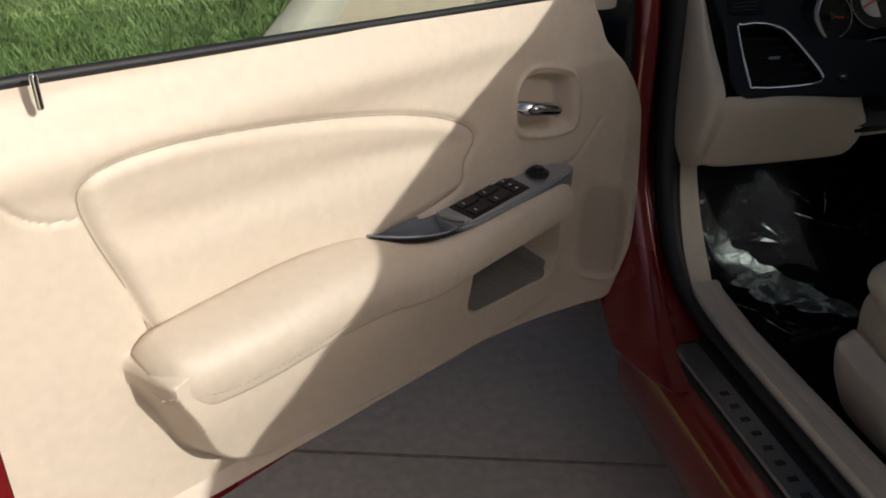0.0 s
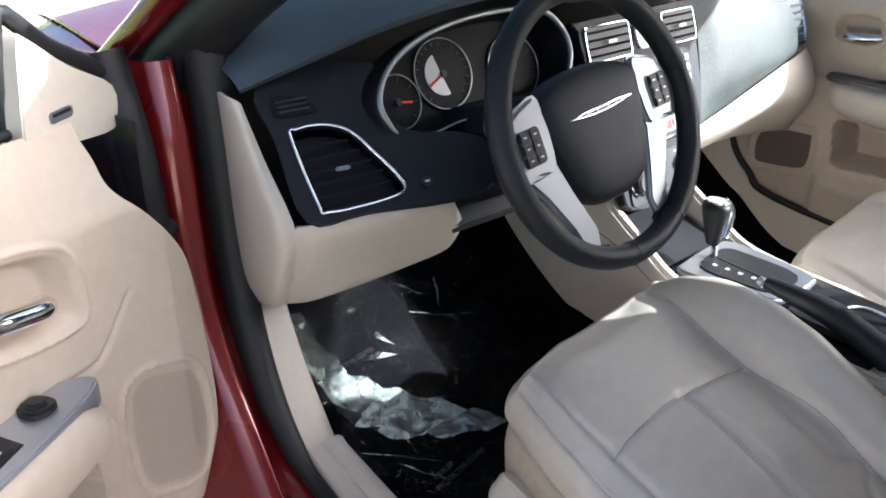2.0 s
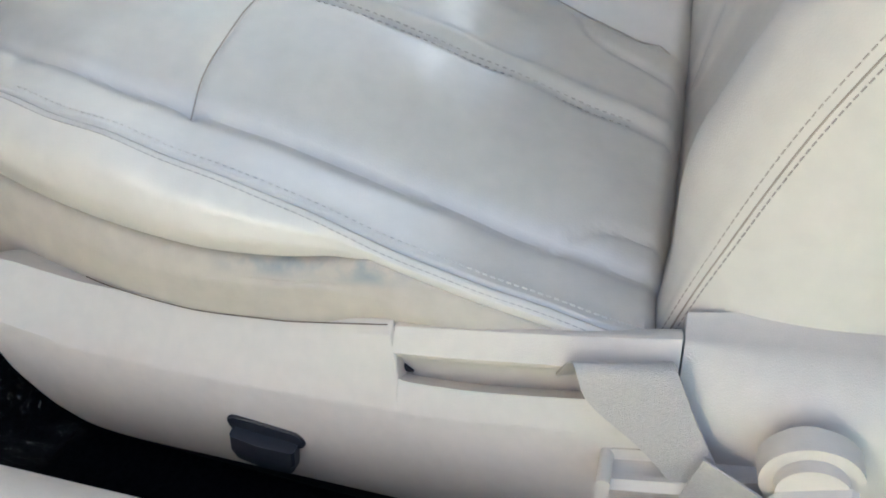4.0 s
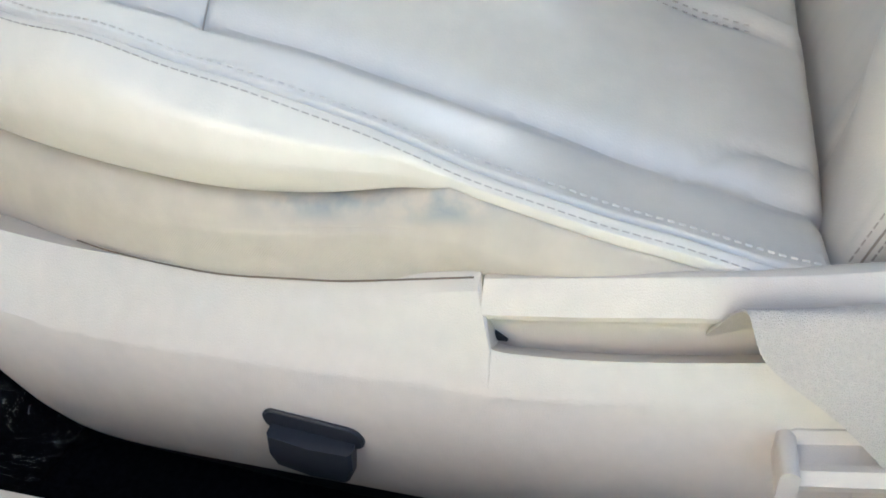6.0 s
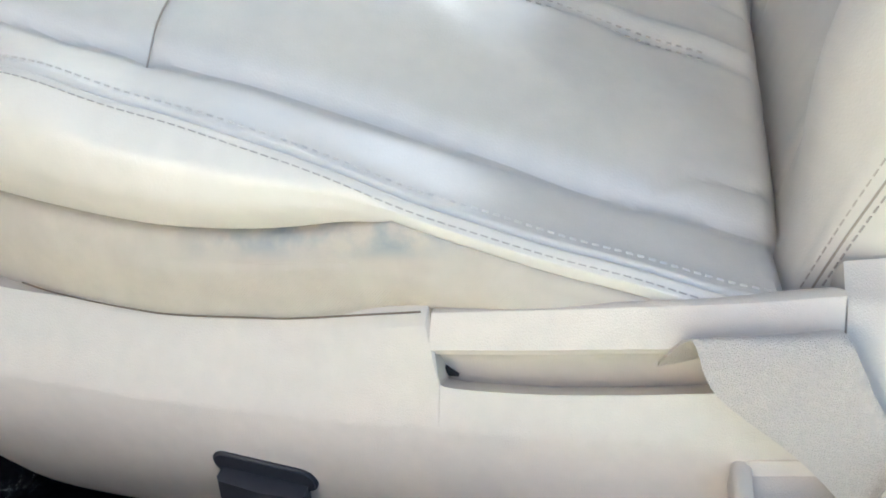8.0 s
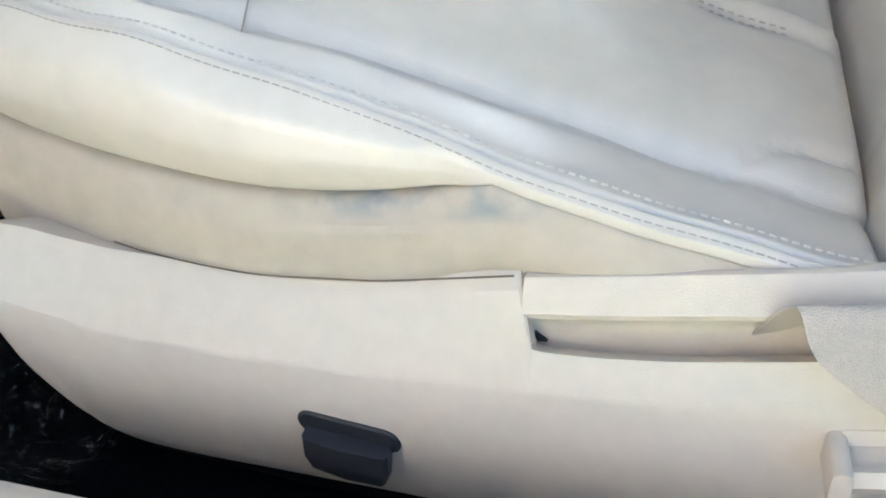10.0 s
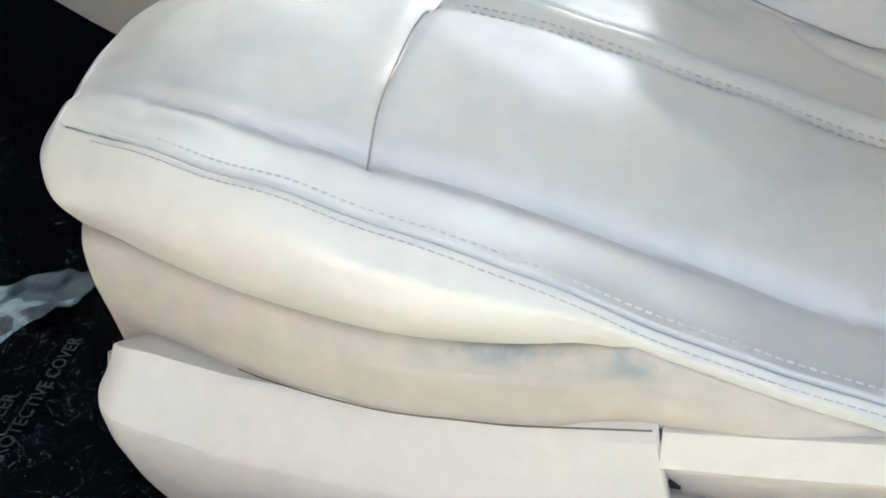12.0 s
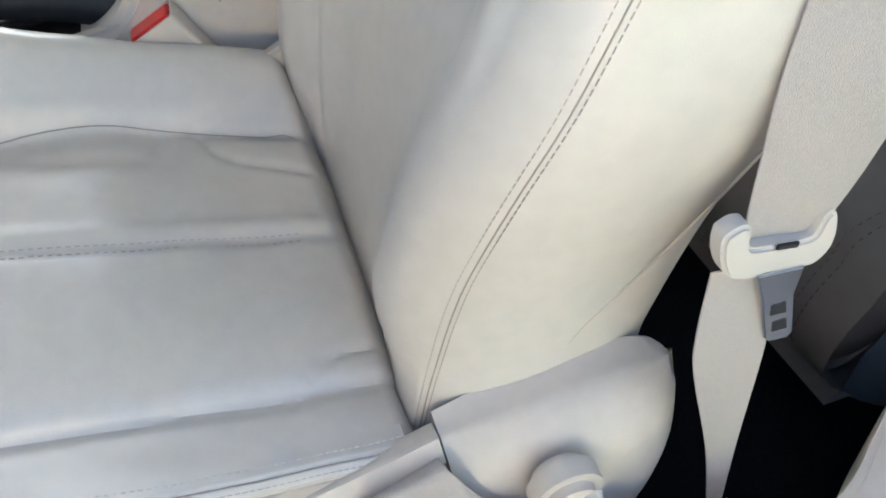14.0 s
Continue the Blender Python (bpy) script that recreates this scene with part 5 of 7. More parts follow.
patch("boot_lid", [[(-0.86, -1.55, 0.985), (0, -1.75, 0.99), (0.86, -1.55, 0.985)], [(-0.85, -1.95, 0.99), (0, -2.0, 1.02), (0.85, -1.95, 0.99)], [(-0.72, -2.38, 0.94), (0, -2.45, 0.97), (0.72, -2.38, 0.94)], [(-0.76, -2.37, 0.45), (0, -2.5, 0.45), (0.76, -2.37, 0.45)]], RED, body, "red boot lid and tail", (4, 5), 0.02)
patch("nose_panel", [[(-0.70, 2.36, 0.83), (0, 2.52, 0.85), (0.70, 2.36, 0.83)], [(-0.80, 2.42, 0.60), (0, 2.60, 0.60), (0.80, 2.42, 0.60)], [(-0.78, 2.40, 0.28), (0, 2.55, 0.28), (0.78, 2.40, 0.28)]], RED, body, "red nose panel", (4, 5), 0.02)
patch("far_wing", [[(0.93, 0.96, 0.40), (0.95, 1.3, 0.45), (0.93, 1.8, 0.55), (0.80, 2.4, 0.55)], [(0.945, 0.98, 0.70), (0.965, 1.3, 0.72), (0.95, 1.8, 0.75), (0.82, 2.4, 0.70)], [(0.86, 1.06, 0.985), (0.84, 1.3, 0.985), (0.78, 1.8, 0.95), (0.68, 2.4, 0.83)]], RED, body, "red front wing", (4, 4), 0.01)
# rear seat behind the front seats, its shade put into the leather colour
rs = thing("rear_seat", "leather rear seat with double stitching, shade put into its dark colour", "rear seat", at=(0, -0.9, 0.3))
loft("cushion", [[(x, -0.42 + dy, 0.262 - dy), (x, -0.365 + dy, 0.282 - dy), (x, -0.335 + dy, 0.335), (x, -0.362 + dy, 0.405 + dy), (x, -0.44, 0.452 + dy), (x, -0.9, 0.46 + dy), (x, -1.15, 0.45), (x, -1.15, 0.26)] for x, dy in ((-0.555, -0.05), (-0.548, -0.022), (-0.53, -0.006), (-0.50, 0), (0.3, 0), (0.46, -0.004), (0.49, -0.02), (0.50, -0.05))], SHADED_LEATHER, rs, "", 3, 3)
loft("bolster", [[(x, -0.66, 0.46), (x, -0.60, 0.60), (x, -0.66, 0.78), (x, -0.85, 0.98), (x, -1.15, 0.98), (x, -1.15, 0.40)] for x in (-0.72, -0.68, -0.60, -0.56)], SHADED_LEATHER, rs, "stitched side bolster", 3, 3)
loft("backrest", [[(x, -1.02, 0.46), (x, -1.10, 0.70), (x, -1.20, 0.98), (x, -1.32, 0.98), (x, -1.25, 0.40)] for x in (-0.56, 0.0, 0.56)], SHADED_LEATHER, rs, "", 3, 3)
for d in (0.0, 0.012):
    stitches("stitching", catmull([(-0.512 - d, -0.368, 0.281), (-0.512 - d, -0.334, 0.335), (-0.512 - d, -0.361, 0.406), (-0.512 - d, -0.44, 0.4535), (-0.512 - d, -0.9, 0.4615)], 10), BLACK, rs)

# ---------------------------------------------------------------- dashboard
dash = thing("dashboard", "dark dashboard with beige lower panels and chrome ringed vents", "dashboard", at=(0, 1.0, 0.8))
patch("top_pad", [[(-0.765, 0.872, 0.985), (-0.68, 0.835, 1.02), (-0.56, 0.79, 1.065), (-0.40, 0.765, 1.092), (-0.24, 0.775, 1.078), (-0.14, 0.815, 1.055), (0.10, 0.83, 1.055), (0.45, 0.85, 1.045), (0.76, 0.90, 0.99)],
      [(-0.770, 0.90, 1.005), (-0.69, 0.90, 1.055), (-0.56, 0.89, 1.095), (-0.40, 0.88, 1.115), (-0.24, 0.89, 1.10), (-0.14, 0.91, 1.085), (0.10, 0.92, 1.085), (0.45, 0.92, 1.07), (0.77, 0.93, 1.01)],
      [(-0.775, 0.98, 1.01), (-0.69, 1.02, 1.06), (-0.56, 1.06, 1.075), (-0.40, 1.08, 1.085), (-0.24, 1.08, 1.08), (-0.14, 1.08, 1.075), (0.10, 1.08, 1.075), (0.45, 1.06, 1.06), (0.77, 0.98, 1.015)],
      [(-0.77, 1.12, 0.98), (-0.69, 1.18, 1.0), (-0.56, 1.22, 1.005), (-0.40, 1.25, 1.01), (-0.24, 1.27, 1.01), (-0.14, 1.27, 1.01), (0.10, 1.27, 1.01), (0.45, 1.22, 1.0), (0.77, 1.12, 0.98)]], DASH, dash, "dark blue-black soft top pad", (6, 6), 0.01)
VF = axes((-0.70, 0.73, 0.88), (0.107, -0.035, 0.011), (0.008, 0.086, 0.082))
at = lambda F, z=0.0: F @ Matrix.Translation((0, 0, z))
VENT = [tuple(q) for q in catmull([(-0.046, 0.080), (-0.036, 0.091), (0.000, 0.091), (0.036, 0.074), (0.062, 0.033), (0.088, -0.018), (0.080, -0.037), (0.022, -0.042), (-0.026, -0.040), (-0.036, -0.026)], 4, True)]
# left fascia panel with an opening for the vent, the vent box behind it
bm = bmesh.new()
outer = [tuple(q) for q in catmull([(-0.075, 0.165), (-0.068, 0.08), (-0.056, -0.044), (0.03, -0.052), (0.20, -0.062), (0.24, 0.0), (0.20, 0.035), (0.125, 0.055), (0.095, 0.10), (0.11, 0.165), (0.02, 0.19)], 4, True)]
ov, iv = [bm.verts.new(VF @ Vector((*p, 0.0))) for p in outer], [bm.verts.new(VF @ Vector((*p, 0.0))) for p in VENT]
es = [bm.edges.new((v[k], v[(k + 1) % len(v)])) for v in (ov, iv) for k in range(len(v))]
bmesh.ops.triangle_fill(bm, use_beauty=True, edges=es)
ex = bmesh.ops.extrude_face_region(bm, geom=list(bm.faces))
bmesh.ops.translate(bm, verts=[g for g in ex["geom"] if isinstance(g, bmesh.types.BMVert)], vec=-0.012 * VF.to_3x3().col[2])
fascia = part("left_fascia", bm, FASCIA, dash, "dark moulded fascia", angle=30)
vent = slab("side_vent", [(x * 1.02, y * 1.02) for x, y in VENT], BLACK, dash, "black air vent with chrome ring", at(VF, -0.05), 0.012, 0.002)
tube("vent_ring", [tuple(VF @ Vector((x, y, 0.002))) for x, y in VENT[::2]], 0.0025, CHROME, vent, "chrome ring", 8, 3, True, up=(0.3, -0.65, 0.7))
for k in range(6):
    y = -0.026 + k * 0.019
    x0, x1 = -0.034 - 0.011 * (y + 0.03) / 0.11, (0.078 if y < 0 else 0.078 - 0.62 * max(0, y - 0.0))
    block("vent_slat", (x1 - x0, 0.003, 0.016), DEEP, vent, "", at(VF, -0.018) @ Matrix.Translation(((x0 + x1) / 2, y, 0)) @ pose(0, 0, 0, 25), 0.001)
block("vent_tab", (0.022, 0.006, 0.006), SATIN, vent, "silver tab", at(VF, -0.006) @ Matrix.Translation((0.014, 0.022, 0)), 0.002)
DEF = [tuple(q) for q in catmull([(-0.060, 0.138), (-0.055, 0.148), (-0.018, 0.140), (0.004, 0.113), (-0.030, 0.112), (-0.058, 0.115)], 3, True)]
dv = slab("demister_vent", DEF, DEEP, dash, "small black demister vent", at(VF, 0.0005), 0.0025, 0.001)
for k in range(3):
    block("vent_slat", (0.045, 0.003, 0.003), CUPGREY, dv, "", at(VF, 0.004) @ Matrix.Translation((-0.030, 0.120 + 0.008 * k, 0)), 0.0008)
drum("lamp_switch", 0.009, 0.006, BLACK, dash, "", at(VF, 0.002) @ Matrix.Translation((0.123, -0.029, 0)), 20, 0.001)
block("switch_mark", (0.007, 0.003, 0.001), PRINT, dash, "", at(VF, 0.0056) @ Matrix.Translation((0.123, -0.029, 0)), 0)
# beige end cap, knee panel and lower strip
patch("end_cap", [[(-0.785, 0.935, 0.985), (-0.790, 0.875, 0.984), (-0.783, 0.857, 0.983), (-0.772, 0.862, 0.975)],
      [(-0.780, 0.95, 0.86), (-0.792, 0.865, 0.90), (-0.785, 0.815, 0.905), (-0.768, 0.813, 0.905)],
      [(-0.778, 0.955, 0.76), (-0.792, 0.865, 0.80), (-0.788, 0.765, 0.815), (-0.765, 0.745, 0.822)],
      [(-0.775, 0.95, 0.69), (-0.788, 0.88, 0.70), (-0.782, 0.79, 0.71), (-0.758, 0.770, 0.74)],
      [(-0.772, 0.94, 0.645), (-0.775, 0.90, 0.645), (-0.762, 0.835, 0.65), (-0.74, 0.815, 0.665)]], TRIM, dash, "beige dash end cap", (8, 5), 0.006)
patch("knee_panel", [[(-0.765, 0.742, 0.824), (-0.735, 0.716, 0.832), (-0.64, 0.688, 0.836), (-0.545, 0.684, 0.834), (-0.520, 0.700, 0.830)],
      [(-0.768, 0.748, 0.800), (-0.738, 0.716, 0.808), (-0.64, 0.688, 0.815), (-0.535, 0.684, 0.810), (-0.508, 0.702, 0.806)],
      [(-0.762, 0.778, 0.735), (-0.730, 0.752, 0.735), (-0.64, 0.732, 0.745), (-0.51, 0.720, 0.750), (-0.474, 0.724, 0.752)],
      [(-0.752, 0.812, 0.664), (-0.715, 0.796, 0.663), (-0.63, 0.79, 0.665), (-0.49, 0.79, 0.668), (-0.455, 0.79, 0.672)],
      [(-0.75, 0.88, 0.650), (-0.715, 0.87, 0.650), (-0.63, 0.87, 0.652), (-0.49, 0.87, 0.655), (-0.455, 0.87, 0.66)]], TRIM, dash, "beige knee panel", (6, 5), 0.006)
patch("lower_strip", [[(-0.45, 0.735, 0.748), (-0.42, 0.730, 0.752), (-0.36, 0.735, 0.755), (-0.24, 0.755, 0.75)], [(-0.45, 0.750, 0.725), (-0.42, 0.747, 0.728), (-0.36, 0.75, 0.73), (-0.24, 0.77, 0.73)], [(-0.45, 0.84, 0.70), (-0.42, 0.84, 0.70), (-0.36, 0.84, 0.70), (-0.24, 0.84, 0.70)]], TRIM, dash, "", (3, 4), 0.005)
block("under_dash", (1.42, 0.24, 0.10), BLACK, dash, "", Matrix.Translation((0, 1.02, 0.72)), 0.02)
# instrument cluster
CF = axes((-0.40, 0.765, 0.98), (1, 0, 0.03), (0, 0.4, 0.92))
RIM = [tuple(q) for q in catmull([(-0.205, -0.005), (-0.183, 0.030), (-0.142, 0.057), (-0.08, 0.077), (0.0, 0.087), (0.09, 0.086), (0.155, 0.071), (0.187, 0.032), (0.187, -0.005), (0.160, -0.040), (0.05, -0.056), (-0.06, -0.060), (-0.15, -0.070), (-0.192, -0.052)], 4, True)]
clu = slab("gauge_pod", RIM, DEEP, dash, "instrument cluster with three dials", at(CF, -0.050), 0.006, 0.001)
loft("cluster_bowl", [[tuple(CF @ Vector((x * s, y * s, z))) for x, y in RIM] for s, z in ((0.93, -0.048), (0.97, -0.02), (1.0, 0.004), (1.035, 0.006), (1.06, -0.010), (1.08, -0.05), (0.98, -0.052))], DEEP, clu, "", 2)
tube("cluster_rim", [tuple(CF @ Vector((x * 1.015, y * 1.015, 0.007))) for x, y in RIM[::3]], [0.0046 if y > -0.03 else 0.002 for x, y in RIM[::3]], SATIN, clu, "satin silver rim", 8, 4, True, up=(0, -0.9, 0.4))
for cx, cy, r, tick, ang in ((-0.148, -0.010, 0.042, 8, -10), (-0.050, 0.016, 0.056, 18, 205), (0.098, 0.0, 0.055, 16, 225)):
    d = drum("dial", r, 0.004, DEEP, clu, "black dial face", at(CF, -0.042) @ Matrix.Translation((cx, cy, 0)), 40, 0.0008)
    tube("dial_ring", [tuple(CF @ Vector((cx + r * math.cos(a), cy + r * math.sin(a), -0.036))) for a in np.linspace(0, 6.283, 16, endpoint=False)], 0.0011, SATIN, clu, "silver ring", 6, 3, True, up=(0, -0.9, 0.4))
    if r > 0.05:
        pane = [(cx + 0.034 * math.cos(q), cy + 0.034 * math.sin(q)) for q in np.linspace(1.9, 4.9, 16)]
        slab("dial_pane", pane, GREY if cx < 0 else DEEP, d, "grey half disc" if cx < 0 else "", at(CF, -0.0399), 0.001, 0)
    for k in range(tick):
        a = radians(225 - 270 * k / (tick - 1))
        block("tick", (0.006, 0.0010, 0.0008), CUPGREY, d, "", at(CF, -0.0394) @ Matrix.Translation((cx + 0.86 * r * math.cos(a), cy + 0.86 * r * math.sin(a), 0)) @ pose(0, 0, 0, 0, 0, math.degrees(a)), 0)
    a = radians(ang)
    block("needle", (0.62 * r, 0.0032, 0.002), REDP, d, "red needle", at(CF, -0.0365) @ Matrix.Translation((cx + 0.32 * r * math.cos(a), cy + 0.32 * r * math.sin(a), 0)) @ pose(0, 0, 0, 0, 0, ang), 0.0005)
    drum("needle_cap", 0.006, 0.005, BLACK, d, "", at(CF, -0.0360) @ Matrix.Translation((cx, cy, 0)), 16, 0.001)
# steering column
loft("column_shroud", [[(x0 - w, y, z0 - h * 0.7), (x0 - w, y, z0 + h * 0.5), (x0 - w * 0.6, y, z0 + h), (x0 + w * 0.6, y, z0 + h), (x0 + w, y, z0 + h * 0.5), (x0 + w, y, z0 - h * 0.7), (x0 + w * 0.6, y, z0 - h), (x0 - w * 0.6, y, z0 - h)] for x0, y, z0, w, h in ((-0.395, 0.585, 0.932, 0.055, 0.055), (-0.395, 0.64, 0.905, 0.072, 0.07), (-0.395, 0.72, 0.865, 0.085, 0.08), (-0.395, 0.80, 0.84, 0.095, 0.085))], FASCIA, dash, "black steering column shroud", 3)
tube("stalk", [(-0.45, 0.61, 0.94), (-0.49, 0.605, 0.955), (-0.535, 0.595, 0.962)], [0.009, 0.010, 0.017], BLACK, dash, "black control stalk", 12, 5)
block("column_panel", (0.34, 0.02, 0.13), FASCIA, dash, "", Matrix.Translation((-0.34, 0.752, 0.80)) @ pose(0, 0, 0, -35), 0.01)
# centre stack
SF = axes((0, 0.79, 1.0), (1, 0.05, 0), (0, 0.35, 0.94))
STK = [tuple(q) for q in catmull([(-0.172, 0.02), (-0.15, 0.028), (0.0, 0.028), (0.17, 0.03), (0.195, 0.02), (0.198, -0.05), (0.190, -0.14), (0.170, -0.21), (0.130, -0.26), (0.095, -0.33), (-0.10, -0.33), (-0.115, -0.25), (-0.145, -0.16), (-0.165, -0.06)], 4, True)]
stack = slab("radio_console", STK, FASCIA, dash, "black centre stack with silver bezel", at(SF, -0.02), 0.02, 0.003)
slab("upper_bezel", [tuple(q) for q in catmull([(-0.168, 0.012), (-0.15, 0.026), (0.17, 0.028), (0.192, 0.018), (0.194, -0.048), (0.10, -0.050), (-0.145, -0.062), (-0.164, -0.04)], 3, True)], FASCIA, stack, "black vent bezel", at(SF, 0.0), 0.006, 0.003)
for x0, x1 in ((-0.155, -0.03), (0.075, 0.185)):
    c = ((x0 + x1) / 2, -0.016)
    v = slab("centre_vent", [(c[0] + a, c[1] + b) for a, b in round_box(x1 - x0, 0.062, 0.010)], BLACK, dash, "black centre vent", at(SF, 0.006), 0.003, 0.001)
    tube("vent_ring", [tuple(SF @ Vector((c[0] + a, c[1] + b, 0.0095))) for a, b in round_box(x1 - x0, 0.062, 0.010, 2)], 0.0010, CHROME, v, "chrome ring", 6, 2, True, up=(0, -0.9, 0.4))
    for k in range(4):
        block("vent_slat", (x1 - x0 - 0.01, 0.0022, 0.008), DEEP, v, "", at(SF, 0.011) @ Matrix.Translation((c[0], c[1] - 0.021 + 0.014 * k, 0)) @ pose(0, 0, 0, 25), 0.0008)
    block("vent_tab", (0.026, 0.005, 0.005), SATIN, v, "silver tab", at(SF, 0.017) @ Matrix.Translation((c[0], c[1], 0)), 0.0015)
ck = slab("clock", round_box(0.07, 0.055, 0.02), GREY, dash, "silver framed clock", at(SF, 0.006) @ Matrix.Translation((0.022, -0.015, 0)), 0.005, 0.002)
slab("clock_face", round_box(0.052, 0.038, 0.014), WHITEP, ck, "pale clock face", at(SF, 0.0112) @ Matrix.Translation((0.022, -0.015, 0)), 0.001, 0.0003)
rd = slab("radio", round_box(0.27, 0.115, 0.008), BLACK, dash, "black radio screen", at(SF, 0.0) @ Matrix.Translation((0.020, -0.118, 0)), 0.006, 0.002)
for k in range(5):
    block("radio_key", (0.014, 0.012, 0.003), GREY, rd, "", at(SF, 0.0065) @ Matrix.Translation((0.142, -0.078 - 0.02 * k, 0)), 0.001)
st = slab("switch_strip", round_box(0.20, 0.028, 0.005), SATIN, dash, "silver strip of small switches", at(SF, 0.0) @ Matrix.Translation((0.01, -0.196, 0)), 0.006, 0.002)
for k in range(6):
    block("strip_key", (0.024, 0.018, 0.004), REDP if k == 4 else GREY, st, "red hazard key" if k == 4 else "", at(SF, 0.007) @ Matrix.Translation((-0.075 + 0.030 * k, -0.196, 0)), 0.001)
slab("chrome_strip", round_box(0.22, 0.008, 0.003), CHROME, dash, "", at(SF, 0.0) @ Matrix.Translation((0.005, -0.222, 0)), 0.007, 0.002)
cl = slab("climate_panel", round_box(0.20, 0.085, 0.010), BLACK, dash, "black climate panel with three knobs", at(SF, 0.0) @ Matrix.Translation((0.0, -0.283, 0)), 0.004, 0.001)
for x in (-0.068, 0.0, 0.068):
    k = drum("climate_knob", 0.022, 0.018, BLACK, cl, "", at(SF, 0.012) @ Matrix.Translation((x, -0.285, 0)), 28, 0.003)
    tube("knob_ring", [tuple(SF @ Vector((x + 0.026 * math.cos(a), -0.285 + 0.026 * math.sin(a), 0.005))) for a in np.linspace(0, 6.283, 12, endpoint=False)], 0.003, CHROME, k, "chrome ring", 6, 3, True, up=(0, -0.9, 0.4))
    for q in range(3):
        block("knob_mark", (0.005, 0.003, 0.001), PRINT, cl, "", at(SF, 0.0046) @ Matrix.Translation((x - 0.012 + 0.012 * q, -0.250, 0)), 0)
# passenger side: padded dark panel, beige roll under it, end vent
patch("passenger_pad", [[tuple(SF @ Vector(p)) for p in r] for r in ([(0.205, 0.055, -0.01), (0.28, 0.065, 0.004), (0.45, 0.055, 0.0), (0.60, 0.03, -0.02), (0.70, 0.01, -0.05)], [(0.205, 0.0, 0.0), (0.28, 0.0, 0.018), (0.45, -0.02, 0.018), (0.60, -0.04, 0.0), (0.70, -0.05, -0.04)],
      [(0.200, -0.08, 0.0), (0.28, -0.08, 0.022), (0.45, -0.09, 0.022), (0.60, -0.10, 0.004), (0.70, -0.11, -0.035)], [(0.185, -0.16, -0.002), (0.28, -0.15, 0.018), (0.45, -0.145, 0.018), (0.60, -0.135, 0.002), (0.70, -0.135, -0.035)], [(0.165, -0.222, -0.01), (0.28, -0.198, 0.0), (0.45, -0.168, 0.0), (0.60, -0.145, -0.01), (0.70, -0.142, -0.04)])], DUSTY, dash, "dusty padded passenger panel", (6, 6), 0.01)
patch("passenger_roll", [[tuple(SF @ Vector(p)) for p in r] for r in ([(0.155, -0.226, -0.008), (0.28, -0.200, 0.004), (0.45, -0.170, 0.004), (0.62, -0.148, -0.012), (0.74, -0.140, -0.04)], [(0.155, -0.242, -0.002), (0.28, -0.222, 0.012), (0.45, -0.20, 0.012), (0.62, -0.19, -0.004), (0.74, -0.19, -0.03)], [(0.150, -0.262, -0.02), (0.28, -0.252, -0.01), (0.45, -0.24, -0.01), (0.62, -0.25, -0.02), (0.74, -0.26, -0.04)], [(0.14, -0.29, -0.10), (0.28, -0.30, -0.12), (0.45, -0.30, -0.12), (0.62, -0.32, -0.12), (0.74, -0.34, -0.12)])], TRIM, dash, "beige lower dash roll", (4, 5), 0.006)
pv = slab("end_vent", [(0.64 + a, -0.07 + b) for a, b in round_box(0.075, 0.11, 0.02)], BLACK, dash, "black end vent with chrome edge", at(SF, -0.022) @ pose(0, 0, 0, 0, 0, 0), 0.012, 0.003)
tube("vent_ring", [tuple(SF @ Vector((0.64 + a, -0.07 + b, -0.009))) for a, b in round_box(0.075, 0.11, 0.02, 2)], 0.003, CHROME, pv, "chrome ring", 6, 2, True, up=(0, -0.9, 0.4))
for k in range(6):
    block("vent_slat", (0.066, 0.003, 0.008), DASH, pv, "", at(SF, -0.008) @ Matrix.Translation((0.64, -0.115 + 0.017 * k, 0)) @ pose(0, 0, 0, 25), 0.0008)

# ---------------------------------------------------------------- steering wheel
WF = axes((-0.405, 0.515, 0.965), (1, 0, 0), (0, 0.42, 0.9075)) @ pose(0, 0, 0, 0, 0, 6.5)
wheel = thing("steering_wheel", "black leather steering wheel with satin silver spokes", "steering wheel", at=(-0.395, 0.515, 0.965))
w3 = lambda x, y, z=0.0: tuple(WF @ Vector((x, y, z)))
tube("rim", [w3(0.186 * math.cos(a), 0.186 * math.sin(a)) for a in np.linspace(0, 2 * math.pi, 24, endpoint=False)], 0.0165, WHEEL, wheel, "black leather rim", 16, 4, True, 1.12, tuple(WF.to_3x3().col[2]))
for a in (172, 8, 262, 296):
    a = radians(a)
    c, tdir = Vector(w3(0.186 * math.cos(a), 0.186 * math.sin(a))), WF.to_3x3() @ Vector((-math.sin(a), math.cos(a), 0))
    rad, nz = WF.to_3x3() @ Vector((math.cos(a), math.sin(a), 0)), WF.to_3x3().col[2]
    tube("rim_seam", [tuple(c + 0.0169 * (math.cos(q) * rad + 1.1 * math.sin(q) * nz)) for q in np.linspace(0, 6.283, 12, endpoint=False)], 0.0007, RUBBER, wheel, "", 6, 2, True, up=tuple(tdir))
hub_outline = catmull([(-0.099, 0.060), (-0.052, 0.079), (0.0, 0.083), (0.052, 0.079), (0.099, 0.060), (0.102, 0.028), (0.088, -0.034), (0.068, -0.082), (0.036, -0.104), (0.0, -0.107), (-0.036, -0.104), (-0.068, -0.082), (-0.088, -0.034), (-0.102, 0.028)], 5, True)
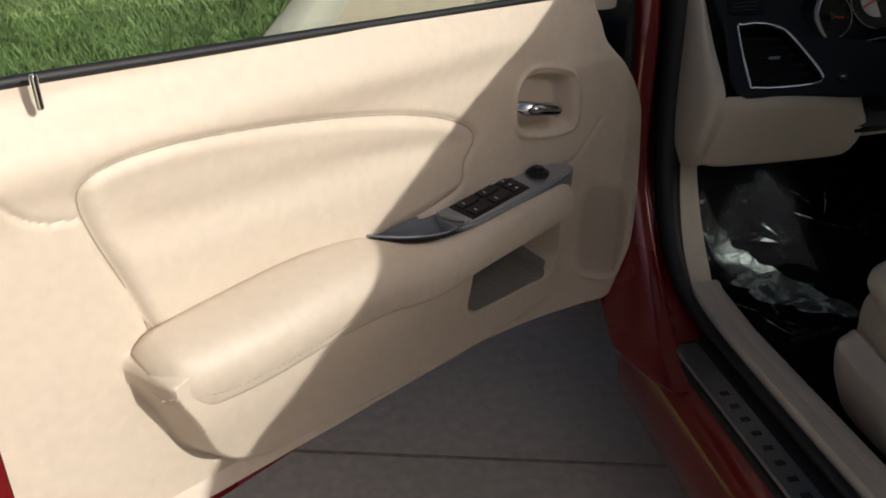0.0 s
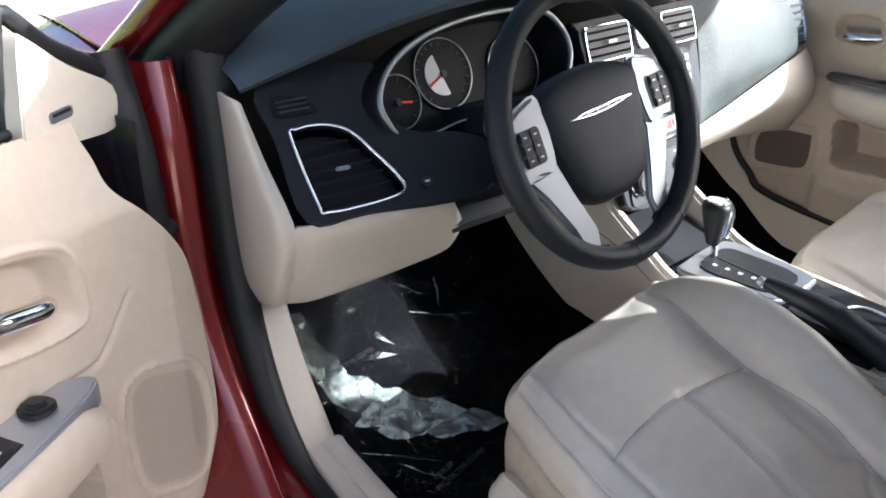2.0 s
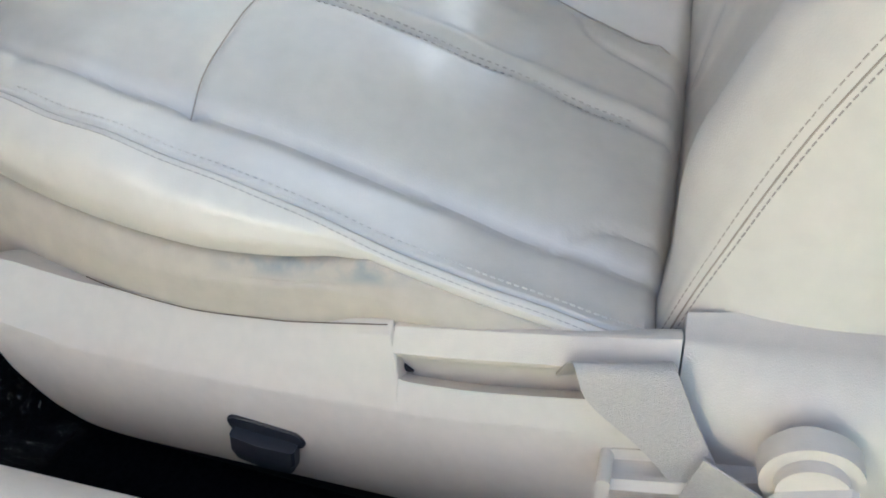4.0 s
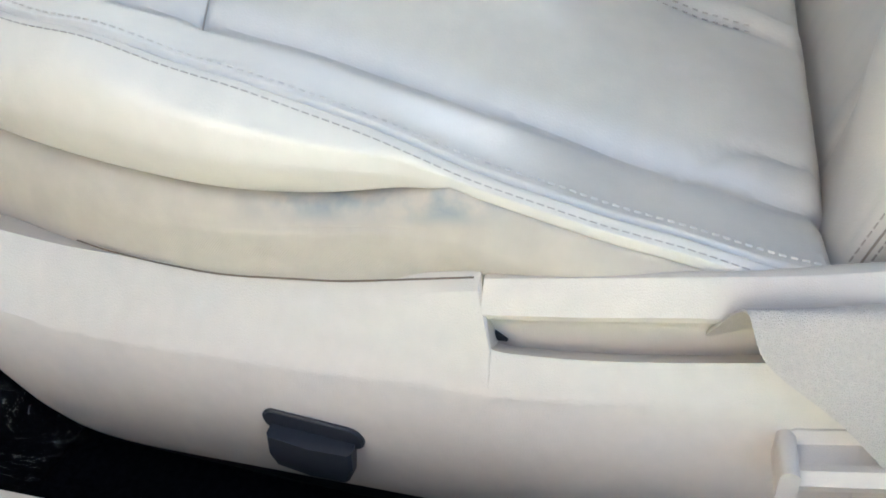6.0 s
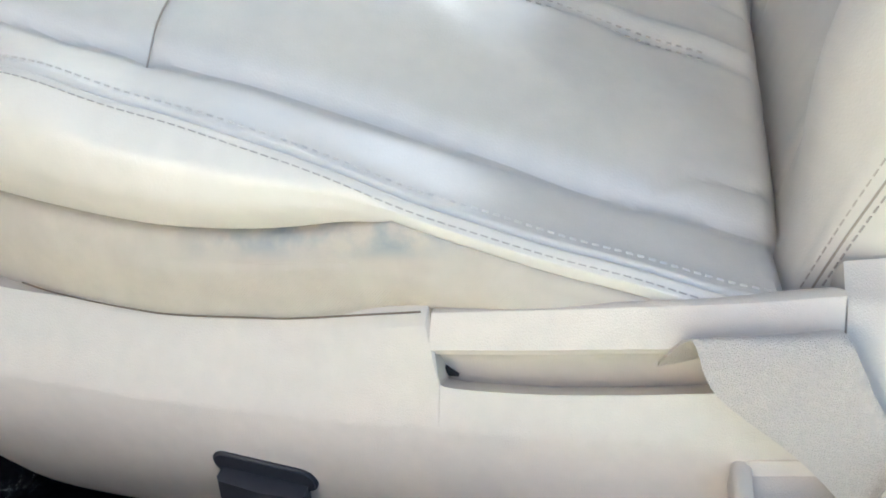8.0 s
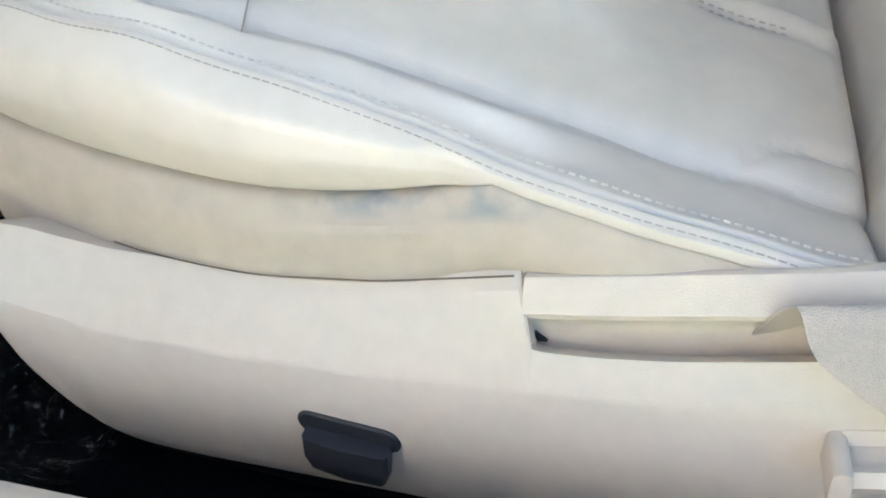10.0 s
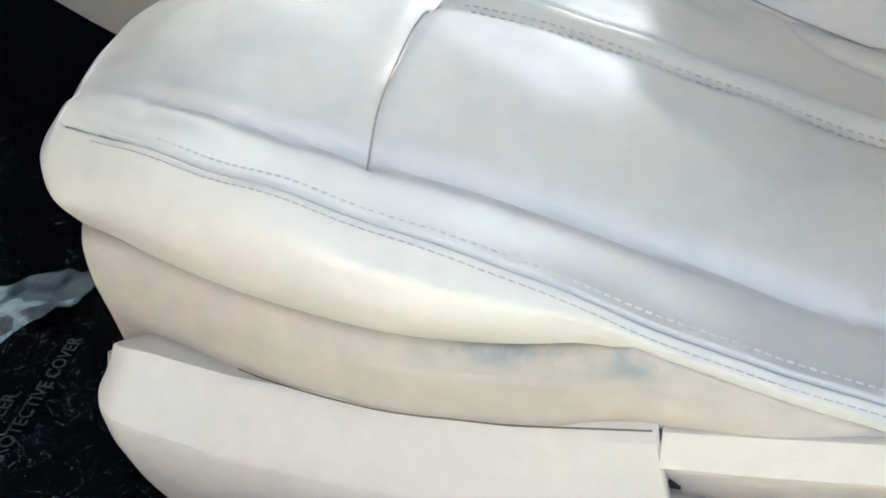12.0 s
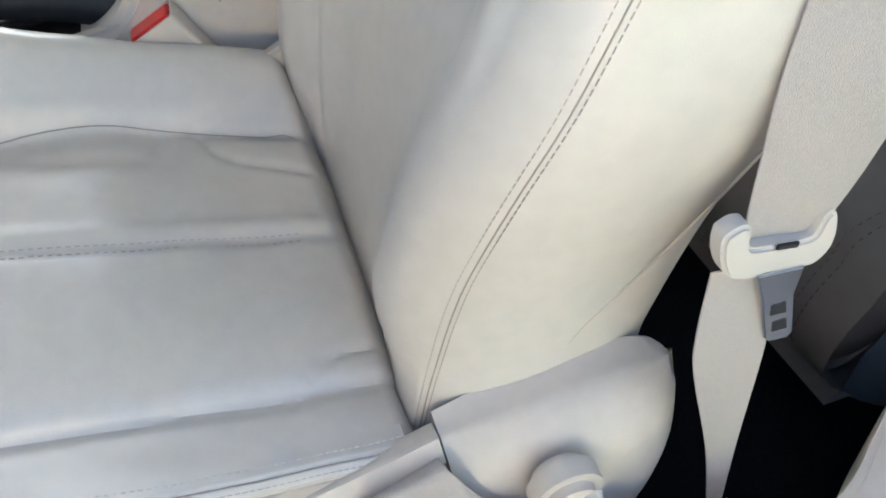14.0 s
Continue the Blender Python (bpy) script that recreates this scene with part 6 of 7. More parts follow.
hub = loft("hub_pad", [[w3(x * s, y * s, z) for x, y in hub_outline] for s, z in ((0.9, -0.055), (1.0, -0.035), (1.0, -0.020), (0.975, -0.008), (0.90, 0.0), (0.6, 0.006), (0.2, 0.007))], WHEEL, wheel, "black hub pad", 3, angle=60)
emb = Matrix(WF) @ Matrix.Translation((0.0, 0.020, 0.004))
for s in (-1, 1):
    slab("wing_emblem", [(s * x, y) for x, y in ((0.012, 0.0035), (0.036, 0.0040), (0.066, 0.0015), (0.040, -0.0015), (0.012, -0.0035))], CHROME, hub, "chrome wing-shaped emblem", emb, 0.005, 0.0012)
    slab("emblem_inlay", [(s * x, y) for x, y in ((0.014, 0.0022), (0.036, 0.0027), (0.058, 0.0012), (0.040, -0.0006), (0.014, -0.0022))], SWITCH, hub, "", emb, 0.0062, 0.0003)
slab("emblem_badge", round_box(0.030, 0.0085, 0.003), GREY, hub, "", emb, 0.0055, 0.0012)
block("wing_bar", (0.020, 0.0024, 0.002), BLACK, hub, "", emb @ Matrix.Translation((0, 0, 0.0055)), 0.0004)
POD = catmull([(0.094, 0.064), (0.128, 0.066), (0.160, 0.050), (0.174, 0.020), (0.175, -0.010), (0.164, -0.034), (0.135, -0.032), (0.098, -0.030)], 4, True)
for s in (-1, 1):
    sp = slab("spoke", [(s * x, y) for x, y in POD], SATIN, wheel, "satin silver spoke", WF @ Matrix.Translation((0, 0, -0.020)), 0.016, 0.006, 3)
    slab("switch_well", [(s * 0.137 + a, 0.010 + b) for a, b in round_box(0.047, 0.055, 0.009)], SATIN, sp, "", WF @ Matrix.Translation((0, 0, -0.005)), 0.003, 0.0014)
    sw = slab("wheel_switch", [(s * 0.137 + a, 0.010 + b) for a, b in round_box(0.041, 0.049, 0.007)], BLACK, sp, "black thumb switches", WF @ Matrix.Translation((0, 0, -0.003)), 0.003, 0.001)
    for i in range(2):
        for j in range(3):
            block("switch_key", (0.0165, 0.0135, 0.003), BLACK, sw, "", WF @ Matrix.Translation((s * 0.137 - 0.0092 + 0.0184 * i, -0.0055 + 0.0155 * j, 0.0008)), 0.0012)
            block("key_mark", (0.005, 0.002, 0.0004), GREY, sw, "", WF @ Matrix.Translation((s * 0.137 - 0.0092 + 0.0184 * i, -0.0055 + 0.0155 * j, 0.0024)), 0)
    slab("lower_spoke", [(s * x, y) for x, y in ((0.158, -0.030), (0.134, -0.064), (0.106, -0.118), (0.096, -0.152), (0.064, -0.163), (0.058, -0.132), (0.080, -0.072), (0.094, -0.026))], SATIN, wheel, "satin silver lower spoke", WF @ Matrix.Translation((0, 0, -0.021)), 0.013, 0.005, 3)
    slab("spoke_cover", [(s * x, y) for x, y in ((0.054, -0.158), (0.110, -0.140), (0.122, -0.158), (0.058, -0.184))], WHEEL, wheel, "", WF @ Matrix.Translation((0, 0, -0.020)), 0.022, 0.006, 2)

# ---------------------------------------------------------------- centre console
con = thing("centre_console", "beige centre console with silver shifter bezel and cup holder", "console", at=(0, 0.4, 0.3))
SIDE = catmull([(0.985, 0.56), (0.945, 0.452), (0.72, 0.44), (0.40, 0.40), (0.0, 0.38), (0.0, 0.58), (0.30, 0.597), (0.45, 0.600), (0.548, 0.612), (0.62, 0.652), (0.70, 0.70), (0.745, 0.735), (0.80, 0.74), (0.95, 0.72)], 4, True)
for s in (-1, 1):
    slab("side_panel", [(float(a), float(b)) for a, b in SIDE], TRIM, con, "beige side panel", lambda p, s=s: Vector((s * (0.100 + p.z + 0.03 * max(0, 0.6 - p.y) ** 1.0), p.x, p.y)), 0.026, 0.008, 3)
    tube("panel_seam", [(s * 0.1275, 0.56, 0.575), (s * 0.1275, 0.66, 0.622), (s * 0.1275, 0.75, 0.645)], 0.001, SEAM_SHADE, con, "", 6, 4)
block("console_core", (0.20, 0.92, 0.22), BLACK, con, "", Matrix.Translation((0, 0.48, 0.475)), 0.01)
block("stack_shelf", (0.20, 0.16, 0.05), BLACK, con, "", Matrix.Translation((0, 0.66, 0.60)) @ pose(0, 0, 0, 18), 0.01)
bez = slab("shifter_bezel", [tuple(q) for q in catmull([(-0.098, 0.548), (-0.07, 0.562), (0.03, 0.572), (0.075, 0.560), (0.085, 0.50), (0.075, 0.39), (0.05, 0.372), (-0.04, 0.372), (-0.075, 0.40), (-0.09, 0.47)], 4, True)], SATIN, con, "satin silver shifter bezel", Matrix.Translation((0, 0, 0.606)), 0.014, 0.004, 3)
slab("gate_plate", [tuple(q) for q in catmull([(-0.062, 0.53), (0.03, 0.545), (0.05, 0.50), (0.045, 0.40), (-0.04, 0.392), (-0.062, 0.45)], 4, True)], BLACK, bez, "gloss black gate plate", Matrix.Translation((0, 0, 0.620)), 0.003, 0.001)
for k in range(5):
    block("gate_mark", (0.007, 0.007, 0.001), PRINT, bez, "", Matrix.Translation((-0.040 + 0.004 * k, 0.515 - 0.024 * k, 0.6234)), 0)
block("gate_slot", (0.016, 0.11, 0.002), RUBBER, bez, "", Matrix.Translation((-0.006, 0.475, 0.6232)), 0.0005)
sh = tube("shift_lever", [(-0.008, 0.535, 0.612), (-0.009, 0.540, 0.640), (-0.010, 0.545, 0.652)], [0.006, 0.006, 0.012], CHROME, con, "chrome shift lever with leather knob", 12, 4)
loft("shift_knob", [[(-0.010 + 1.02 * rx * math.cos(a), 0.545 + dy + 1.1 * ry * math.sin(a), z - 0.018) for a in np.linspace(0, 6.283, 16, endpoint=False)] for z, rx, ry, dy in ((0.664, 0.010, 0.011, 0), (0.674, 0.013, 0.014, 0), (0.70, 0.017, 0.019, 0.002), (0.728, 0.021, 0.025, 0.004), (0.742, 0.020, 0.024, 0.005), (0.748, 0.014, 0.017, 0.005))], WHEEL, sh, "black leather knob", 3)
slab("knob_cap", [(0.017 * math.cos(a), 0.021 * math.sin(a)) for a in np.linspace(0, 6.283, 20, endpoint=False)], CHROME, sh, "chrome cap", Matrix.Translation((-0.010, 0.550, 0.728)), 0.004, 0.0015)
tube("knob_band", [(0.004, 0.532, 0.660), (0.012, 0.532, 0.685), (0.014, 0.534, 0.71), (0.004, 0.545, 0.730)], 0.008, CHROME, sh, "", 8, 4)
hb = tube("parking_brake", [(-0.058, 0.402, 0.642), (-0.062, 0.34, 0.642), (-0.066, 0.28, 0.640), (-0.070, 0.22, 0.624), (-0.073, 0.16, 0.600), (-0.074, 0.09, 0.560), (-0.074, 0.05, 0.53)], [0.013, 0.018, 0.022, 0.022, 0.023, 0.024, 0.024], WHEEL, con, "black leather parking brake grip", 14, 6)
drum("brake_button", 0.009, 0.014, SATIN, hb, "silver button", Matrix.Translation((-0.057, 0.413, 0.6385)) @ pose(0, 0, 0, 90), 16, 0.003)
tray = slab("tray", [(a + 0.02, 0.24 + b) for a, b in round_box(0.15, 0.26, 0.03)], BLACK, con, "dark tray", Matrix.Translation((0, 0, 0.592)), 0.012, 0.004)
cup = slab("cup_holder", [tuple(q) for q in catmull([(-0.035, 0.27), (-0.005, 0.285), (0.03, 0.265), (0.045, 0.21), (0.050, 0.16), (0.015, 0.135), (-0.03, 0.15), (-0.04, 0.21)], 4, True)], BLACK, con, "black cup holder well", Matrix.Translation((0, 0, 0.600)), 0.006, 0.002)
tube("cup_ring", [(x, y, 0.611 + 0.012 * max(0, y - 0.22) / 0.06) for x, y in ((-0.035, 0.27), (-0.005, 0.288), (0.03, 0.268), (0.047, 0.21), (0.052, 0.16), (0.015, 0.132), (-0.03, 0.148), (-0.042, 0.21))], 0.0045, CHROME, cup, "chrome cup ring", 8, 5, True)
slab("bin", [(0.225, 0.57), (0.19, 0.592), (0.155, 0.612), (0.125, 0.645), (0.105, 0.68), (0.10, 0.712), (-0.32, 0.712), (-0.32, 0.40), (0.16, 0.40), (0.20, 0.52)], TRIM, con, "beige storage bin", lambda p: Vector((-0.1275 + p.z, p.x, p.y)), 0.255, 0.012, 3)
tube("bin_seam", [(-0.1280, 0.034, 0.700), (-0.1280, 0.045, 0.665), (-0.1280, 0.062, 0.60)], 0.0009, SOFTSEAM, con, "", 6, 4)
pad = [[(x, 0.125 - d, 0.722 + h), (x, 0.135 - d, 0.755), (x, 0.115 - d, 0.79 - h), (x, 0.06, 0.806 - h), (x, -0.15, 0.812 - h), (x, -0.30, 0.80 - h), (x, -0.32, 0.74), (x, -0.30, 0.716 + h), (x, 0.06, 0.713 + h)] for x, d, h in ((-0.106, 0.045, 0.022), (-0.102, 0.025, 0.010), (-0.085, 0.006, 0.002), (0.0, 0.0, 0.0), (0.085, 0.006, 0.002), (0.102, 0.025, 0.010), (0.106, 0.045, 0.022))]
loft("armrest_pad", pad, LEATHER, con, "pale padded armrest lid", 4, 3)
# belt buckle at the inner side of the driver's seat
bk = thing("belt_buckle", "beige seat belt buckle with bright red release button", "belt buckle", at=(-0.135, 0.13, 0.58))
BKF = axes((-0.141, 0.129, 0.605), (-0.12, -0.88, 0.40), (0.94, -0.086, 0.094))
hull = [[tuple(BKF @ Vector((dx, dy, dz))) for dx, dy in round_box(w, d, r, 4)] for w, d, r, dz in ((0.046, 0.020, 0.003, -0.085), (0.050, 0.025, 0.004, -0.060), (0.0525, 0.0285, 0.005, -0.020), (0.0530, 0.0290, 0.005, -0.002), (0.0520, 0.0280, 0.0045, 0.0), (0.0485, 0.0245, 0.003, 0.0), (0.0480, 0.0240, 0.003, -0.004))]
bb = loft("buckle_body", hull, TRIM, bk, "beige buckle body", 1, angle=30)
block("buckle_throat", (0.047, 0.023, 0.001), BLACK, bb, "", BKF @ Matrix.Translation((0, 0, -0.0032)), 0)
block("release_button", (0.0445, 0.0195, 0.006), REDP, bk, "red release button", BKF @ Matrix.Translation((-0.0005, 0.001, -0.0018)), 0.0012)
strap = axes((-0.1655, 0.040, 0.5440), (0.25, -0.93, 0.22), (0.95, 0.25, 0.0))
block("buckle_stalk", (0.100, 0.014, 0.022), TRIM, bk, "pale beige stalk", strap, 0.003, 3)
part("stalk_clip", sheet_bm([[(-0.152 + 0.006 * i + 0.0015 * (j % 2), 0.098 - 0.006 * j, 0.546 + 0.004 * ((i + j) % 2) + 0.003 * i) for j in range(4)] for i in range(4)], 0.003), BLACK, bk, "small black clip")

# ---------------------------------------------------------------- passenger door
pdo = thing("passenger_door", "closed passenger door with beige trim and chrome latch", "car door", at=(0.75, 0.3, 0.3))
pdp = lambda y, z, w=0.0: (0.755 - w, y, z)
PARM = catmull([(0.73, 0.795), (0.71, 0.745), (0.66, 0.72), (0.45, 0.69), (0.2, 0.68), (-0.2, 0.69), (-0.2, 0.77), (0.3, 0.80), (0.6, 0.805)], 4, True)
PSPK = catmull([(0.905, 0.60), (0.875, 0.638), (0.77, 0.65), (0.748, 0.64), (0.745, 0.56), (0.775, 0.532), (0.88, 0.522), (0.905, 0.545)], 4, True)
PPOC = catmull([(0.705, 0.69), (0.70, 0.62), (0.685, 0.578), (0.60, 0.582), (0.50, 0.592), (0.455, 0.60), (0.445, 0.63), (0.455, 0.66), (0.55, 0.675), (0.63, 0.69)], 4, True)
PREC = catmull([(0.75, 0.945), (0.66, 0.955), (0.65, 0.90), (0.69, 0.885), (0.755, 0.89)], 4, True)
gy, gz = np.meshgrid(np.linspace(-0.45, 0.99, 230), np.linspace(0.30, 1.0, 140), indexing="ij")
gw = 0.02 * step(gy, 0.80, 0.97) + 0.025 * step(inside(gy, gz, PARM), 0, 0.03) - 0.11 * step(inside(gy, gz, PPOC), -0.002, 0.014) - 0.03 * step(inside(gy, gz, PREC), 0, 0.015) + 0.005 * step(np.abs(inside(gy, gz, PSPK) + 0.006), 0.006, 0) + 0.025 * step(0.57 - gz + 0.0 * gy, 0, 0.05) * step(0.74 - gy, 0, 0.03) + 0.02 * step(gz, 0.86, 0.97) * (1 - step(gz, 0.97, 1.0))
gw -= 0.004 * np.exp(-(seg_dist(gy, gz, [(0.505, 0.81), (0.515, 0.90), (0.48, 0.96)]) / 0.004) ** 2) + 0.004 * np.exp(-(seg_dist(gy, gz, [(0.73, 0.79), (0.80, 0.785), (0.90, 0.83)]) / 0.004) ** 2)
part("inner_trim", sheet_bm(np.stack([0.755 - gw, gy, gz], 2), 0.02, flip=True), VINYL, pdo)
loft("armrest", [[pdp(y, z0 + dz * s, -0.005 + dw * s) for dz, dw in ((0.02, 0.0), (0.022, 0.03), (0.012, 0.055), (-0.01, 0.066), (-0.05, 0.06), (-0.07, 0.03), (-0.07, 0.0))] for y, z0, s in ((0.735, 0.785, 0.4), (0.715, 0.783, 0.8), (0.66, 0.78, 1.0), (0.45, 0.775, 1.05), (0.2, 0.77, 1.1), (-0.2, 0.765, 1.1), (-0.3, 0.765, 0.9))], LEATHER, pdo, "padded beige armrest", 4, 3)
slab("switch_panel", [tuple(q) for q in catmull([(0.735, 0.02), (0.72, 0.055), (0.60, 0.05), (0.45, 0.038), (0.30, 0.02), (0.45, 0.006), (0.62, 0.002)], 4, True)], GREY, pdo, "grey switch panel", lambda p: Vector(pdp(p.x, 0.800 + p.z, p.y)), 0.010, 0.003)
slab("switch_cup", [tuple(q) for q in catmull([(0.738, 0.03), (0.722, 0.062), (0.64, 0.060), (0.54, 0.050), (0.528, 0.03), (0.54, 0.012), (0.64, 0.010), (0.72, 0.014)], 3, True)], CUPGREY, pdo, "dark switch cup", lambda p: Vector(pdp(p.x, 0.799 + p.z, p.y)), 0.015, 0.004)
slab("window_switch", [(0.62, 0.018), (0.53, 0.014), (0.53, 0.034), (0.62, 0.040)], BLACK, pdo, "", lambda p: Vector(pdp(p.x, 0.8135 + p.z, p.y)), 0.004, 0.001)
slab("speaker_grille", [(float(a), float(b)) for a, b in catmull([(0.895, 0.60), (0.868, 0.629), (0.77, 0.638), (0.758, 0.63), (0.756, 0.565), (0.78, 0.543), (0.875, 0.533), (0.895, 0.55)], 4, True)], material("brown_grille", (0.16, 0.125, 0.10), 0.8, vary=0.1, grain=400, bump=0.6, bump_scale=900), pdo, "brown speaker grille", lambda p: Vector(pdp(p.x, p.y, 0.002 + 0.02 * float(step(np.array(p.x), 0.80, 0.97)) + p.z)), 0.004, 0.001)
tube("latch_handle", [pdp(0.735, 0.900, 0.0), pdp(0.72, 0.90, 0.012), pdp(0.68, 0.903, 0.012), pdp(0.645, 0.908, 0.004)], [0.010, 0.012, 0.012, 0.010], CHROME, pdo, "chrome latch lever", 12, 4)
part("outer_skin", sheet_bm([[(x, y, z) for z, x in ((0.22, 0.86), (0.45, 0.93), (0.72, 0.94), (0.90, 0.91), (0.99, 0.86), (1.0, 0.76))] for y in (-0.5, 0.2, 0.98)], 0.005), RED, pdo)
tube("door_seal", [(0.74, 1.0, 0.98), (0.738, 0.995, 0.75), (0.733, 0.965, 0.58), (0.733, 0.90, 0.50), (0.733, 0.80, 0.45), (0.733, 0.3, 0.42), (0.733, -0.4, 0.42)], 0.009, RUBBER, pdo, "black seal", 8, 5)
patch("kick_trim", [[(0.735, 1.0, 0.75), (0.728, 0.972, 0.58), (0.728, 0.905, 0.495), (0.728, 0.80, 0.44), (0.728, 0.2, 0.41)], [(0.70, 1.1, 0.75), (0.69, 1.06, 0.55), (0.69, 0.98, 0.44), (0.69, 0.85, 0.36), (0.69, 0.2, 0.30)]], TRIM, body, "beige kick trim", (4, 6), 0.01)


# ---------------------------------------------------------------- floor mat and the clear film on it
FILM = bpy.data.materials.new("clear_crumpled_film")
FILM.use_nodes = True
fn, fk = FILM.node_tree.nodes, FILM.node_tree.links
fn.remove(fn["Principled BSDF"])
tr, gl_, df, m1, m2 = fn.new("ShaderNodeBsdfTransparent"), fn.new("ShaderNodeBsdfGlossy"), fn.new("ShaderNodeBsdfDiffuse"), fn.new("ShaderNodeMixShader"), fn.new("ShaderNodeMixShader")
gl_.inputs["Roughness"].default_value = 0.09
df.inputs["Color"].default_value = (0.75, 0.82, 0.80, 1)
ftc, fno, fvo, fbp = fn.new("ShaderNodeTexCoord"), fn.new("ShaderNodeTexNoise"), fn.new("ShaderNodeTexVoronoi"), fn.new("ShaderNodeBump")
fno.inputs["Scale"].default_value, fno.inputs["Detail"].default_value, fno.inputs["Distortion"].default_value = 30.0, 8.0, 1.2
fvo.feature = "DISTANCE_TO_EDGE"
fvo.inputs["Scale"].default_value = 16.0
fr1, fr2 = fn.new("ShaderNodeMapRange"), fn.new("ShaderNodeMapRange")
for r_, a_, b_, c_, d_ in ((fr1, 0.56, 0.66, 0.0003, 0.001), (fr2, 0.0, 0.005, 0.50, 0.001)):
    for k_, v_ in (("From Min", a_), ("From Max", b_), ("To Min", c_), ("To Max", d_)):
        r_.inputs[k_].default_value = v_
fbp.inputs["Strength"].default_value, fbp.inputs["Distance"].default_value = 1.0, 0.02
fk.new(ftc.outputs["Object"], fno.inputs["Vector"]); fwarp = fn.new("ShaderNodeVectorMath")
fwarp.operation = "MULTIPLY_ADD"
fwarp.inputs[1].default_value = (0.14, 0.14, 0.14)
fk.new(fno.outputs["Color"], fwarp.inputs[0]); fk.new(ftc.outputs["Object"], fwarp.inputs[2]); fk.new(fwarp.outputs[0], fvo.inputs["Vector"])
fk.new(fno.outputs["Fac"], fr1.inputs[0]); fk.new(fr1.outputs[0], m1.inputs[0])
fk.new(fvo.outputs["Distance"], fr2.inputs[0]); fk.new(fr2.outputs[0], m2.inputs[0])
fk.new(fno.outputs["Fac"], fbp.inputs["Height"]); fk.new(fbp.outputs[0], gl_.inputs["Normal"])
fk.new(tr.outputs[0], m1.inputs[1]); fk.new(df.outputs[0], m1.inputs[2])
fk.new(m1.outputs[0], m2.inputs[1]); fk.new(gl_.outputs[0], m2.inputs[2])
fk.new(m2.outputs[0], fn["Material Output"].inputs[0])


def floor_z(x, y):
    return np.interp(y, [0.0, 0.3, 0.55, 0.75, 0.88, 1.0, 1.1], [0.25, 0.262, 0.285, 0.325, 0.385, 0.47, 0.57])


gx, gy2 = np.meshgrid(np.linspace(-0.665, -0.20, 24), np.linspace(0.46, 1.02, 28), indexing="ij")
tagged(link("floor_mat", sheet_bm(np.stack([gx, gy2, floor_z(gx, gy2) + 0.016], 2), 0.012), CARPET), "black carpet floor mat under clear film", "floor mat")
fx, fy = np.meshgrid(np.linspace(-0.69, -0.19, 150), np.linspace(0.44, 1.05, 170), indexing="ij")
rng = np.random.default_rng(11)
fz = floor_z(fx, fy) + 0.030
for k in range(110):
    cx, cy, a, w = rng.uniform(-0.7, -0.2), rng.uniform(0.45, 1.05), rng.uniform(0, 3.14), rng.uniform(0.002, 0.008)
    d = (fx - cx) * math.cos(a) + (fy - cy) * math.sin(a)
    e = -(fx - cx) * math.sin(a) + (fy - cy) * math.cos(a)
    fz += rng.uniform(-0.003, 0.009) * np.exp(-(d / w) ** 2) * np.exp(-(e / rng.uniform(0.04, 0.15)) ** 2)
fz += 0.03 * step(-0.63 - fx, 0, 0.06) + sum(0.0012 * np.sin(fx * rng.uniform(-120, 120) + fy * rng.uniform(-120, 120)) for _ in range(8))
film = link("protective_film", sheet_bm(np.stack([fx, fy, fz], 2), 0.0002), FILM, angle=18)
tagged(film, "crumpled clear plastic film with faint dark print over the mat", "plastic film")
film.visible_shadow = False


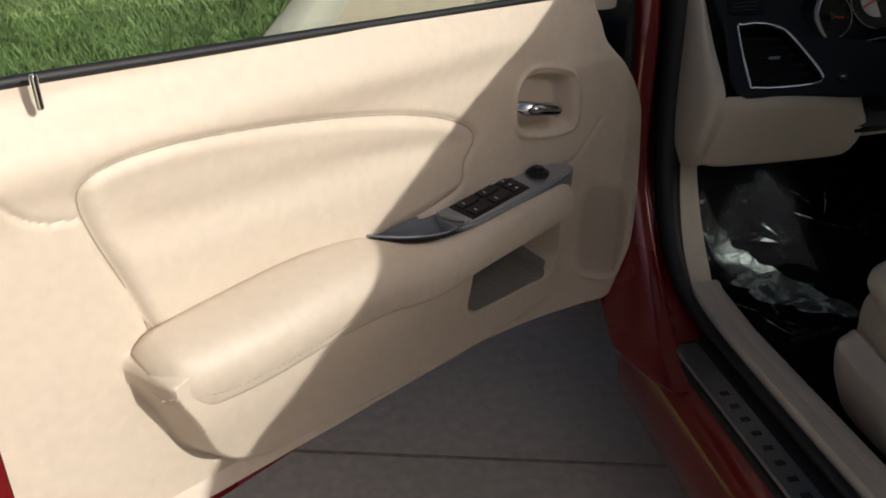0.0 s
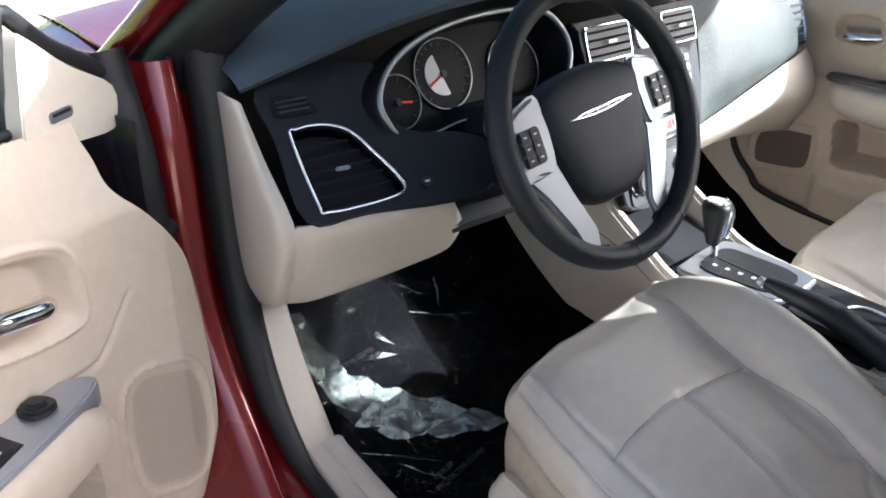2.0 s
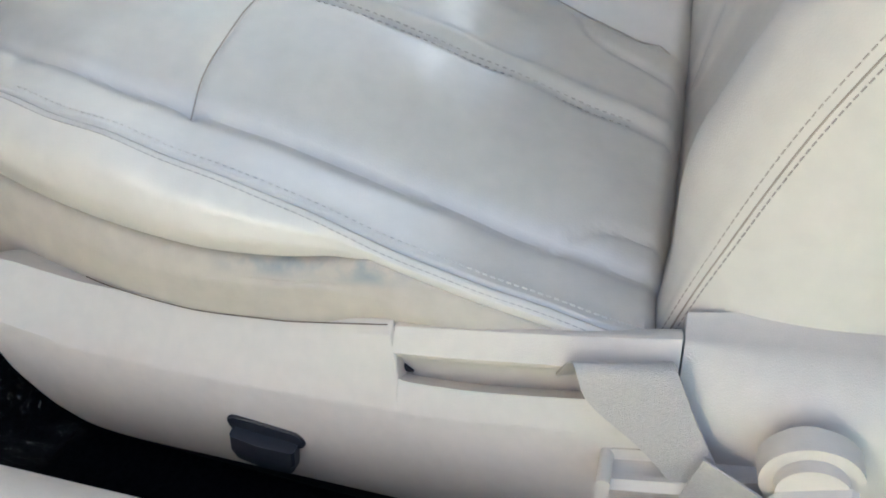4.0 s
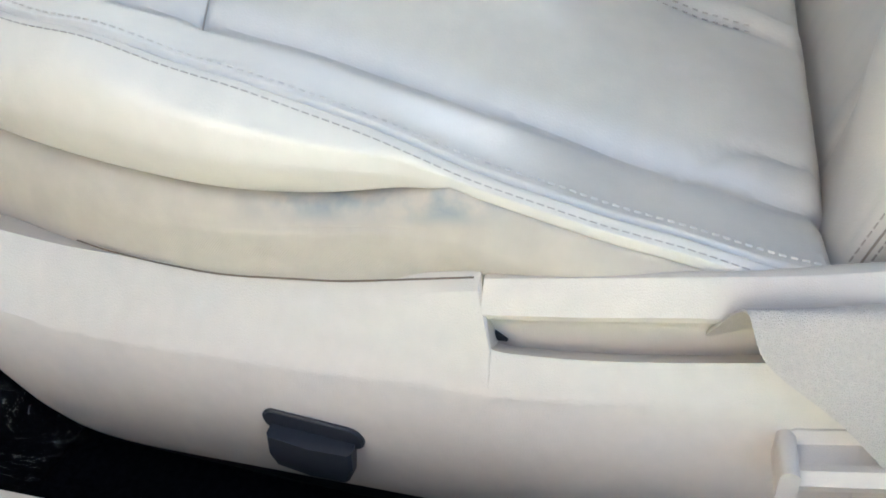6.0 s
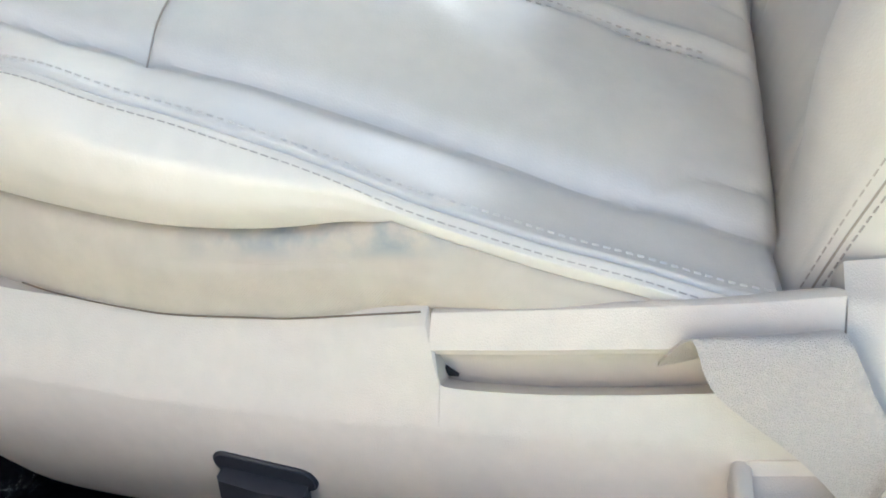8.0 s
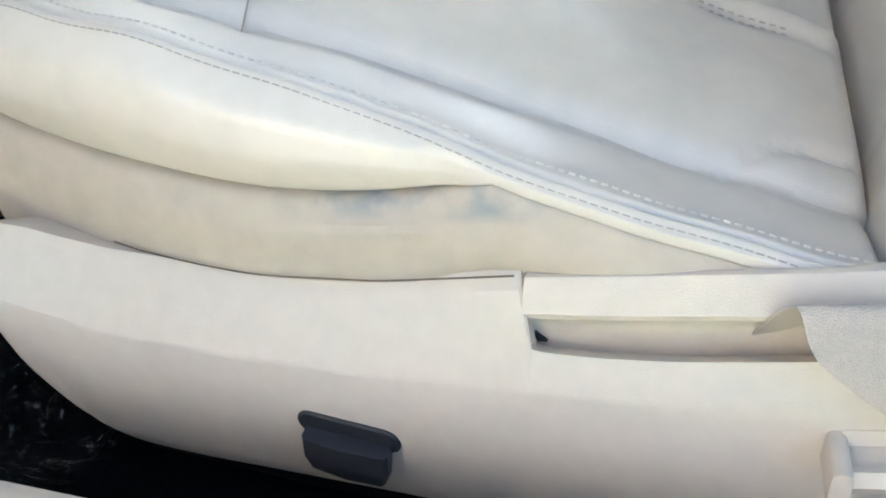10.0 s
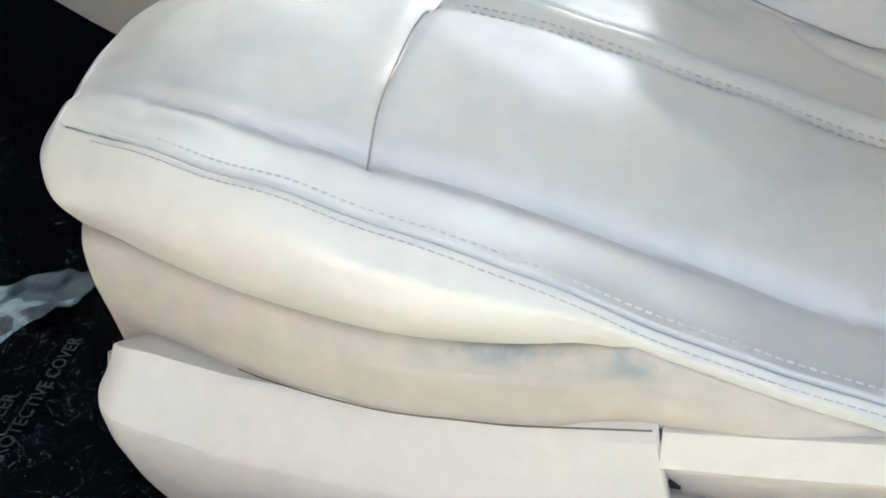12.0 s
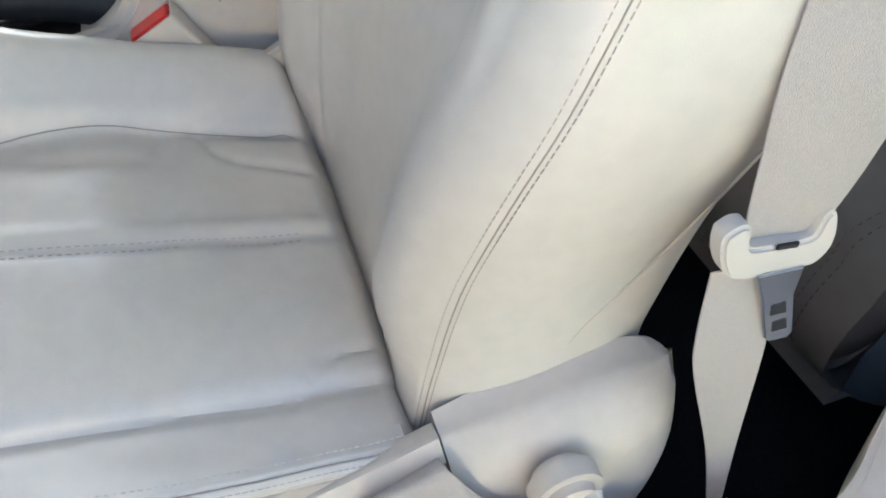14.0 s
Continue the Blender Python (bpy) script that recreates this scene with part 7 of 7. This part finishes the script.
def milky_film():
    """The printed, milky border of the sheet, bunched up along the kick panel."""
    m = bpy.data.materials.new("milky_print_and_glint")
    m.use_nodes = True
    n, l = m.node_tree.nodes, m.node_tree.links
    b, tc, no, rr = n["Principled BSDF"], n.new("ShaderNodeTexCoord"), n.new("ShaderNodeTexNoise"), n.new("ShaderNodeMapRange")
    b.inputs["Base Color"].default_value, b.inputs["Roughness"].default_value = (0.62, 0.70, 0.66, 1), 0.14
    b.inputs["Specular IOR Level"].default_value = 0.9
    no.inputs["Scale"].default_value, no.inputs["Detail"].default_value, no.inputs["Distortion"].default_value = 18.0, 8.0, 1.5
    for k_, v_ in (("From Min", 0.36), ("From Max", 0.62), ("To Min", 0.15), ("To Max", 1.0)):
        rr.inputs[k_].default_value = v_
    cell, clear, both = n.new("ShaderNodeTexVoronoi"), n.new("ShaderNodeMapRange"), n.new("ShaderNodeMath")
    cell.inputs["Scale"].default_value, both.operation = 21.0, "MULTIPLY"
    squash = n.new("ShaderNodeMapping")
    squash.inputs["Scale"].default_value, squash.inputs["Rotation"].default_value = (0.6, 1.5, 1.0), (0, 0, 0.5)
    for k_, v_ in (("From Min", 0.15), ("From Max", 0.85), ("To Min", 0.06), ("To Max", 0.72)):
        clear.inputs[k_].default_value = v_
    l.new(tc.outputs["Object"], no.inputs["Vector"]); l.new(no.outputs["Fac"], rr.inputs[0])
    l.new(tc.outputs["Object"], squash.inputs[0]); l.new(squash.outputs[0], cell.inputs["Vector"])
    l.new(cell.outputs["Color"], clear.inputs[0])
    l.new(rr.outputs[0], both.inputs[0]); l.new(clear.outputs[0], both.inputs[1]); l.new(both.outputs[0], b.inputs["Alpha"])
    line = catmull([(-0.655, 1.0), (-0.655, 0.92), (-0.635, 0.85), (-0.585, 0.79), (-0.52, 0.745), (-0.455, 0.70), (-0.40, 0.665)], 22)
    way = np.gradient(line, axis=0)
    way /= np.linalg.norm(way, axis=1, keepdims=True)
    r2 = np.random.default_rng(5)
    rows = []
    u = np.linspace(0, 1, len(line))
    half = np.interp(u, [0, 0.15, 0.45, 0.7, 0.9, 1], [0.022, 0.034, 0.050, 0.042, 0.022, 0.004]) * (1 + 0.12 * np.sin(u * 37))
    for k in np.linspace(-1, 1, 41):
        x, y = line[:, 0] - way[:, 1] * half * k, line[:, 1] + way[:, 0] * half * k
        rows.append(np.stack([x, y, floor_z(x, y) + 0.042], 1))
    G = np.array(rows)
    for _ in range(70):
        cx, cy, a, w = r2.uniform(-0.69, -0.4), r2.uniform(0.65, 1.0), r2.uniform(0, 3.14), r2.uniform(0.002, 0.006)
        d = (G[:, :, 0] - cx) * math.cos(a) + (G[:, :, 1] - cy) * math.sin(a)
        e = -(G[:, :, 0] - cx) * math.sin(a) + (G[:, :, 1] - cy) * math.cos(a)
        G[:, :, 2] += r2.uniform(-0.002, 0.006) * np.exp(-(d / w) ** 2 - (e / r2.uniform(0.02, 0.08)) ** 2)
    G[:, :, 2] += 0.035 * step(-0.645 - G[:, :, 0], 0, 0.05)
    o = link("printed_border", sheet_bm(G, 0.0003), m, film, "milky crumpled border with dark print", angle=14)
    o.visible_shadow = False
    # pale tubes draw glints along film creases, two raised flaps coloured as lit film
    for x0, y0, x1, y1 in ((-0.415, 0.983, -0.377, 0.951), (-0.326, 0.978, -0.353, 0.925), (-0.425, 0.933, -0.362, 0.905), (-0.362, 0.905, -0.288, 0.887), (-0.353, 0.925, -0.366, 0.898), (-0.350, 0.866, -0.316, 0.855), (-0.686, 0.754, -0.561, 0.654), (-0.633, 0.692, -0.582, 0.623), (-0.584, 0.832, -0.588, 0.695)):
        line = [(x0 + (x1 - x0) * q + 0.002 * math.sin(9 * q + x0 * 50), y0 + (y1 - y0) * q, float(floor_z(0, y0 + (y1 - y0) * q)) + 0.045) for q in np.linspace(0, 1, 7)]
        tube("crease_glint", line, [0.0003, 0.0008, 0.0011, 0.0007, 0.0010, 0.0006, 0.0003], m, film, "", 5, 2)
    for corners in ([(-0.513, 0.922), (-0.491, 0.887), (-0.523, 0.908)], [(-0.560, 0.885), (-0.534, 0.889), (-0.499, 0.867)]):
        a, b_, c = [Vector((x, y, float(floor_z(0, y)) + 0.044 + 0.004 * k)) for k, (x, y) in enumerate(corners)]
        patch("film_flap", [[tuple(a), tuple(a.lerp(c, 0.5)), tuple(c)], [tuple(a.lerp(b_, 0.6)), tuple(a.lerp(b_, 0.6).lerp(c, 0.3)), tuple(b_.lerp(c, 0.4))], [tuple(b_), tuple(b_.lerp(c, 0.1)), tuple(b_.lerp(c, 0.2))]], m, film, "", (3, 3), 0.0003)


milky_film()


def words(text, x, y, size, turn):
    c = bpy.data.curves.new("print", "FONT")
    c.body, c.size, c.extrude = text, size, 0.0002
    c.materials.append(BLACK)
    o = new("print", c)
    o.parent = film
    o.matrix_local = Matrix.Translation((x, y, float(floor_z(x, y)) + 0.052)) @ pose(0, 0, 0, 14, 0, turn)
    return o


for t, x, y in (("DEALER", -0.655, 0.795), ("PROTECTIVE COVER", -0.64, 0.777), ("DEALER", -0.60, 0.755), ("PROTECTIVE COVER", -0.585, 0.737), ("DEALER", -0.655, 0.895), ("PROTECTIVE COVER", -0.655, 0.877), ("DEALER", -0.60, 0.625), ("PROTECTIVE COVER", -0.61, 0.605)):
    words(t, x, y, 0.014, 12)
